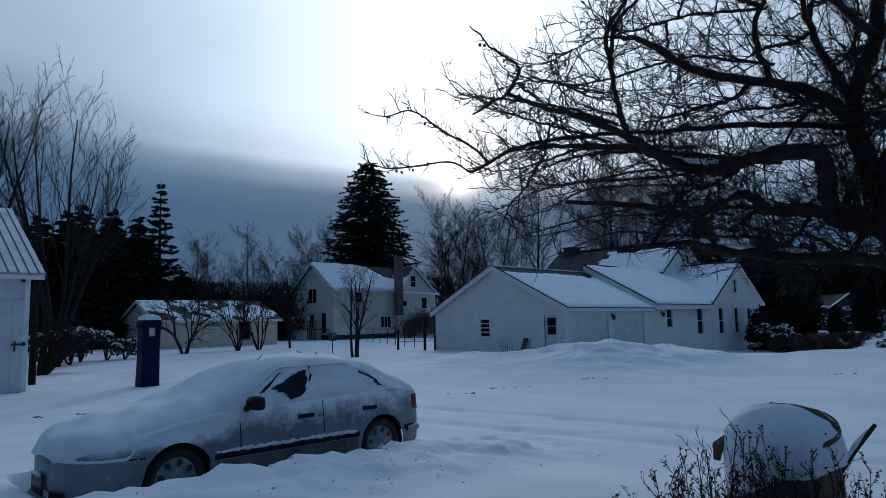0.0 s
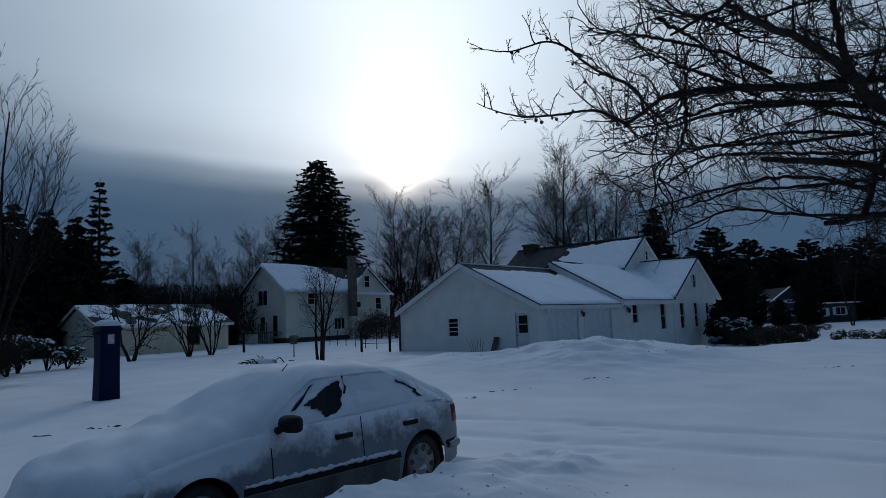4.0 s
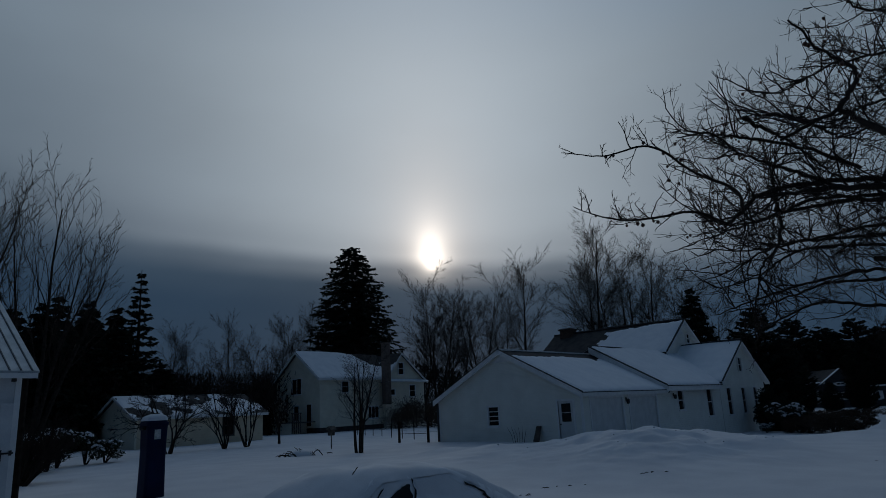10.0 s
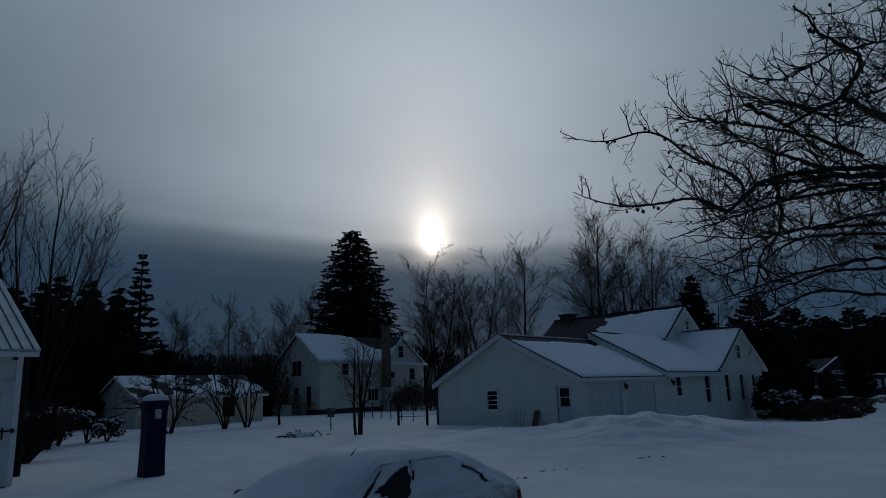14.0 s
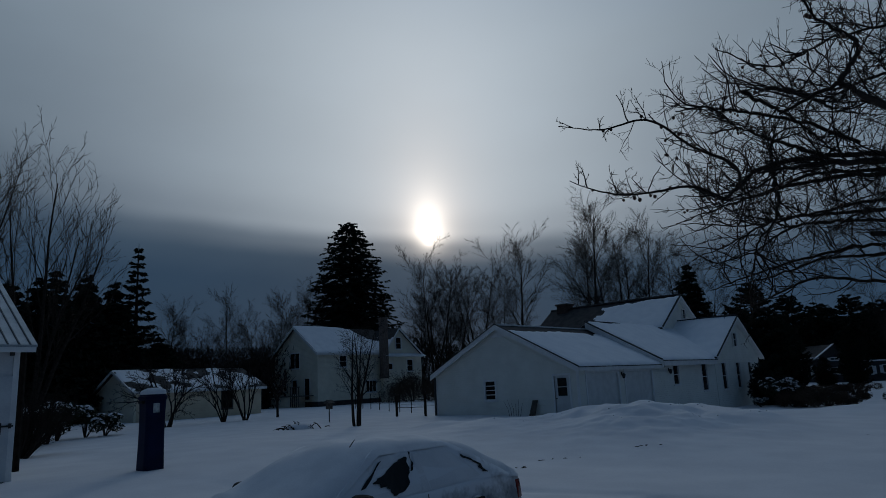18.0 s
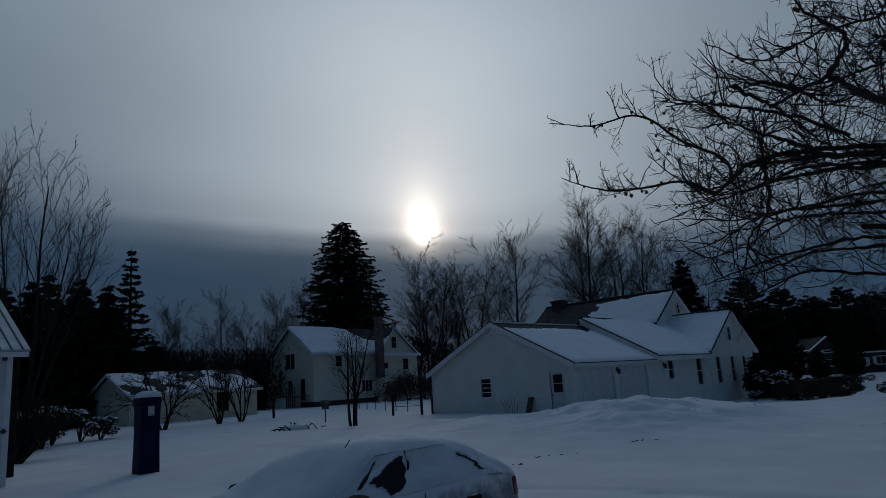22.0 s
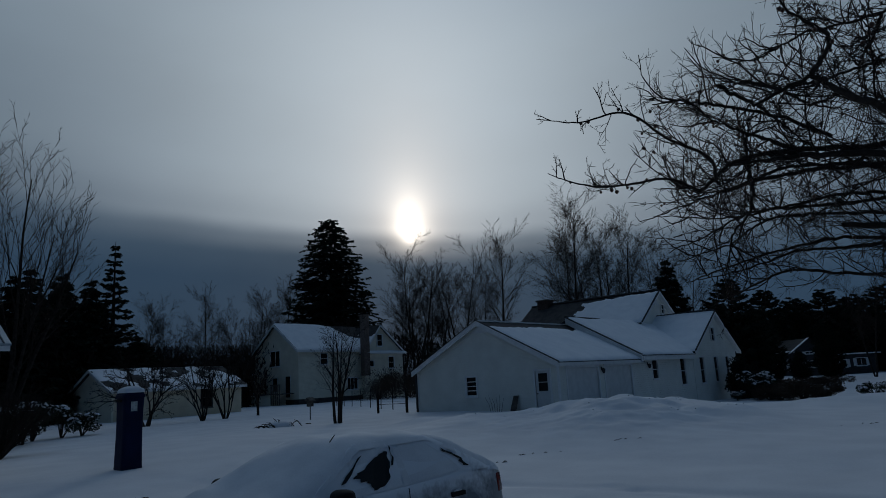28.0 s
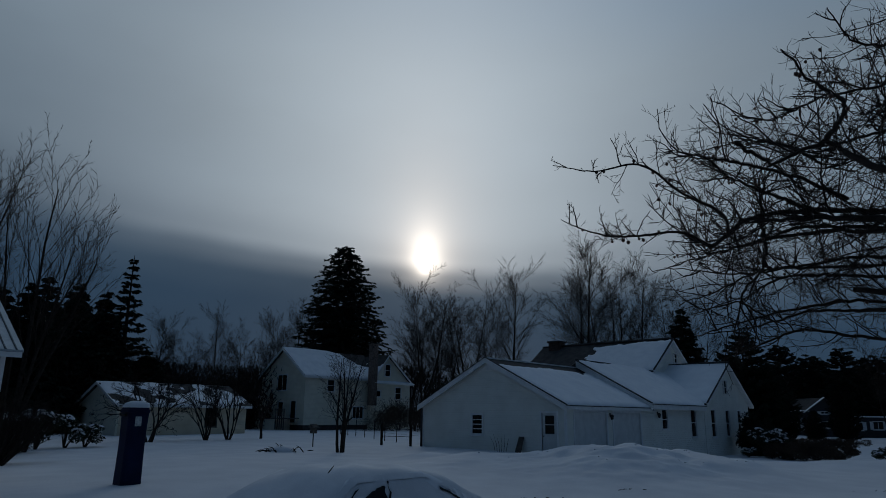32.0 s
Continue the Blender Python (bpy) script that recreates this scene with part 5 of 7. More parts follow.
def smooth_line(pts, n, r=None, jitter=0.0):
    pts = np.array(pts, float)
    t = np.linspace(0, len(pts) - 1, n)
    pad = np.vstack([2 * pts[0] - pts[1], pts, 2 * pts[-1] - pts[-2]])
    out = []
    for s in t:
        i = min(int(s), len(pts) - 2)
        u = s - i
        a, b, c, d = pad[i : i + 4]
        out.append(0.5 * (2 * b + (c - a) * u + (2 * a - 5 * b + 4 * c - d) * u * u + (3 * b - a - 3 * c + d) * u**3))
    out = np.array(out)
    if r is not None:
        out[1:-1] += r.normal(0, jitter, (n - 2, 3))
    return out


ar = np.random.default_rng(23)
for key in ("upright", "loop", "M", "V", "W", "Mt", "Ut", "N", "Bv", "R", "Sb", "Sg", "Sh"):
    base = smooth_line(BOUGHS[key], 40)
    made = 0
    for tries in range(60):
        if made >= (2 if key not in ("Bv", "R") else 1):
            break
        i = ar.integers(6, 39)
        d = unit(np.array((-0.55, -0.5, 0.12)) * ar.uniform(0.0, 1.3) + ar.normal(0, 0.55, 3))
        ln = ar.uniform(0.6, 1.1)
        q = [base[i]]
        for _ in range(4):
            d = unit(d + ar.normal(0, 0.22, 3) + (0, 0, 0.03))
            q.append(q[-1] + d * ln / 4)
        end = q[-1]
        # keeps only boughs whose ends fit the crown's outline from the camera
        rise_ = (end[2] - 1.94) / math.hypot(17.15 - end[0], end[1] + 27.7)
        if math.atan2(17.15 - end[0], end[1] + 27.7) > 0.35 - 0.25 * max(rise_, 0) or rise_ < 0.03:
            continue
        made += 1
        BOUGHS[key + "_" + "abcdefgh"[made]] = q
for key, count in (("upright", 6), ("loop", 5), ("V", 4), ("W", 4), ("R", 5), ("M", 3), ("Ut", 3)):
    base = smooth_line(BOUGHS[key], 40)
    for made in range(count):
        near = [q for q in base if q[0] > 17.45]
        start = near[ar.integers(2, len(near))]
        d = unit(np.array((0.1, -0.35, -0.12 if key in ("V", "W", "loop") else 0.1)) + ar.normal(0, 0.6, 3))
        ln, q = ar.uniform(0.5, 1.0), [start]
        for _ in range(4):
            d = unit(d + ar.normal(0, 0.25, 3))
            q.append(q[-1] + d * ln / 4)
        if min(p_[0] for p_ in q) > 17.25 and min(p_[1] for p_ in q) > -23.4 and min(p_[2] for p_ in q) > 1.7:
            BOUGHS[key + "_near_" + "abcdefgh"[made]] = q
wood, twigs, apples, strips = Tubes(), Tubes(), [], []
apple_p = dict(kids=[4, 3], spread=[0.85, 0.75, 0.7], shrink=[0.55, 0.5, 0.45], lift=[0.05, 0.05, 0.05, 0.04], wander=[0.16, 0.20, 0.22, 0.25], seg=[6, 4, 3, 3], thin=[0.6, 0.65, 0.7], thick=0, least=0.0017, tip=0.45)
apple_p["from"] = [0.12, 0.12, 0.15]
for key, pts in BOUGHS.items():
    g0_, g1_ = GIRTH.get(key, (0.02, 0.005))
    if key[0] == "S":
        g0_, g1_ = g0_ * 0.7, g1_ * 0.7
    n = 7 * len(pts)
    line = smooth_line(pts, n, ar, 0.0012 if key in ("A", "B") else 0.005)
    rad = np.linspace(g0_, g1_, n) * (1 + 0.05 * ar.normal(0, 1, n).clip(-1.5, 1.5))
    wood.tube(line, rad, 8 if g0_ > 0.05 else 6)
    if key == "trunk":
        continue
    run = np.linalg.norm(np.diff(line, axis=0), axis=1).sum()
    sparse = key in ("A", "B", "Bup")
    rate = 17 if "_near_" in key else 17 if sparse else 9 if key[:2] in ("Sc", "Sd", "Se", "Sf", "Sj") else 10 if key[:1] in ("V", "W") or key[:2] in ("Sk", "Sl", "Sm") else 11.5
    for c in range(int(run * rate)):
        t = ar.uniform(0.03 if not sparse else 0.0, 0.97)
        i = min(int(t * (n - 1)), n - 2)
        axis = unit(line[i + 1] - line[i])
        off = unit(np.cross(axis, ar.normal(0, 1, 3)) + np.array((0, 0, 0.35)))
        a = ar.uniform(0.5, 1.25)
        ln = ar.uniform(0.14, 0.47) if not sparse else ar.uniform(0.06, 0.26) * (1.15 - 0.6 * t)
        pr = dict(apple_p)
        if sparse:
            pr["kids"] = [3, 2]
        elif ln < 0.4:
            pr["kids"] = [4, 2]
        grow(wood, twigs, line[i], axis * math.cos(a) + off * math.sin(a), ln, (0.0048 if not sparse else 0.0034) * ar.uniform(0.7, 1.3), 0, pr, ar)
    if key in ("A", "B", "Bup", "Bv", "Sb", "Sg", "Sh", "Sl", "Sm", "Sn"):
        for _ in range(7 if sparse else 14):
            i = ar.integers(int(n * 0.3), n - 1)
            c = line[i] + ar.normal(0, 0.014, 3) - (0, 0, 0.02)
            twigs.tube([line[i], (line[i] + c) / 2, c + (0, 0, 0.01)], [0.0025, 0.002, 0.0015], 3)
            apples.append((c, ar.uniform(0.65, 1.05)))
    if key in ("V", "W", "loop"):
        for _ in range(10):
            i = ar.integers(3, int(n * 0.8))
            seg = line[i : i + 5] + (0, 0, rad[i] * 0.75)
            strips.append(Tubes().tube(seg, [0.006, rad[i] * 0.75, rad[i] * 0.9, rad[i] * 0.7, 0.006][: len(seg)], 6))
# long arching side shoots with short spurs, clipped to fit the camera's view
VIEW_PLANES = np.array([(0.273, 0.513, -0.814, -11.113), (0.865, 0.459, -0.201, 1.728), (0.679, 0.154, 0.718, 8.781), (0.352, 0.032, 0.935, 6.969),
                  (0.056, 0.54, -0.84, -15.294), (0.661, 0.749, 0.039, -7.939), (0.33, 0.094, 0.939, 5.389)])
sr = np.random.default_rng(57)
lines = [smooth_line(v_, 30) for k_, v_ in BOUGHS.items() if k_ not in ("trunk", "A", "B")] + [smooth_line(BOUGHS[k_], 30)[:18] for k_ in ("A", "B")]
dense = [smooth_line(v_, 30) for k_, v_ in BOUGHS.items() if k_.split("_")[0] in ("V", "W", "loop", "upright", "R", "M") and k_ != "trunk"]
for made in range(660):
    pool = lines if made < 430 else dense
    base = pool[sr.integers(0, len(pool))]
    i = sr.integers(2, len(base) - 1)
    deep = VIEW_PLANES[1, :3] @ base[i] - VIEW_PLANES[1, 3]
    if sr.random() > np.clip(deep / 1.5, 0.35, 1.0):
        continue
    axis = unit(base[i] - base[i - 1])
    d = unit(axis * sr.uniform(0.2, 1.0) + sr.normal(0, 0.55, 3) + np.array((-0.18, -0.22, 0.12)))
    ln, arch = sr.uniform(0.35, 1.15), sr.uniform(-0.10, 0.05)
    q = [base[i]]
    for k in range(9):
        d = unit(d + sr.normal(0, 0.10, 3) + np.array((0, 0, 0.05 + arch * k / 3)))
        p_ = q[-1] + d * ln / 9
        if (VIEW_PLANES[:, :3] @ p_ < VIEW_PLANES[:, 3] + 0.02).any() or p_[1] < -25.3:
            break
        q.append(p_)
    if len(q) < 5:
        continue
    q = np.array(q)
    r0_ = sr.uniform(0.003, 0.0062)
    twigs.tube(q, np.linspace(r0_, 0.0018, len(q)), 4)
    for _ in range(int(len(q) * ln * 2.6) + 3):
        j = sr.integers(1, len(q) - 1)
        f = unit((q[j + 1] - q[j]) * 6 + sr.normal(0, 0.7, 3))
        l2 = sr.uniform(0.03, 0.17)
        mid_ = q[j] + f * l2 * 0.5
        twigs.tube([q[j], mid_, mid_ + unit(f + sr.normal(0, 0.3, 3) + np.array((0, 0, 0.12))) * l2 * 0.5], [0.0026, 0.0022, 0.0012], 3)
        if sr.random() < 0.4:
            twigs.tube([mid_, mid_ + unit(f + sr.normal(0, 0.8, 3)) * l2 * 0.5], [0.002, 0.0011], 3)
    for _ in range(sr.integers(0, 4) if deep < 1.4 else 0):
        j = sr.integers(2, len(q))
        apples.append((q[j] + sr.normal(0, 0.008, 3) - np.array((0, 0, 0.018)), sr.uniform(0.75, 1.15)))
apple = thing("apple_tree", "old gnarled bare apple tree with withered fruit and some snow", "apple tree", at=(18.12, -20.41, 0.3))
part("trunk", wood, BARK, apple, smooth=True)
tagged(part("crown", twigs, TWIG, apple), "tangle of fine bare twigs", kind="stuff")
fruit = Solid().tube([(0, 0, 0.0105), (0, 0, 0.007), (0, 0, -0.002), (0, 0, -0.0105)], [0.003, 0.0095, 0.0105, 0.003], 7).mesh("withered_apple", True)
fruit.materials.append(APPLE)
for c, s in apples:
    ob = new("withered_apple", fruit)
    ob.parent = apple
    ob.matrix_parent_inverse = Matrix.Translation(-apple.location)
    ob.location, ob.scale = c, (s, s, s)
for so in strips:
    part("snow_strip", so, SNOW, apple, smooth=True)
part("root_flare", Solid().tube([(18.16, -20.2, 0.1), (18.15, -20.3, 0.4), (18.12, -20.41, 0.78)], [0.3, 0.22, 0.17], 9), BARK, apple, smooth=True)

# tall bare trees
fan = put(bare_tree("maple_tree", "tall bare maple with long rising limbs beyond the white shed", 14.8, 3, stems=7, style="fan", girth=0.19, least=0.016, bark=BARK, outs=(0.06, 0.50)), -27.0, -15.2, 0.3)
place(fan, -30.5, -19.5, 2.0, 1.05)
round_a = put(bare_tree("maple_tree", "tall bare maple with a rounded crown at the yard's far edge", 23.5, 5, stems=1, style="oval", girth=0.30, least=0.019, group="far bare trees", kids=[25, 12, 8]), -28.3, 52.3, 1.0)
round_b = put(bare_tree("maple_tree", "tall bare many-stemmed maple with a rounded crown", 21.5, 8, stems=3, style="oval", girth=0.24, least=0.019, group="far bare trees", outs=(0.08, 0.2), kids=[17, 10, 8]), -51.7, 44.8, 0.4, 0.90)
round_c = put(bare_tree("maple_tree", "slender bare maple among the far trees", 21.5, 12, stems=2, style="oval", girth=0.25, least=0.019, group="far bare trees", outs=(0.05, 0.14), kids=[19, 10, 8]), -50.6, 48.5, 0.2, 0.92)
for src, x, y, t, s in ((round_c, -56.0, 46.2, 2.2, 0.82), (round_b, -50.8, 53.7, 2.9, 0.98), (round_c, -48.6, 58.0, 4.4, 0.92), (round_a, -41.4, 53.4, 0.9, 0.90), (round_b, -54.5, 50.0, 1.2, 0.86),
                        (round_a, -31.6, 56.0, 0.5, 0.86), (round_b, -27.7, 57.2, 3.6, 1.02), (round_a, -25.9, 62.5, 2.3, 0.90), (round_c, -21.9, 62.1, 1.0, 0.94), (round_b, -21.3, 68.9, 4.0, 0.82), (round_c, -30.0, 60.5, 5.5, 0.86),
                        (round_c, -65.0, 29.3, 3.0, 0.84), (round_a, -67.1, 33.2, 1.4, 0.66), (round_a, -62.4, 9.8, 2.2, 0.50), (round_b, -54.1, 8.7, 0.4, 0.46), (round_a, -56.1, 13.5, 4.1, 0.52), (round_c, -59.8, 18.9, 1.9, 0.54),
                        (round_b, -52.2, 16.1, 5.6, 0.48), (round_a, -57.8, 22.1, 3.3, 0.52), (round_b, -66.7, 10.1, 2.6, 0.52), (round_c, -51.0, 6.5, 0.8, 0.40), (round_c, 3.0, 62.0, 2.9, 0.62), (round_b, 9.0, 58.0, 1.9, 0.62), (round_c, 14.0, 60.0, 0.3, 0.66)):
    place(src, x, y, t, s)

# small trees and bushes between the yards
put(bare_tree("young_tree", "young bare tree of several dark upright stems in the snow", 4.6, 14, stems=4, style="oval", girth=0.085, least=0.0055, bark=BARK, outs=(0.02, 0.09), kids=[13, 6, 4]), -7.1, -7.5, 0.6)
crab = put(fork_tree("crab_tree", "small spreading bare tree before the low barn", 4.6, 17, stems=3, angle=0.50, levels=6, ratio=0.78, first=0.26, girth=0.11, least=0.008, bark=BARK, shoots=3, lift=0.0, flare=0.8), -22.0, -9.3, 0.4)
lilac = put(fork_tree("lilac_bush", "bare lilac bush of several leaning stems", 3.4, 19, stems=5, angle=0.30, levels=4, ratio=0.76, first=0.34, girth=0.075, least=0.007, bark=BARK, category="shrub", group="bare lilac bushes", shoots=2, flare=0.5), -23.6, -4.9, 0.0)
place(lilac, -23.4, -3.4, 1.7, 1.05)
place(lilac, -36.5, 25.0, 0.9, 0.9)
place(lilac, -31.5, 27.0, 2.9, 0.85)
put(fork_tree("thorn_tree", "small dark bare tree beside the porch", 4.0, 21, stems=2, angle=0.24, levels=5, ratio=0.74, first=0.28, girth=0.12, least=0.007, bark=BARK, shoots=3, flare=0.10), -23.6, -0.8, 0.0)
put(bare_tree("leaning_bush", "bare leaning bush beside the white shed", 2.3, 25, stems=16, style="shrub", girth=0.05, least=0.006, bark=TWIG, category="shrub", kids=[8, 5], lean=0.5), -8.3, -20.6, 0.9)
place(bpy.data.objects["leaning_bush"], -7.2, -20.9, 1.6, 0.85)

# conifers
spire = put(conifer("spruce_tree", "slim dark spruce with open tiers against the sky", 16.0, 3.1, 31, levels=21, per=10, tufts=60, droop=0.22, tuft=0.55, upturn=0.26, jag=0.24), -45.4, -1.6, 0.0)
dark = put(conifer("spruce_tree", "dense dark spruce in the row beside the barn", 12.9, 4.5, 33, levels=36, per=14, tufts=72, droop=0.24, tuft=0.62), -46.8, -5.5)
for x, y, t, s, h in ((-44.9, -3.8, 1.0, 0.95, 0.94), (-43.3, -9.1, 2.0, 1.0, 0.97), (-42.5, -12.5, 3.0, 1.05, 0.86), (-41.5, -15.5, 0.4, 1.0, 0.82), (-41.0, -19.0, 1.4, 1.05, 0.88), (-46.6, -1.9, 5.0, 1.15, 0.66), (-45.8, -7.4, 4.0, 1.1, 0.72), (-44.5, 0.3, 0.9, 0.9, 0.55),
                      (-48.2, -3.0, 2.7, 1.1, 0.8), (-47.0, 1.8, 1.7, 0.9, 0.5), (-44.0, -6.5, 0.2, 1.0, 0.9), (-42.5, -10.5, 5.2, 1.0, 0.9), (-50.0, 3.5, 3.7, 0.9, 0.55), (-40.0, -22.0, 2.2, 1.0, 0.8)):
    place(dark, x, y, t, s, high=h)
put(conifer("pine_tree", "huge broad dark spruce rising behind the farmhouse", 25.9, 8.7, 37, levels=74, per=19, tufts=70, droop=0.30, tuft=0.66, jag=0.45,
            profile=lambda t: 1.02 * (1 - t) ** 0.46 * (0.95 + 0.07 * math.sin(t * 40)) + 0.02), -58.2, 34.4)
bushy = put(conifer("white_pine", "dark ragged pine beyond the end of the cream house", 11.8, 4.6, 39, levels=30, per=12, tufts=80, droop=-0.05, tuft=0.62, jag=0.5, profile=lambda t: (0.65 + 0.5 * math.sin(t * 3.0 + 0.2)) * (1.05 - t) ** 0.5), -8.2, 50.5)
for x, y, t, s, h in ((-10.5, 52.5, 5.0, 0.9, 0.8), (-10.0, 88.0, 2.2, 1.2, 0.95), (-5.8, 92.0, 3.1, 1.3, 0.85), (20.5, 66, 0.6, 1.5, 1.0), (26, 58, 2.6, 1.5, 1.0)):
    place(bushy, x, y, t, s, high=h)
for x, y, t, s, h in ((-16.0, 92, 0.5, 1.3, 1.15), (-12.5, 96, 1.5, 1.4, 1.05), (-8.5, 99, 2.5, 1.5, 1.15), (-4.5, 100, 3.5, 1.5, 1.05), (-0.5, 101, 4.5, 1.5, 1.15), (4, 99, 5.5, 1.5, 1.05), (9, 96, 0.8, 1.5, 1.15), (15, 91, 1.8, 1.5, 1.1), (21, 85, 2.9, 1.5, 1.1)):
    place(bushy, x, y, t, s, high=h)
place(dark, -15.5, 52.0, 1.2, 1.05, high=1.15)
place(dark, -25.2, 58.5, 1.2, 0.7, high=0.8)

# evergreen bushes with snow
rhodo = put(evergreen_bush("rhododendron", "small dark shrub with clumps of snow on its leaves", 1.0, 1.7, 41, 1500, 0.13, 0.85, lumps=12), -18.0, -15.2)
for x, y, t, s, h in ((-18.0, -14.3, 1.0, 0.95, 0.72), (-17.2, -16.7, 2.0, 1.1, 1.1), (-15.2, -17.7, 3.3, 1.2, 1.15), (-14.0, -18.5, 4.0, 1.2, 1.05), (-12.0, -19.4, 5.1, 1.1, 1.0)):
    place(rhodo, x, y, t, s, high=h)
put(evergreen_bush("yew_bush", "tall dark yew against the corner of the cream house", 1.5, 3.3, 43, 5200, 0.17, 0.0, NEEDLES, lumps=22), 1.35, 21.6, z=-0.7)
low = put(evergreen_bush("juniper", "low juniper heaped with snow", 1.9, 1.75, 45, 2600, 0.13, 0.95, lumps=14), 2.9, 20.2)
place(low, 1.9, 18.6, 3.0, 0.35)
put(evergreen_bush("round_yew", "rounded dark yew behind the wire fence", 2.6, 5.6, 47, 7000, 0.13, 0.0, NEEDLES, lumps=22), -27.5, 22.3)
put(evergreen_bush("brown_hedge", "brown leafless hedge at the roadside", 2.0, 1.05, 49, 5000, 0.09, 0.0, BROWN_BRUSH, lumps=16), 4.6, 18.2)
for x, y, t in ((5.7, 19.0, 1.0), (6.7, 19.6, 2.0), (3.9, 18.6, 3.0)):
    place(bpy.data.objects["brown_hedge"], x, y, t, 1.0, high=0.8)
verge = put(evergreen_bush("snowy_hedge", "low dark hedge buried in snow at the roadside", 2.4, 0.8, 50, 1300, 0.12, 0.95, lumps=16), 8.9, 23.0)
for x, y, t in ((11.0, 24.4, 1.0), (13.2, 25.8, 2.4), (15.4, 27.2, 4.0)):
    place(verge, x, y, t, 1.0)
brushy = put(evergreen_bush("brush_bush", "thick brown bush against the farmhouse wall", 3.4, 3.4, 53, 5600, 0.11, 0.0, BROWN_BRUSH, lumps=14), -36.0, 22.0)
place(brushy, -33.5, 24.5, 2.0, 1.05)
place(brushy, -30.5, 24.0, 4.0, 0.95)
place(brushy, -38.5, 24.5, 5.0, 0.9)


# far woods closing the view
def far_woods():
    r = np.random.default_rng(61)
    stems, haze = Tubes(), Solid()
    p = dict(kids=[11, 6], spread=[0.6, 0.65], shrink=[0.45, 0.5], lift=[0.03, 0.08, 0.05], wander=[0.05, 0.12, 0.15], seg=[6, 4, 3], thin=[0.5, 0.55], thick=3, least=0.03, tip=0.35)
    p["from"] = [0.3, 0.2]
    for _ in range(50):
        az = math.radians(r.uniform(50, 96) if r.random() < 0.72 else r.uniform(-14, 50))
        d = r.uniform(95, 170)
        x, y = 17 - math.sin(az) * d, -27.6 + math.cos(az) * d
        h = r.uniform(6, 10) * d / 120 * (1.0 if az > 0.9 else 0.7)
        grow(stems, stems, (x, y, 0), (r.normal(0, 0.08), r.normal(0, 0.08), 1), h, 0.16, 0, p, r)
    for _ in range(70000):
        az = math.radians(r.uniform(-16, 96))
        d = r.uniform(92, 150) if az > 0.42 else r.uniform(116, 150)
        x, y = 17 - math.sin(az) * d, -27.6 + math.cos(az) * d
        top = 5.6 + 1.5 * math.sin(az * 9) + 0.9 * math.sin(az * 23 + 1) + (2.4 if 0.40 < az < 0.90 else 3.0 if az > 0.9 else 0.8)
        z = r.uniform(0, 1) ** 0.7 * top * d / 110
        s = r.uniform(0.6, 1.6) * (1.15 - 0.5 * z / (top * d / 110))
        e = unit(r.normal(0, 0.45, 3) + (0, 0, 0.9)) * s
        q = unit(np.cross(e, r.normal(0, 1, 3))) * s * 0.10
        c = np.array((x, y, z))
        k = len(haze.v)
        haze.v += [tuple(c - q), tuple(c + q), tuple(c + e)]
        haze.f.append((k, k + 1, k + 2))
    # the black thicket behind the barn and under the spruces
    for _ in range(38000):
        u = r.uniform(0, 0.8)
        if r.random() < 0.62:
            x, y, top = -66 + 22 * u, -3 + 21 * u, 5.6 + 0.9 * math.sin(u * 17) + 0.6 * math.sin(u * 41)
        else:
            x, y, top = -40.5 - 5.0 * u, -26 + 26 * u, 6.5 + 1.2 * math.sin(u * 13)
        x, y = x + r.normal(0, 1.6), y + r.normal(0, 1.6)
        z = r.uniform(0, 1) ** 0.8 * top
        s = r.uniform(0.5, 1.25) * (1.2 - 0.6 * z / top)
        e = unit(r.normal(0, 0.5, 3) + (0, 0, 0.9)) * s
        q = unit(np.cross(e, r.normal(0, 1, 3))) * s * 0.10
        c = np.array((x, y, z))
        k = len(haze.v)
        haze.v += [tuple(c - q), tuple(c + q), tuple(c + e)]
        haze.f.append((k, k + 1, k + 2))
    return stems, haze


fs_, fh_ = far_woods()
tagged(part("far_woods", fs_, GREY_BARK), "bare winter woods closing the distance", "woods", kind="stuff")
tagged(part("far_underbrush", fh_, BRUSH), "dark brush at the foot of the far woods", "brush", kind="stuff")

# ---- small things outdoors ----
# the tall blue bin
bx, by = 0.80, -20.42
bz = 0.25
blue = thing("upright_bin", "tall blue plastic bin with a snow-capped lid and pale label", "bin", at=(bx, by, bz))


def ring_box(w, z, cx, cy, n=6):
    """A rounded square outline."""
    out = []
    for k in range(4):
        for j in range(n):
            a = k * math.pi / 2 + (j / (n - 1)) * math.pi / 2
            c = 0.07
            px = (w - c) * (1 if k in (0, 3) else -1) + c * math.cos(a)
            py = (w - c) * (1 if k in (0, 1) else -1) + c * math.sin(a)
            out.append((cx + px, cy + py, z))
    return out + [out[0]]


prof = [(0.245, -0.05), (0.245, 0.05), (0.236, 0.5), (0.230, 0.95), (0.235, 1.4), (0.245, 1.66), (0.262, 1.67), (0.262, 1.74), (0.245, 1.75), (0.235, 1.80)]
part("bin_body", fixed(Solid().sheet([ring_box(w, bz + z, bx + 0.02 * z, by) for w, z in prof[:6]]).mesh("bin_body")), BLUE, blue, smooth=False)
lid = part("lid", fixed(Solid().sheet([ring_box(w, bz + z, bx + 0.03, by) for w, z in prof[5:]] + [ring_box(0.08, bz + 1.84, bx + 0.03, by)]).mesh("lid")), BLUE, blue, "blue lid with a lip")
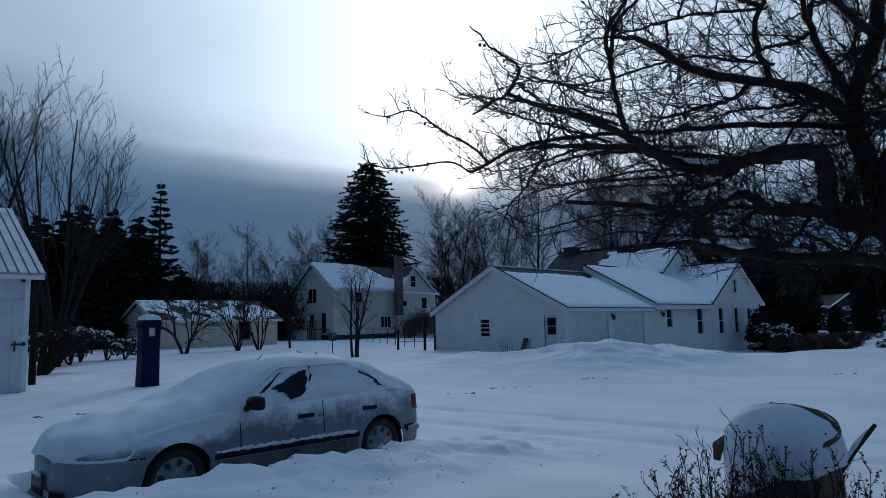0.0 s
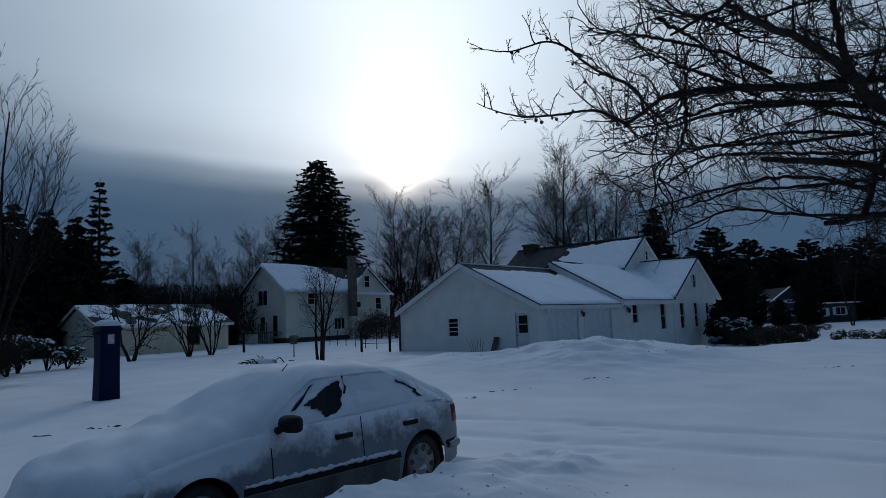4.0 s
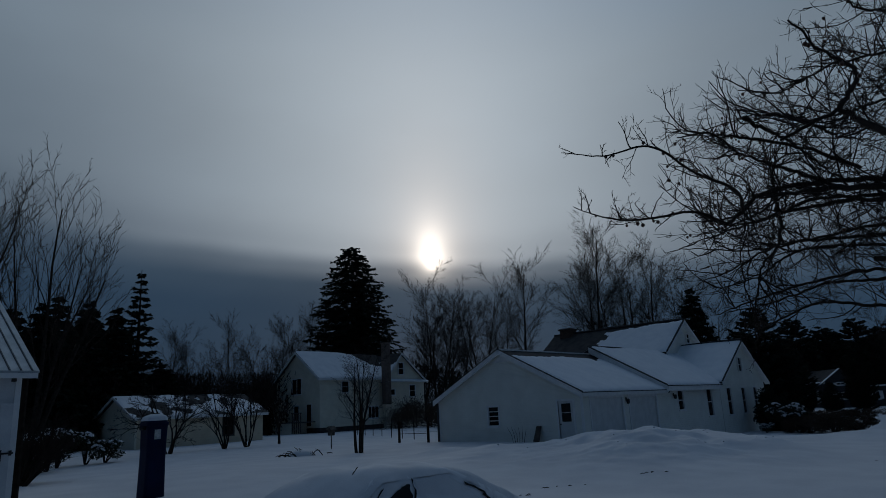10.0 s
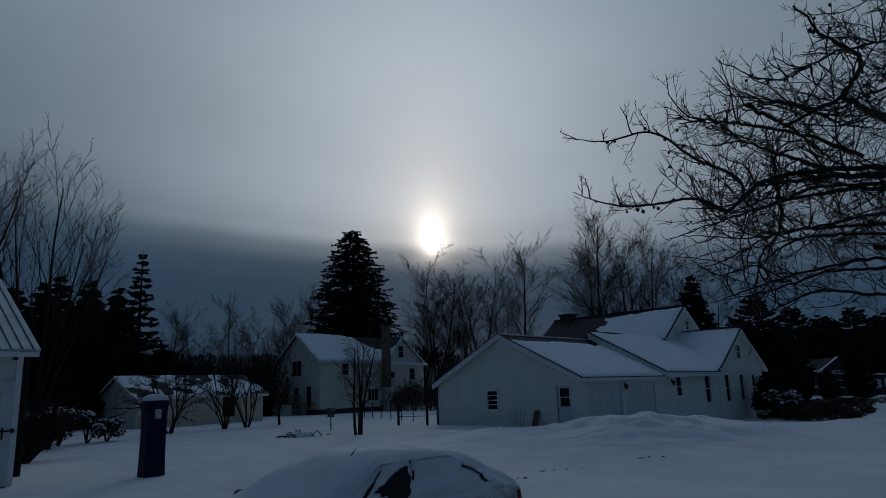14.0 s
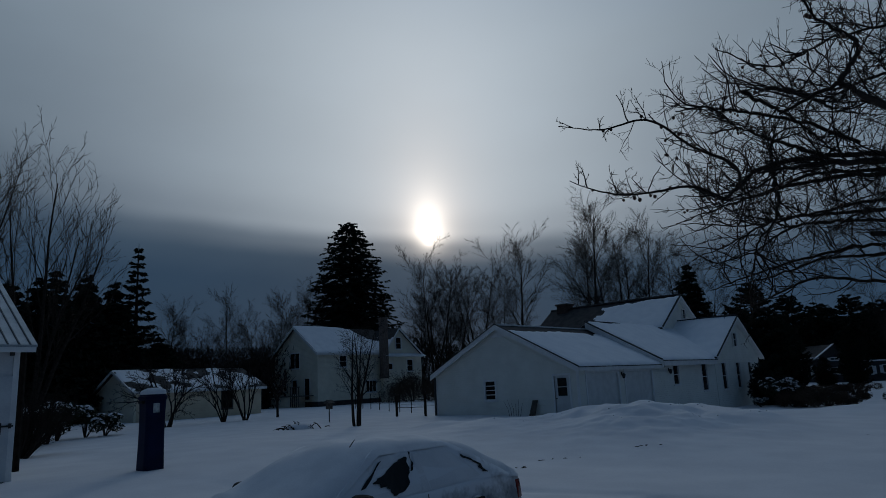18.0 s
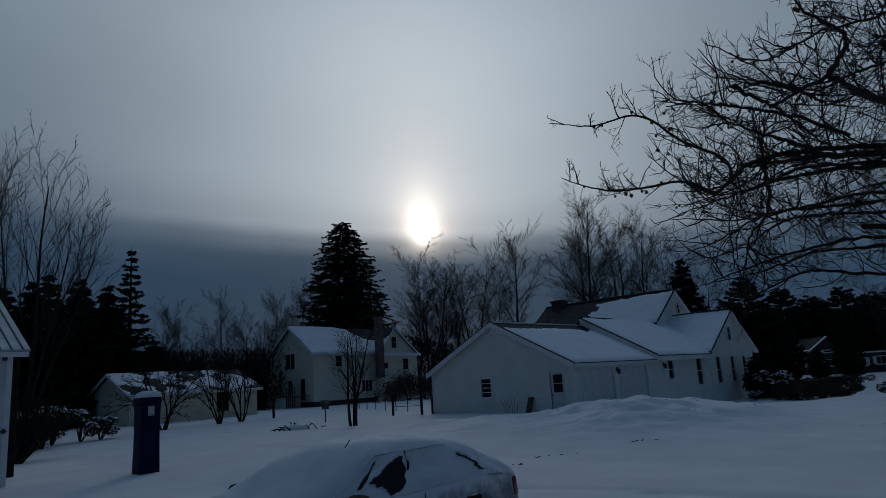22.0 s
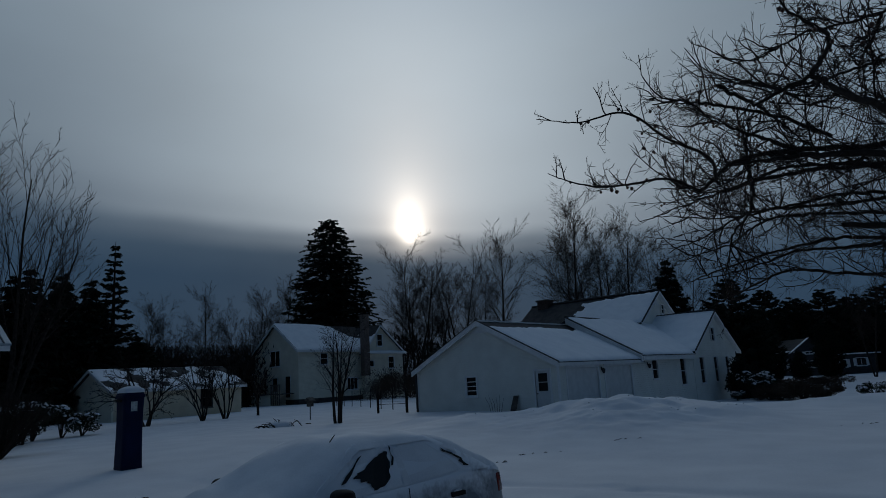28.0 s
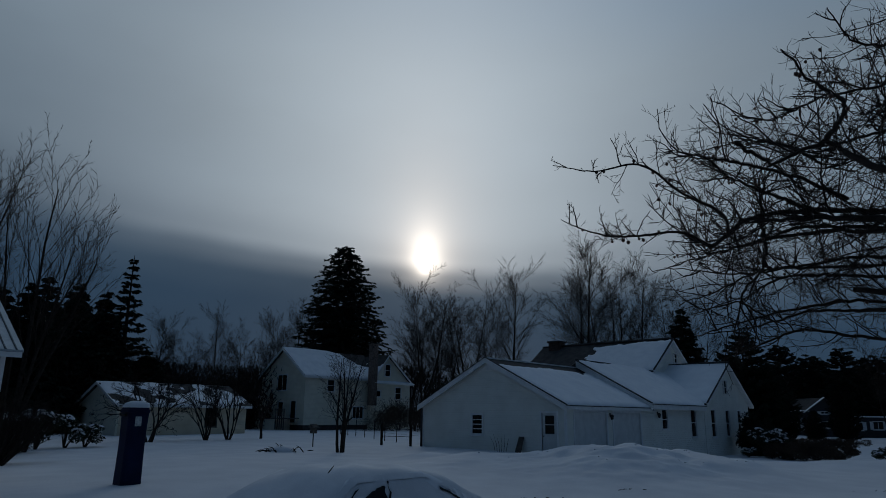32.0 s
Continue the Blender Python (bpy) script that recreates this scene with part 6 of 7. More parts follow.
part("snow_cap", Solid().sheet([ring_box(w, bz + z, bx + 0.03, by) for w, z in ((0.24, 1.785), (0.235, 1.84), (0.20, 1.89), (0.12, 1.93), (0.075, 1.94))]), SNOW, lid, smooth=True)
part("label", Solid().box(bx + 0.268, by - 0.09, bz + 1.36, bx + 0.274, by + 0.06, bz + 1.58), PALE_LABEL, blue, "faded pale label")
part("handle", Solid().box(bx - 0.10, by - 0.30, bz + 1.58, bx + 0.14, by - 0.235, bz + 1.64), BLACK_PLASTIC, blue, bevel=0.01)

# wire fence posts by the garage
fence = thing("wire_fence", "thin dark fence posts with wire standing in the snow", "fence", at=(-12, 2.0, 0.3))
for k in range(9):
    x, y = -9.6 - 2.3 * k, 0.6 + 1.15 * k
    if k:
        z = on_ground(x, y)
        part("post", Solid().tube([(x, y, z - 0.2), (x + 0.02, y, z + 1.25 + 0.1 * math.sin(k * 2.0))], [0.03, 0.024], 6), DARK_POST, fence)
for h in (0.5, 0.85, 1.15):
    part("wire", Solid().tube([(-10, 0.8, h + 0.25), (-19, 5.3, h + 0.25), (-28, 9.8, h + 0.25)], [0.006] * 3, 3), IRON, fence)
rails = thing("rail_fence", "short dark wooden fence with two rails", "fence", at=(-9.8, -0.9, 0.3))
for x, y in ((-9.5, -0.6), (-11.5, -0.9)):
    box_part("post", (x - 0.05, y - 0.05, 0.0), (x + 0.05, y + 0.05, 1.40), DARK_POST, rails)
for z in (0.75, 1.15):
    part("rail", Solid().tube([(-9.45, -0.58, z), (-11.55, -0.92, z)], [0.016, 0.016], 5), DARK_POST, rails)

# bird feeder on a pole, and a dark heap sticking out of the snow
fx, fy = -11.6, -5.6
feeder = thing("bird_feeder", "dark bird feeder on a pole in the snow", "bird feeder", at=(fx, fy, 0.3))
part("pole", Solid().tube([(fx, fy, 0.1), (fx, fy, 1.35)], [0.03, 0.025], 6), IRON, feeder)
part("house", Solid().box(fx - 0.13, fy - 0.13, 0.95, fx + 0.13, fy + 0.13, 1.22), POST, feeder, bevel=0.01)
part("roof", Solid().prism([(fx - 0.24, fy - 0.2, 1.24), (fx + 0.24, fy - 0.2, 1.24), (fx, fy - 0.2, 1.42)], (0, 0.4, 0)), POST, feeder)
heap = thing("brush_pile", "dark low pile of cuttings half buried in snow", "brush pile", at=(-9.0, -9.3, 0.3))
pr_ = np.random.default_rng(71)
cut = Solid()
for _ in range(70):
    c = np.array((-9.0 + pr_.normal(0, 0.5), -9.3 + pr_.normal(0, 0.4), 0.28))
    d = unit(pr_.normal(0, 1, 3) * (1, 1, 0.25))
    cut.tube([c, c + d * 0.2 + (0, 0, 0.08), c + d * 0.4 + (0, 0, 0.04)], [0.025, 0.02, 0.01], 4)
tagged(part("branches", cut, BARK, heap), "dark cut branches", kind="stuff")
dome = [[(-9.0 + 0.75 * f * math.cos(t), -9.3 + 0.6 * f * math.sin(t), 0.2 + g) for t in np.linspace(0, 6.28, 15)] for f, g in ((1, 0.0), (0.85, 0.18), (0.5, 0.28), (0.03, 0.31))]
part("snow_cap", Solid().sheet(dome), SNOW, heap, smooth=True)
pole = thing("dark_post", "dark round post beside the shed corner", "post", at=(-2.95, -22.2, 0.2))
part("shaft", Solid().tube([(-2.95, -22.2, 0.0), (-2.95, -22.2, 1.8), (-2.93, -22.2, 3.6)], [0.1, 0.095, 0.09], 8), DARK_POST, pole)

# the old barrel and dry weeds under the apple tree
tub = thing("rain_barrel", "old brown rain barrel heaped with snow among dry weeds", "barrel")
LOW = -0.97
for k in range(18):
    a0, a1 = 6.283 * k / 18, 6.283 * (k + 0.92) / 18
    rows = []
    for rr, z in ((0.36, LOW), (0.42, -0.45), (0.43, -0.1), (0.42, 0.25), (0.39, 0.60 + 0.04 * math.sin(k * 1.9))):
        rows.append([(rr * math.cos(a), rr * math.sin(a), z) for a in (a0, a1)] + [((rr - 0.03) * math.cos(a), (rr - 0.03) * math.sin(a), z) for a in (a1, a0)])
    so = Solid()
    for ring in rows:
        ring.append(ring[0])
    so.sheet(rows)
    so.f.append((20, 21, 22, 23))
    part("stave", so, RUST, tub)
for z, rr in ((-0.7, 0.405), (-0.2, 0.435), (0.40, 0.42)):
    part("hoop", Solid().tube([(rr * math.cos(t), rr * math.sin(t), z) for t in np.linspace(0, 6.283, 25)], [0.014] * 25, 4), IRON, tub)


def drape(t):
    """How far the snow hangs down the barrel's side, most towards the open yard."""
    return (0.5 + 0.5 * math.cos(t - 3.7)) ** 2.2


dome = []
for f, gl, hang in ((0.99, -0.10, 0.26), (1.05, -0.06, 0.22), (1.06, -0.02, 0.12), (1.05, 0.04, 0.04), (1.0, 0.14, 0), (0.86, 0.24, 0), (0.66, 0.305, 0), (0.42, 0.345, 0), (0.2, 0.36, 0), (0.02, 0.365, 0)):
    dome.append([(0.42 * f * math.cos(t) * (1 + 0.04 * math.sin(3 * t)), 0.42 * f * math.sin(t) * (1 + 0.03 * math.sin(2 * t + 1)), 0.45 + gl - hang * drape(t) + 0.02 * f * math.sin(5 * t + 8 * f)) for t in np.linspace(0, 6.283, 37)])
part("snow_dome", Solid().sheet(dome), SNOW, tub, "rounded heap of snow", smooth=True)
part("rim", Solid().tube([(0.40 * math.cos(t), 0.40 * math.sin(t), 0.62 + 0.12 * math.sin(t - 0.2)) for t in np.linspace(-0.6, 2.3, 14)], [0.012] + [0.03] * 12 + [0.012], 5), RUST, tub, "broken brown rim")
part("bark_edge", Solid().tube([(-0.06, -0.02, 0.815), (0.12, 0.02, 0.80), (0.26, 0.04, 0.745), (0.36, 0.04, 0.65), (0.40, 0.03, 0.52)], [0.008, 0.016, 0.045, 0.06, 0.03], 6), RUST, tub, "curled brown rim piece")
part("bark_edge", Solid().tube([(-0.34, -0.20, 0.56), (-0.40, -0.24, 0.48), (-0.42, -0.24, 0.36)], [0.015, 0.05, 0.03], 6), RUST, tub, "torn brown edge")
stave = part("broken_stave", Solid().tube([(0.36, 0.05, 0.27), (0.46, 0.25, 0.47), (0.56, 0.45, 0.64)], [0.025, 0.022, 0.018], 6), BARK, tub, "loose broken stave")
part("snow_strip", Solid().tube([(0.37, 0.06, 0.31), (0.46, 0.25, 0.505), (0.52, 0.37, 0.61)], [0.006, 0.02, 0.006], 6), SNOW, stave)
tub.matrix_basis = Matrix.Translation((17.866, -24.0, 0.8545)) @ Matrix.Diagonal((0.617, 0.617, 0.617, 1))
wr = np.random.default_rng(77)
weeds, seeds = Tubes(), Solid()
weed_p = dict(kids=[10, 4], spread=[0.6, 0.6], shrink=[0.20, 0.4], lift=[0.0, 0.06, 0.05], wander=[0.05, 0.14, 0.2], seg=[7, 2, 1], thin=[0.6, 0.7], thick=0, least=0.0017, tip=0.4)
weed_p["from"] = [0.35, 0.2]
for k in range(150):
    left_ = k < 95
    if left_:
        u = wr.uniform(0, 1)
        foot, tall_ = np.array((17.68 + 0.25 * u, -24.82 + 0.26 * u, 0.24)), wr.uniform(0.55, 1.0) * (0.75 + 0.25 * u)
        lean_ = np.array((-0.10, -0.06, 0)) * wr.uniform(-1, 2.0) + wr.normal(0, 0.05, 3)
    else:
        u = wr.uniform(0, 1)
        foot, tall_ = np.array((18.02 + 0.16 * u, -24.42 + 0.15 * u, 0.24)), wr.uniform(0.55, 0.92)
        lean_ = wr.normal(0, 0.10, 3)
    foot[:2] += wr.normal(0, 0.06, 2)
    n0_ = len(weeds.v)
    grow(weeds, weeds, foot, lean_ + (0, 0, 1), tall_ * 1.06, 0.0038, 0, weed_p, wr)
    tips = np.concatenate(weeds.v[n0_:])
    tips = tips[tips[:, 2] > 0.6]
    if len(tips) == 0:
        continue
    for b in tips[wr.integers(0, len(tips), 150)]:
        e = unit(wr.normal(0, 1, 3) + (0, 0, 0.3))
        s = wr.uniform(0.006, 0.015)
        q = unit(np.cross(e, wr.normal(0, 1, 3))) * s * 0.4
        k = len(seeds.v)
        seeds.v += [tuple(b), tuple(b + e * s * 0.5 + q), tuple(b + e * s), tuple(b + e * s * 0.5 - q)]
        seeds.f.append((k, k + 1, k + 2, k + 3))
for k in range(3):
    grow(weeds, weeds, (17.92 - 0.05 * k, -24.74 + 0.03 * k, 0.24), (-0.08, -0.04, 1), 1.12 - 0.08 * k, 0.005, 0, weed_p, wr)
tagged(part("dry_weed_stems", weeds, TWIG), "dry brown weed stems standing in the snow", "weeds", kind="stuff")
tagged(part("dry_weed_leaves", seeds, DRY_LEAF), "withered brown leaves on the dry weeds", "weeds", kind="stuff")

# two dark houses across the road
ROAD = Matrix.Rotation(radians(43), 4, "Z")


def distant_house(label, x, y, half, deep, eave, ridge, wins, lean_roof=False):
    """A house whose front faces the yard, with white-trimmed windows."""
    dh = thing("distant_house", label, "house")
    part("front_wall", wall("y", 0.0, -half, half, -0.8, eave, wins, peak=None if lean_roof else (0.0, ridge - 0.05)), GREY_SIDING, dh)
    part("side_wall", wall("x", -half + 0.16, 0.163, deep, -0.8, eave), GREY_SIDING, dh)
    part("side_wall", wall("x", half, 0.163, deep, -0.8, eave), GREY_SIDING, dh)
    for q in wins:
        w_ = window("y", 0.0, *q, dh, rows=1, cols=2, casing=0.10)
        for s0 in (q[0] - 0.50, q[1] + 0.12):
            box_part("shutter", (s0, -0.05, q[2] - 0.05), (s0 + 0.36, -0.004, q[3] + 0.05), TRIM, w_)
    if lean_roof:
        part("roof", Solid().prism([(-half - 0.4, -0.5, eave), (-half - 0.4, deep, ridge), (-half - 0.4, deep, ridge + 0.14), (-half - 0.4, -0.5, eave + 0.14)], (2 * half + 0.8, 0, 0)), ROOF_SNOW, dh)
    else:
        for sg in (-1, 1):
            rf = part("roof", Solid().prism([(sg * (half + 0.4), -0.4, eave - 0.3), (0, -0.4, ridge + 0.02), (0, -0.4, ridge + 0.12), (sg * (half + 0.4), -0.4, eave - 0.20)], (0, deep, 0)), SHINGLE, dh)
            if sg < 0:
                part("roof_snow", Solid().prism([(sg * (half + 0.38), -0.38, eave - 0.196), (0, -0.38, ridge + 0.124), (0, -0.38, ridge + 0.20), (sg * (half + 0.38), -0.38, eave - 0.12)], (0, 0.5, 0)), ROOF_SNOW, rf)
    dh.matrix_basis = Matrix.Translation((x, y, 0)) @ ROAD
    return dh


distant_house("dark grey gabled house with white-trimmed windows across the road", -7.4, 79.5, 2.7, 8.0, 2.9, 4.7, [(-0.75, 0.75, 0.75, 1.55), (-0.55, 0.55, 2.65, 2.9)])
distant_house("low dark wing with snowy roof and white shutters", -11.0, 76.5, 2.0, 7.0, 2.9, 3.3, [(-1.2, -0.4, 0.6, 1.9), (0.5, 1.2, 0.4, 1.9)], True)
distant_house("long low dark house with white shutters by the road", -2.7, 84.0, 3.2, 6.0, 2.2, 2.3, [(-2.3, -1.3, 0.5, 1.5), (0.2, 1.6, 0.6, 1.6)], True)

# dark pines and hedges before those houses
for x, y, t, s, h in ((-7.3, 58.9, 1.0, 0.55, 0.62), (-1.9, 64.0, 2.0, 0.42, 0.6), (-4.6, 62.0, 4.0, 0.30, 0.30)):
    place(bushy, x, y, t, s, z=-0.6, high=h)
for x, y, t in ((0.5, 32.0, 1.0), (2.2, 33.5, 2.5), (4.0, 35.0, 4.1)):
    place(bpy.data.objects["brown_hedge"], x, y, t, 1.2, high=0.9)

# dark streaks for bare ground and tracks, laid along the camera's horizontal
tr_ = np.random.default_rng(83)
tuft = Tubes()
for cx, cy, wide_ in ((5.4, -23.4, 0.05), (5.3, -24.1, 0.05), (5.4, -22.6, 0.04), (5.5, -22.3, 0.04), (8.3, -16.1, 0.25), (8.3, -14.7, 0.25), (9.6, -12.8, 0.12), (13.6, -7.8, 0.30), (-0.6, -23.2, 0.06)):
    for _ in range(5):
        along = tr_.normal(0, wide_ * 1.3)
        c = np.array((cx + 0.73 * along + tr_.normal(0, 0.03), cy + 0.68 * along + tr_.normal(0, 0.03), 0.0))
        c[2] = on_ground(c[0], c[1]) + 0.002
        e = c + np.array((0.73, 0.68, 0)) * tr_.uniform(0.03, 0.12) + tr_.normal(0, 0.012, 3)
        tuft.tube([c, (c + e) / 2 + (0, 0, 0.012), e], [0.004, 0.009, 0.003], 4)
tagged(part("ground_streaks", tuft, BARK), "dark streaks of bare ground on the snow", "tufts", kind="stuff")

stalks = thing("dead_stalks", "thin dead stalks leaning beside the garage wall", "stalks", at=(-3.6, -0.5, 0.2))
for k in range(6):
    a = -3.7 + 0.12 * k
    part("stalk", Solid().tube([(a, -0.55, 0.1), (a - 0.10 + 0.05 * k, -0.58, 0.6), (a - 0.30 + 0.11 * k, -0.62, 0.95 + 0.1 * math.sin(k * 2.1))], [0.012, 0.009, 0.004], 4), TWIG, stalks)

# ---- the snowed-in car ----
car = thing("car", "silver four-door sedan buried under snow in the yard", "car", at=(CAR_X, CAR_Y, 0.03))
HUB_Z, WB = 0.327, 1.29
TYRE = 0.298


def cw(u, v, z):
    """From the car's own axes (ahead, to its left, up) to the yard."""
    if u > 1.66:
        u = 1.66 + (u - 1.66) * 0.80
    if u < -1.65:
        u = -1.65 + (u + 1.65) * 0.62
    return (CAR_X + v, CAR_Y - u, z)


def lerp(u, knots):
    xs, ys = zip(*sorted(knots))
    return float(np.interp(u, xs, ys))


def half_width(u):
    w = 0.84
    if u > 1.35:
        w *= (1 - ((u - 1.35) / 1.09) ** 3.6) ** 0.46
    if u < -1.2:
        w -= 0.11 * ((-u - 1.2) / 1.0) ** 2
    return w


def belt(u):
    return lerp(u, [(2.4, 0.56), (2.25, 0.63), (1.9, 0.72), (1.4, 0.82), (0.9, 0.91), (0.4, 0.93), (-0.6, 0.95), (-1.4, 0.975), (-1.9, 0.965), (-2.12, 0.93), (-2.22, 0.86)])


def floor_z(u):
    z = lerp(u, [(2.4, 0.20), (2.25, 0.15), (1.7, 0.17), (0.0, 0.19), (-1.6, 0.22), (-2.1, 0.27), (-2.22, 0.36)])
    for c in (WB, -WB):
        if abs(u - c) < 0.35:
            z = max(z, HUB_Z + math.sqrt(0.35**2 - (u - c) ** 2))
    return z


def side_v(u, z):
    """How far the flank stands out at that height."""
    f = lerp(z, [(0.18, 0.945), (0.30, 0.985), (0.46, 1.0), (0.62, 0.998), (0.70, 0.985), (0.80, 0.965), (0.98, 0.94)])
    flare = 0.0
    for c in (WB, -WB):
        d = math.hypot(u - c, z - HUB_Z)
        flare = max(flare, 0.016 * math.exp(-(((d - 0.36) / 0.06) ** 2)))
    return half_width(u) * f + flare


us = sorted(set([round(x, 3) for x in np.arange(-2.2, 2.38, 0.06)] + [round(c + d, 3) for c in (WB, -WB) for d in np.linspace(-0.35, 0.35, 21)] + [2.4, -2.22]))
rows = []
for u in us:
    lo, hi = floor_z(u), belt(u)
    left = []
    pinch = 1.0 - 0.10 * max(0.0, (u - 2.28) / 0.12) - 0.08 * max(0.0, (-u - 2.14) / 0.08)
    for k in range(9):
        z = lo + (hi - lo) * k / 8
        left.append((side_v(u, z) * pinch, z))
    e = left[-1][0]
    for k in range(1, 6):
        v = e * (1 - k / 5)
        left.append((v, hi + 0.055 * (1 - (v / e) ** 2.5) + 0.012))
    ring = [cw(u, v, z) for v, z in left] + [cw(u, -v, z) for v, z in left[-2::-1]]
    rows.append(ring)
shell = Solid().sheet(rows)
n0 = len(rows[0])
shell.f.append(tuple(range(n0)))
shell.f.append(tuple(range(len(shell.v) - n0, len(shell.v)))[::-1])
part("body", fixed(shell.mesh("body", True)), PAINT, car, "silver body dusted with frozen snow")
box_part("floor_pan", cw(2.0, -0.55, 0.17), cw(-1.95, 0.55, 0.27), BLACK_PLASTIC, car)


def flank(name, u0, u1, z0, z1, off, mat, parent=car, n=24, m=4, label="", mirror=False, ragged=0.0, seed=1):
    """A strip that follows the flank, off metres proud of it."""
    r = np.random.default_rng(seed)
    sgn = -1 if mirror else 1
    grid = []
    for i in range(n + 1):
        u = u0 + (u1 - u0) * i / n
        row = []
        a, b = z0 + r.uniform(-ragged, ragged), z1 + r.uniform(-ragged, ragged)
        for j in range(m + 1):
            z = a + (b - a) * j / m
            edge = 1.0 if 0 < j < m and 0 < i < n else 0.0
            row.append(cw(u, sgn * (side_v(u, z) + 0.002 + off * edge), z))
        grid.append(row)
    return part(name, fixed(Solid().sheet(grid).mesh(name, True)), mat, parent, label)


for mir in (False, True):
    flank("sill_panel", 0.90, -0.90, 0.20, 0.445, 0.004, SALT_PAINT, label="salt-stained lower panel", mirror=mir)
    flank("side_moulding", 0.92, -0.92, 0.455, 0.512, 0.016, BLACK_PLASTIC, m=3, mirror=mir)
    flank("side_moulding", -1.66, -2.12, 0.455, 0.505, 0.014, BLACK_PLASTIC, n=8, m=3, mirror=mir)
    flank("snow_ledge", 0.9, -0.88, 0.505, 0.545, 0.022, CAR_SNOW, n=46, m=3, mirror=mir, ragged=0.014, seed=4)
    for us_, zs_ in ((0.63, (0.42, 0.80)), (-0.42, (0.22, 0.93))):
        flank("door_seam", us_ + 0.006, us_ - 0.006, *zs_, 0.001, BLACK_PLASTIC, n=1, m=8, mirror=mir)
    s = -1 if mir else 1
    for hu in (-0.18, -1.10):
        v = side_v(hu, 0.78) * s
        handle = part("door_handle", Solid().box(*cw(hu + 0.10, v - 0.012, 0.755), *cw(hu - 0.10, v + 0.012 + 0.02 * s, 0.80)), BLACK_PLASTIC, car, bevel=0.008)
        part("handle_snow", Solid().tube([cw(hu + 0.07, v + 0.012 * s, 0.806), cw(hu, v + 0.016 * s, 0.812), cw(hu - 0.06, v + 0.012 * s, 0.806)], [0.004, 0.014, 0.004], 6), CAR_SNOW, handle)
    # mirror
    ring = []
    for a in np.linspace(0, 6.283, 13):
        ring.append((math.copysign(abs(math.cos(a)) ** 0.6, math.cos(a)), math.copysign(abs(math.sin(a)) ** 0.6, math.sin(a))))
    mrows = [[cw(0.52 + du, s * (0.94 + 0.125 * f * c), 0.99 + 0.075 * f * d) for c, d in ring] for du, f in ((0.085, 0.15), (0.075, 0.6), (0.04, 0.9), (0.0, 1.0), (-0.045, 0.97), (-0.05, 0.85), (-0.05, 0.05))]
    mirror = part("wing_mirror", fixed(Solid().sheet(mrows).mesh("wing_mirror", True)), BLACK_PLASTIC, car, "black wing mirror")
    part("mirror_arm", Solid().tube([cw(0.55, s * 0.79, 0.925), cw(0.53, s * 0.88, 0.965)], [0.035, 0.03], 6), BLACK_PLASTIC, mirror)

# the cabin: pillars and glass, narrowing upwards
CAB = [(0.0, 0.84, -1.70, 0.792), (0.33, 0.60, -1.44, 0.735), (0.66, 0.34, -1.18, 0.660), (0.9, 0.16, -0.98, 0.605), (1.0, 0.06, -0.88, 0.555)]


def cab_z(q, u):
    return belt(u) - 0.01 + (1.385 - belt(u)) * q


def cab_v(q):
    return lerp(q, [(c[0], c[3]) for c in CAB])


def cab_ends(q):
    return lerp(q, [(c[0], c[1]) for c in CAB]), lerp(q, [(c[0], c[2]) for c in CAB])


crow = []
for q in np.linspace(0, 1, 9):
    f, b = cab_ends(q)
    v = cab_v(q)
    ring = [cw(f + (b - f) * t, v, cab_z(q, f + (b - f) * t)) for t in np.linspace(0, 1, 12)]
    ring += [cw(b - 0.05 * (1 - t * t), v * t, cab_z(q, b)) for t in np.linspace(0.9, -0.9, 7)]
    ring += [cw(b + (f - b) * t, -v, cab_z(q, b + (f - b) * t)) for t in np.linspace(0, 1, 12)]
    ring += [cw(f + 0.07 * (1 - t * t), v * t, cab_z(q, f)) for t in np.linspace(-0.9, 0.9, 7)]
    crow.append(ring + [ring[0]])
cab = Solid().sheet(crow)
cab.f.append(tuple(range(len(cab.v) - 38, len(cab.v))))
part("cabin", fixed(cab.mesh("cabin", True)), PAINT, car, "cabin shell caked with snow")


def pane_on_cab(name, outline, off, mat, parent=car, label="", mirror=False):
    """A pane on the cabin's side from corners (share of the length, share of the height)."""
    sgn = -1 if mirror else 1
    pts = []
    for t, q in outline:
        f, b = cab_ends(q)
        u = f + (b - f) * t
        pts.append(cw(u, sgn * (cab_v(q) + off), cab_z(q, u)))
    so = Solid()
    so.v = pts
    so.f = [tuple(range(len(pts)))]
    return part(name, fixed(so.mesh(name)), mat, parent, label)


def ragged(outline, seed, k=4, amp=0.02):
    r = np.random.default_rng(seed)
    out = []
    for (a, b), (c, d) in zip(outline, outline[1:] + outline[:1]):
        for i in range(k):
            s = i / k
            out.append((a + (c - a) * s + r.uniform(-amp, amp) * 0.5 * (i > 0), b + (d - b) * s + r.uniform(-amp, amp) * (i > 0)))
    return out


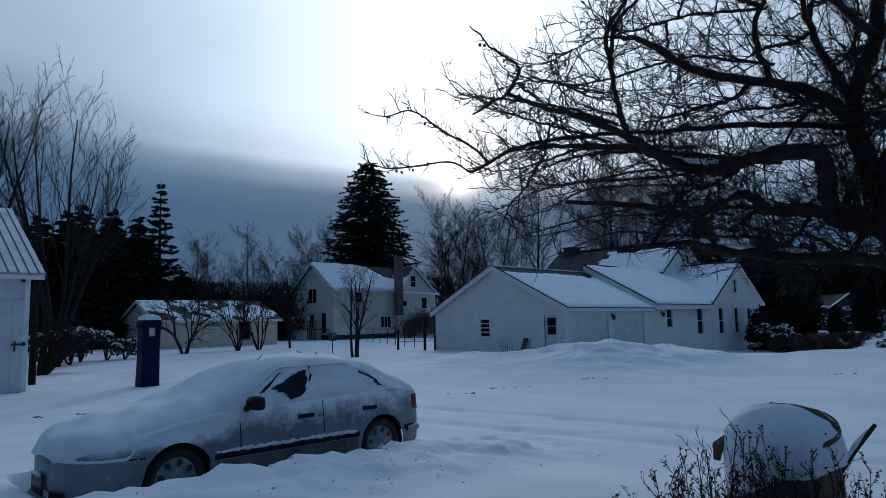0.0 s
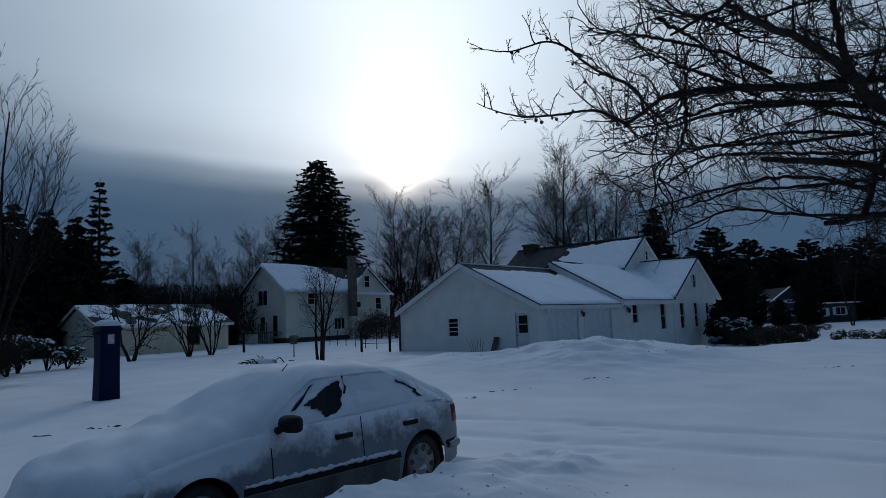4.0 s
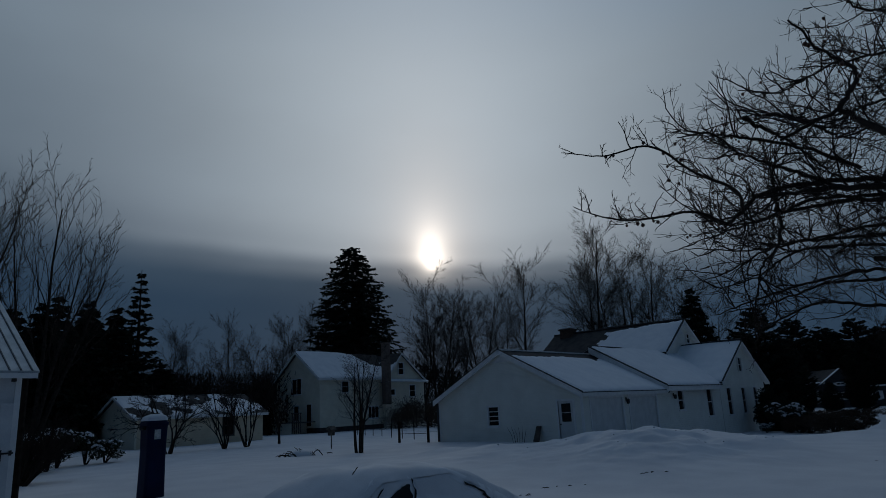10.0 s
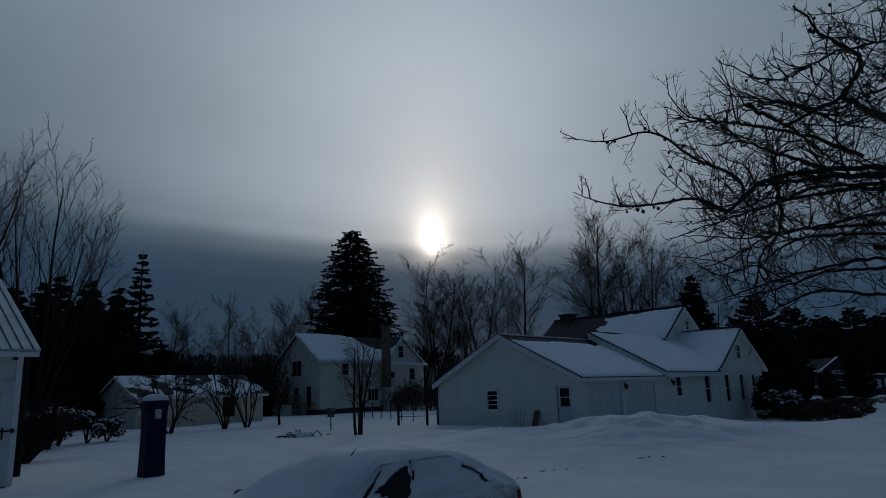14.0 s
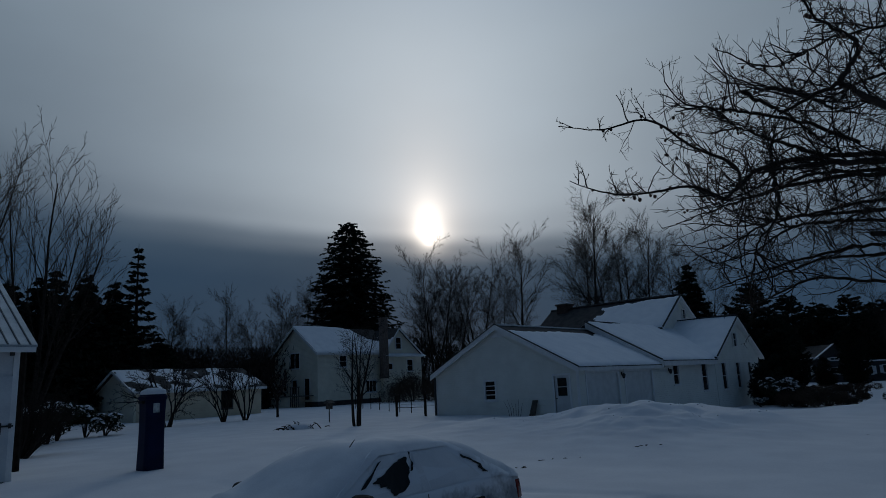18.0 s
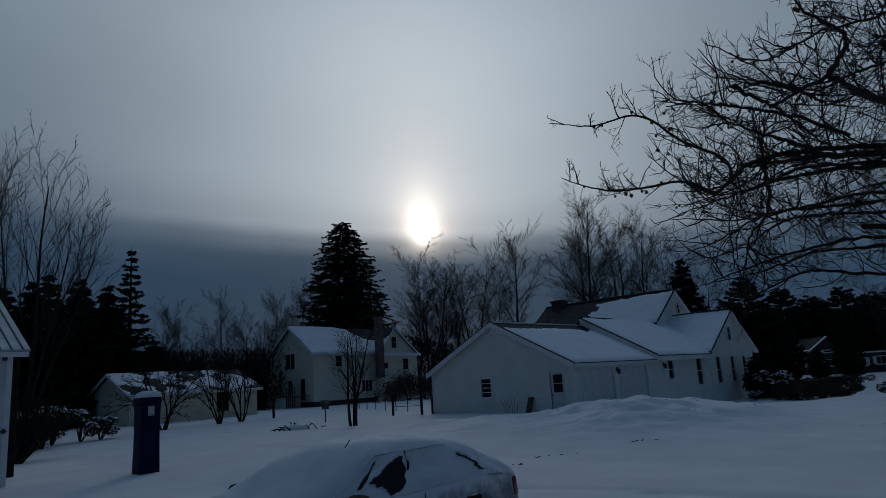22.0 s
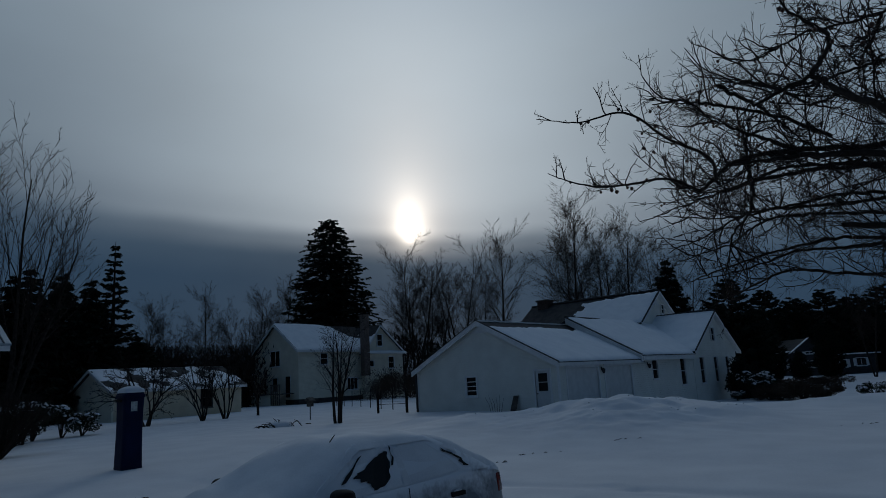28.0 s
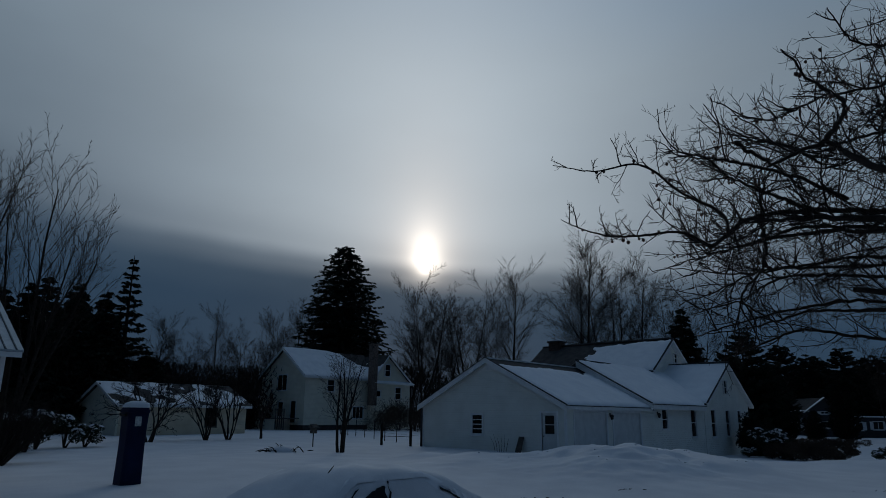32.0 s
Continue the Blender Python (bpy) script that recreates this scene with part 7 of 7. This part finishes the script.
for mir in (False, True):
    fw = pane_on_cab("front_window", [(0.11, 0.06), (0.47, 0.06), (0.46, 0.86), (0.15, 0.86)], 0.006, CAR_SNOW, label="side window frosted over with snow", mirror=mir)
    pane_on_cab("clear_glass", ragged([(0.17, 0.40), (0.24, 0.58), (0.33, 0.76), (0.405, 0.78), (0.415, 0.52), (0.385, 0.18), (0.315, 0.10), (0.27, 0.26), (0.22, 0.36)], 3, 5, 0.03), 0.010, DARK_GLASS, fw, "patch of clear dark glass", mir)
    pane_on_cab("clear_glass", ragged([(0.425, 0.52), (0.44, 0.50), (0.455, 0.86), (0.435, 0.87)], 12, 3, 0.03), 0.010, DARK_GLASS, fw, "", mir)
    pane_on_cab("clear_glass", ragged([(0.115, 0.32), (0.14, 0.34), (0.165, 0.78), (0.14, 0.74)], 6, 3, 0.02), 0.010, DARK_GLASS, fw, "", mir)
    rw = pane_on_cab("rear_window", [(0.52, 0.06), (0.83, 0.10), (0.86, 0.50), (0.84, 0.86), (0.53, 0.86)], 0.006, CAR_SNOW, label="rear side window frosted over with snow", mirror=mir)
    pane_on_cab("clear_glass", ragged([(0.865, 0.16), (0.90, 0.14), (0.925, 0.42), (0.905, 0.66), (0.88, 0.62), (0.90, 0.42)], 8, 4, 0.03), 0.010, DARK_GLASS, rw, "", mir)
    pane_on_cab("door_pillar", [(0.475, 0.05), (0.515, 0.05), (0.525, 0.80), (0.465, 0.84)], 0.0085, CAR_SNOW, mirror=mir)
part("wiper", Solid().tube([cw(0.22, 0.42, 1.41), cw(0.18, 0.41, 1.44), cw(0.15, 0.41, 1.47)], [0.006, 0.005, 0.004], 4), BLACK_PLASTIC, car, "wiper tip standing out of the snow")

# the snow lying on bonnet, roof and boot
TOP = [(2.425, 0.60), (2.41, 0.68), (2.35, 0.765), (2.2, 0.83), (2.0, 0.87), (1.6, 0.93), (1.2, 1.005), (0.9, 1.10), (0.6, 1.235), (0.25, 1.37), (0.0, 1.43), (-0.3, 1.445), (-0.7, 1.438), (-1.0, 1.395), (-1.3, 1.315), (-1.6, 1.19), (-1.85, 1.115), (-2.1, 1.05), (-2.2, 0.93)]
EDGE_V = [(2.425, 0.34), (2.41, 0.42), (2.35, 0.52), (2.2, 0.68), (2.0, 0.745), (1.8, 0.755), (1.2, 0.80), (0.9, 0.80), (0.7, 0.775), (0.3, 0.69), (0.05, 0.63), (-0.3, 0.615), (-0.8, 0.62), (-1.0, 0.64), (-1.4, 0.735), (-1.7, 0.775), (-2.05, 0.745), (-2.2, 0.69)]


def edge_z(u):
    if u > 0.80 or u < -1.62:
        low_ = belt(u) - 0.045
        return low_ if u < 1.66 else low_ + (0.578 - low_) * min(1.0, (u - 1.66) / 0.12)
    if u > 0.06:
        q = (0.84 - u) / 0.78
    elif u > -0.88:
        q = 1.0
    else:
        q = (u + 1.70) / 0.82
    return cab_z(min(max(q, 0), 1) * 0.93, u) - 0.02


snow_rows = []
cn = np.random.default_rng(91)
for u in np.linspace(2.425, -2.2, 92):
    zc, ve, ze = lerp(u, TOP), lerp(u, EDGE_V), edge_z(u)
    ve *= 1 + 0.012 * math.sin(u * 9) + 0.008 * cn.normal()
    if u > 0.8:
        ve = min(ve, side_v(min(u, 2.38), belt(u)) + 0.012) if u < 1.7 else side_v(min(u, 2.38), 0.58) * (0.98 if u > 2.3 else 1.0) + 0.010
    row = []
    for k in np.linspace(-1, 1, 29):
        wob = 0.012 * math.sin(u * 5.1 + k * 3) + 0.010 * math.sin(u * 11 - k * 5)
        shape = 1 - abs(k) ** (3.2 if abs(u) < 1.0 else 4.5)
        row.append(cw(u, ve * k, ze + (zc + wob * shape - ze) * shape ** 0.62))
    snow_rows.append(row)
part("snow_cover", fixed(Solid().sheet(snow_rows).mesh("snow_cover", True)), CAR_SNOW, car, "thick soft snow over bonnet, roof and boot")

# nose: bumper, lamps, grille and plate
def nose(name, v0, v1, z0, z1, off, mat, parent=car, label="", n=20, bulge=0.0):
    """A strip wrapped round the rounded nose between two widths and heights."""
    grid = []
    for i in range(n + 1):
        v = v0 + (v1 - v0) * i / n
        us_n = np.linspace(1.5, 2.4, 160)
        ws = np.array([side_v(float(q), 0.4) for q in us_n])
        u = float(np.interp(-abs(v), -ws, us_n)) if abs(v) > ws[-1] else 2.4
        row = []
        for j in range(5):
            z = z0 + (z1 - z0) * j / 4
            rim = off + (bulge if 0 < j < 4 else 0.0)
            row.append(cw(u + rim * 1.25, v * (1 + rim * 0.5), z))
        grid.append(row)
    return part(name, fixed(Solid().sheet(grid).mesh(name, True)), mat, parent, label)


grille = nose("grille", -0.32, 0.50, 0.20, 0.31, 0.012, BLACK_PLASTIC, label="dark lower grille hung with ice")
for gv in (0.16, 0.21, 0.25, 0.30):
    part("icicle", Solid().tube([cw(2.43, gv, 0.315), cw(2.432, gv, 0.26), cw(2.432, gv, 0.20 + 0.1 * abs(gv))], [0.006, 0.005, 0.002], 5), CAR_SNOW, grille)
nose("bumper_lip", -0.66, 0.66, 0.165, 0.225, 0.012, SALT_PAINT, bulge=0.03, n=30)
nose("snow_ledge", -0.40, 0.34, 0.19, 0.205, 0.02, CAR_SNOW, bulge=0.02)
plate = box_part("number_plate", cw(2.455, -0.20, 0.315), cw(2.435, 0.13, 0.44), PLATE, car, "iced-over number plate")
box_part("plate_bar", cw(2.459, -0.15, 0.36), cw(2.456, 0.08, 0.395), IRON, plate)
part("plate_snow", Solid().tube([cw(2.46, -0.18, 0.44), cw(2.465, -0.02, 0.447), cw(2.46, 0.12, 0.435)], [0.008, 0.022, 0.006], 6), CAR_SNOW, plate)
for mir in (False, True):
    flank("bumper_seam", 1.78, 1.69, 0.575, 0.588, 0.002, BLACK_PLASTIC, n=5, m=2, mirror=mir)
    flank("bumper_seam", 1.66, 1.61, 0.572, 0.584, 0.002, BLACK_PLASTIC, n=4, m=2, mirror=mir)
for s in (1, -1):
    flank("tail_light", -1.98, -2.17, 0.68, 0.87, 0.012, RED_LENS, n=6, m=4, mirror=s < 0)
    flank("side_marker", 2.0, 1.9, 0.42, 0.45, 0.006, LAMP_GLASS, n=3, m=2, mirror=s < 0)
part("rear_bumper", Solid().tube([cw(-1.75, 0.80, 0.45), cw(-2.08, 0.75, 0.45), cw(-2.25, 0.5, 0.45), cw(-2.28, 0, 0.45), cw(-2.25, -0.5, 0.45), cw(-2.08, -0.75, 0.45), cw(-1.75, -0.80, 0.45)], [0.04, 0.055, 0.06, 0.06, 0.06, 0.055, 0.04], 8), PAINT, car, smooth=True)


def lathe(profile, n, cu, s):
    """Turns (distance from axis, place along axis) round a wheel's axle."""
    rows_ = []
    for rad, v in profile:
        rows_.append([cw(cu + rad * math.cos(a), s * v, HUB_Z + rad * math.sin(a)) for a in np.linspace(0, 2 * math.pi, n)])
    return Solid().sheet(rows_)


for cu in (WB, -WB):
    for s in (1, -1):
        wheel = part("wheel", fixed(lathe([(0.205, 0.65), (0.215, 0.775), (0.20, 0.79), (0.12, 0.785), (0.06, 0.80), (0.045, 0.812), (0.002, 0.815)], 33, cu, s).mesh("wheel", True)), WHEEL_TRIM, car, "silver wheel with a slotted trim")
        part("tyre", fixed(lathe([(0.20, 0.63), (0.27, 0.625), (TYRE - 0.008, 0.645), (TYRE, 0.67), (TYRE, 0.77), (TYRE - 0.01, 0.795), (0.265, 0.815), (0.225, 0.805), (0.208, 0.785)], 41, cu, s).mesh("tyre", True)), RUBBER, wheel)
        for k in range(8):
            a = 6.283 * k / 8 + 0.2
            ring = []
            for b in np.linspace(0, 6.283, 9)[:-1]:
                rr, tt = 0.155 + 0.040 * math.cos(b), a + 0.20 * math.sin(b)
                ring.append(cw(cu + rr * math.cos(tt), s * 0.791, HUB_Z + rr * math.sin(tt)))
            so = Solid()
            so.v, so.f = ring, [tuple(range(8))]
            part("slot", fixed(so.mesh("slot")), IRON, wheel)
        part("wheel_well", fixed(lathe([(0.352, 0.80), (0.352, 0.45), (0.05, 0.45)], 25, cu, s).mesh("wheel_well")), IRON, car)
        part("wheel_snow", Solid().tube([cw(cu - 0.05, s * 0.80, HUB_Z - 0.05), cw(cu, s * 0.808, HUB_Z - 0.03), cw(cu + 0.06, s * 0.80, HUB_Z - 0.055)], [0.01, 0.035, 0.01], 6), CAR_SNOW, wheel)
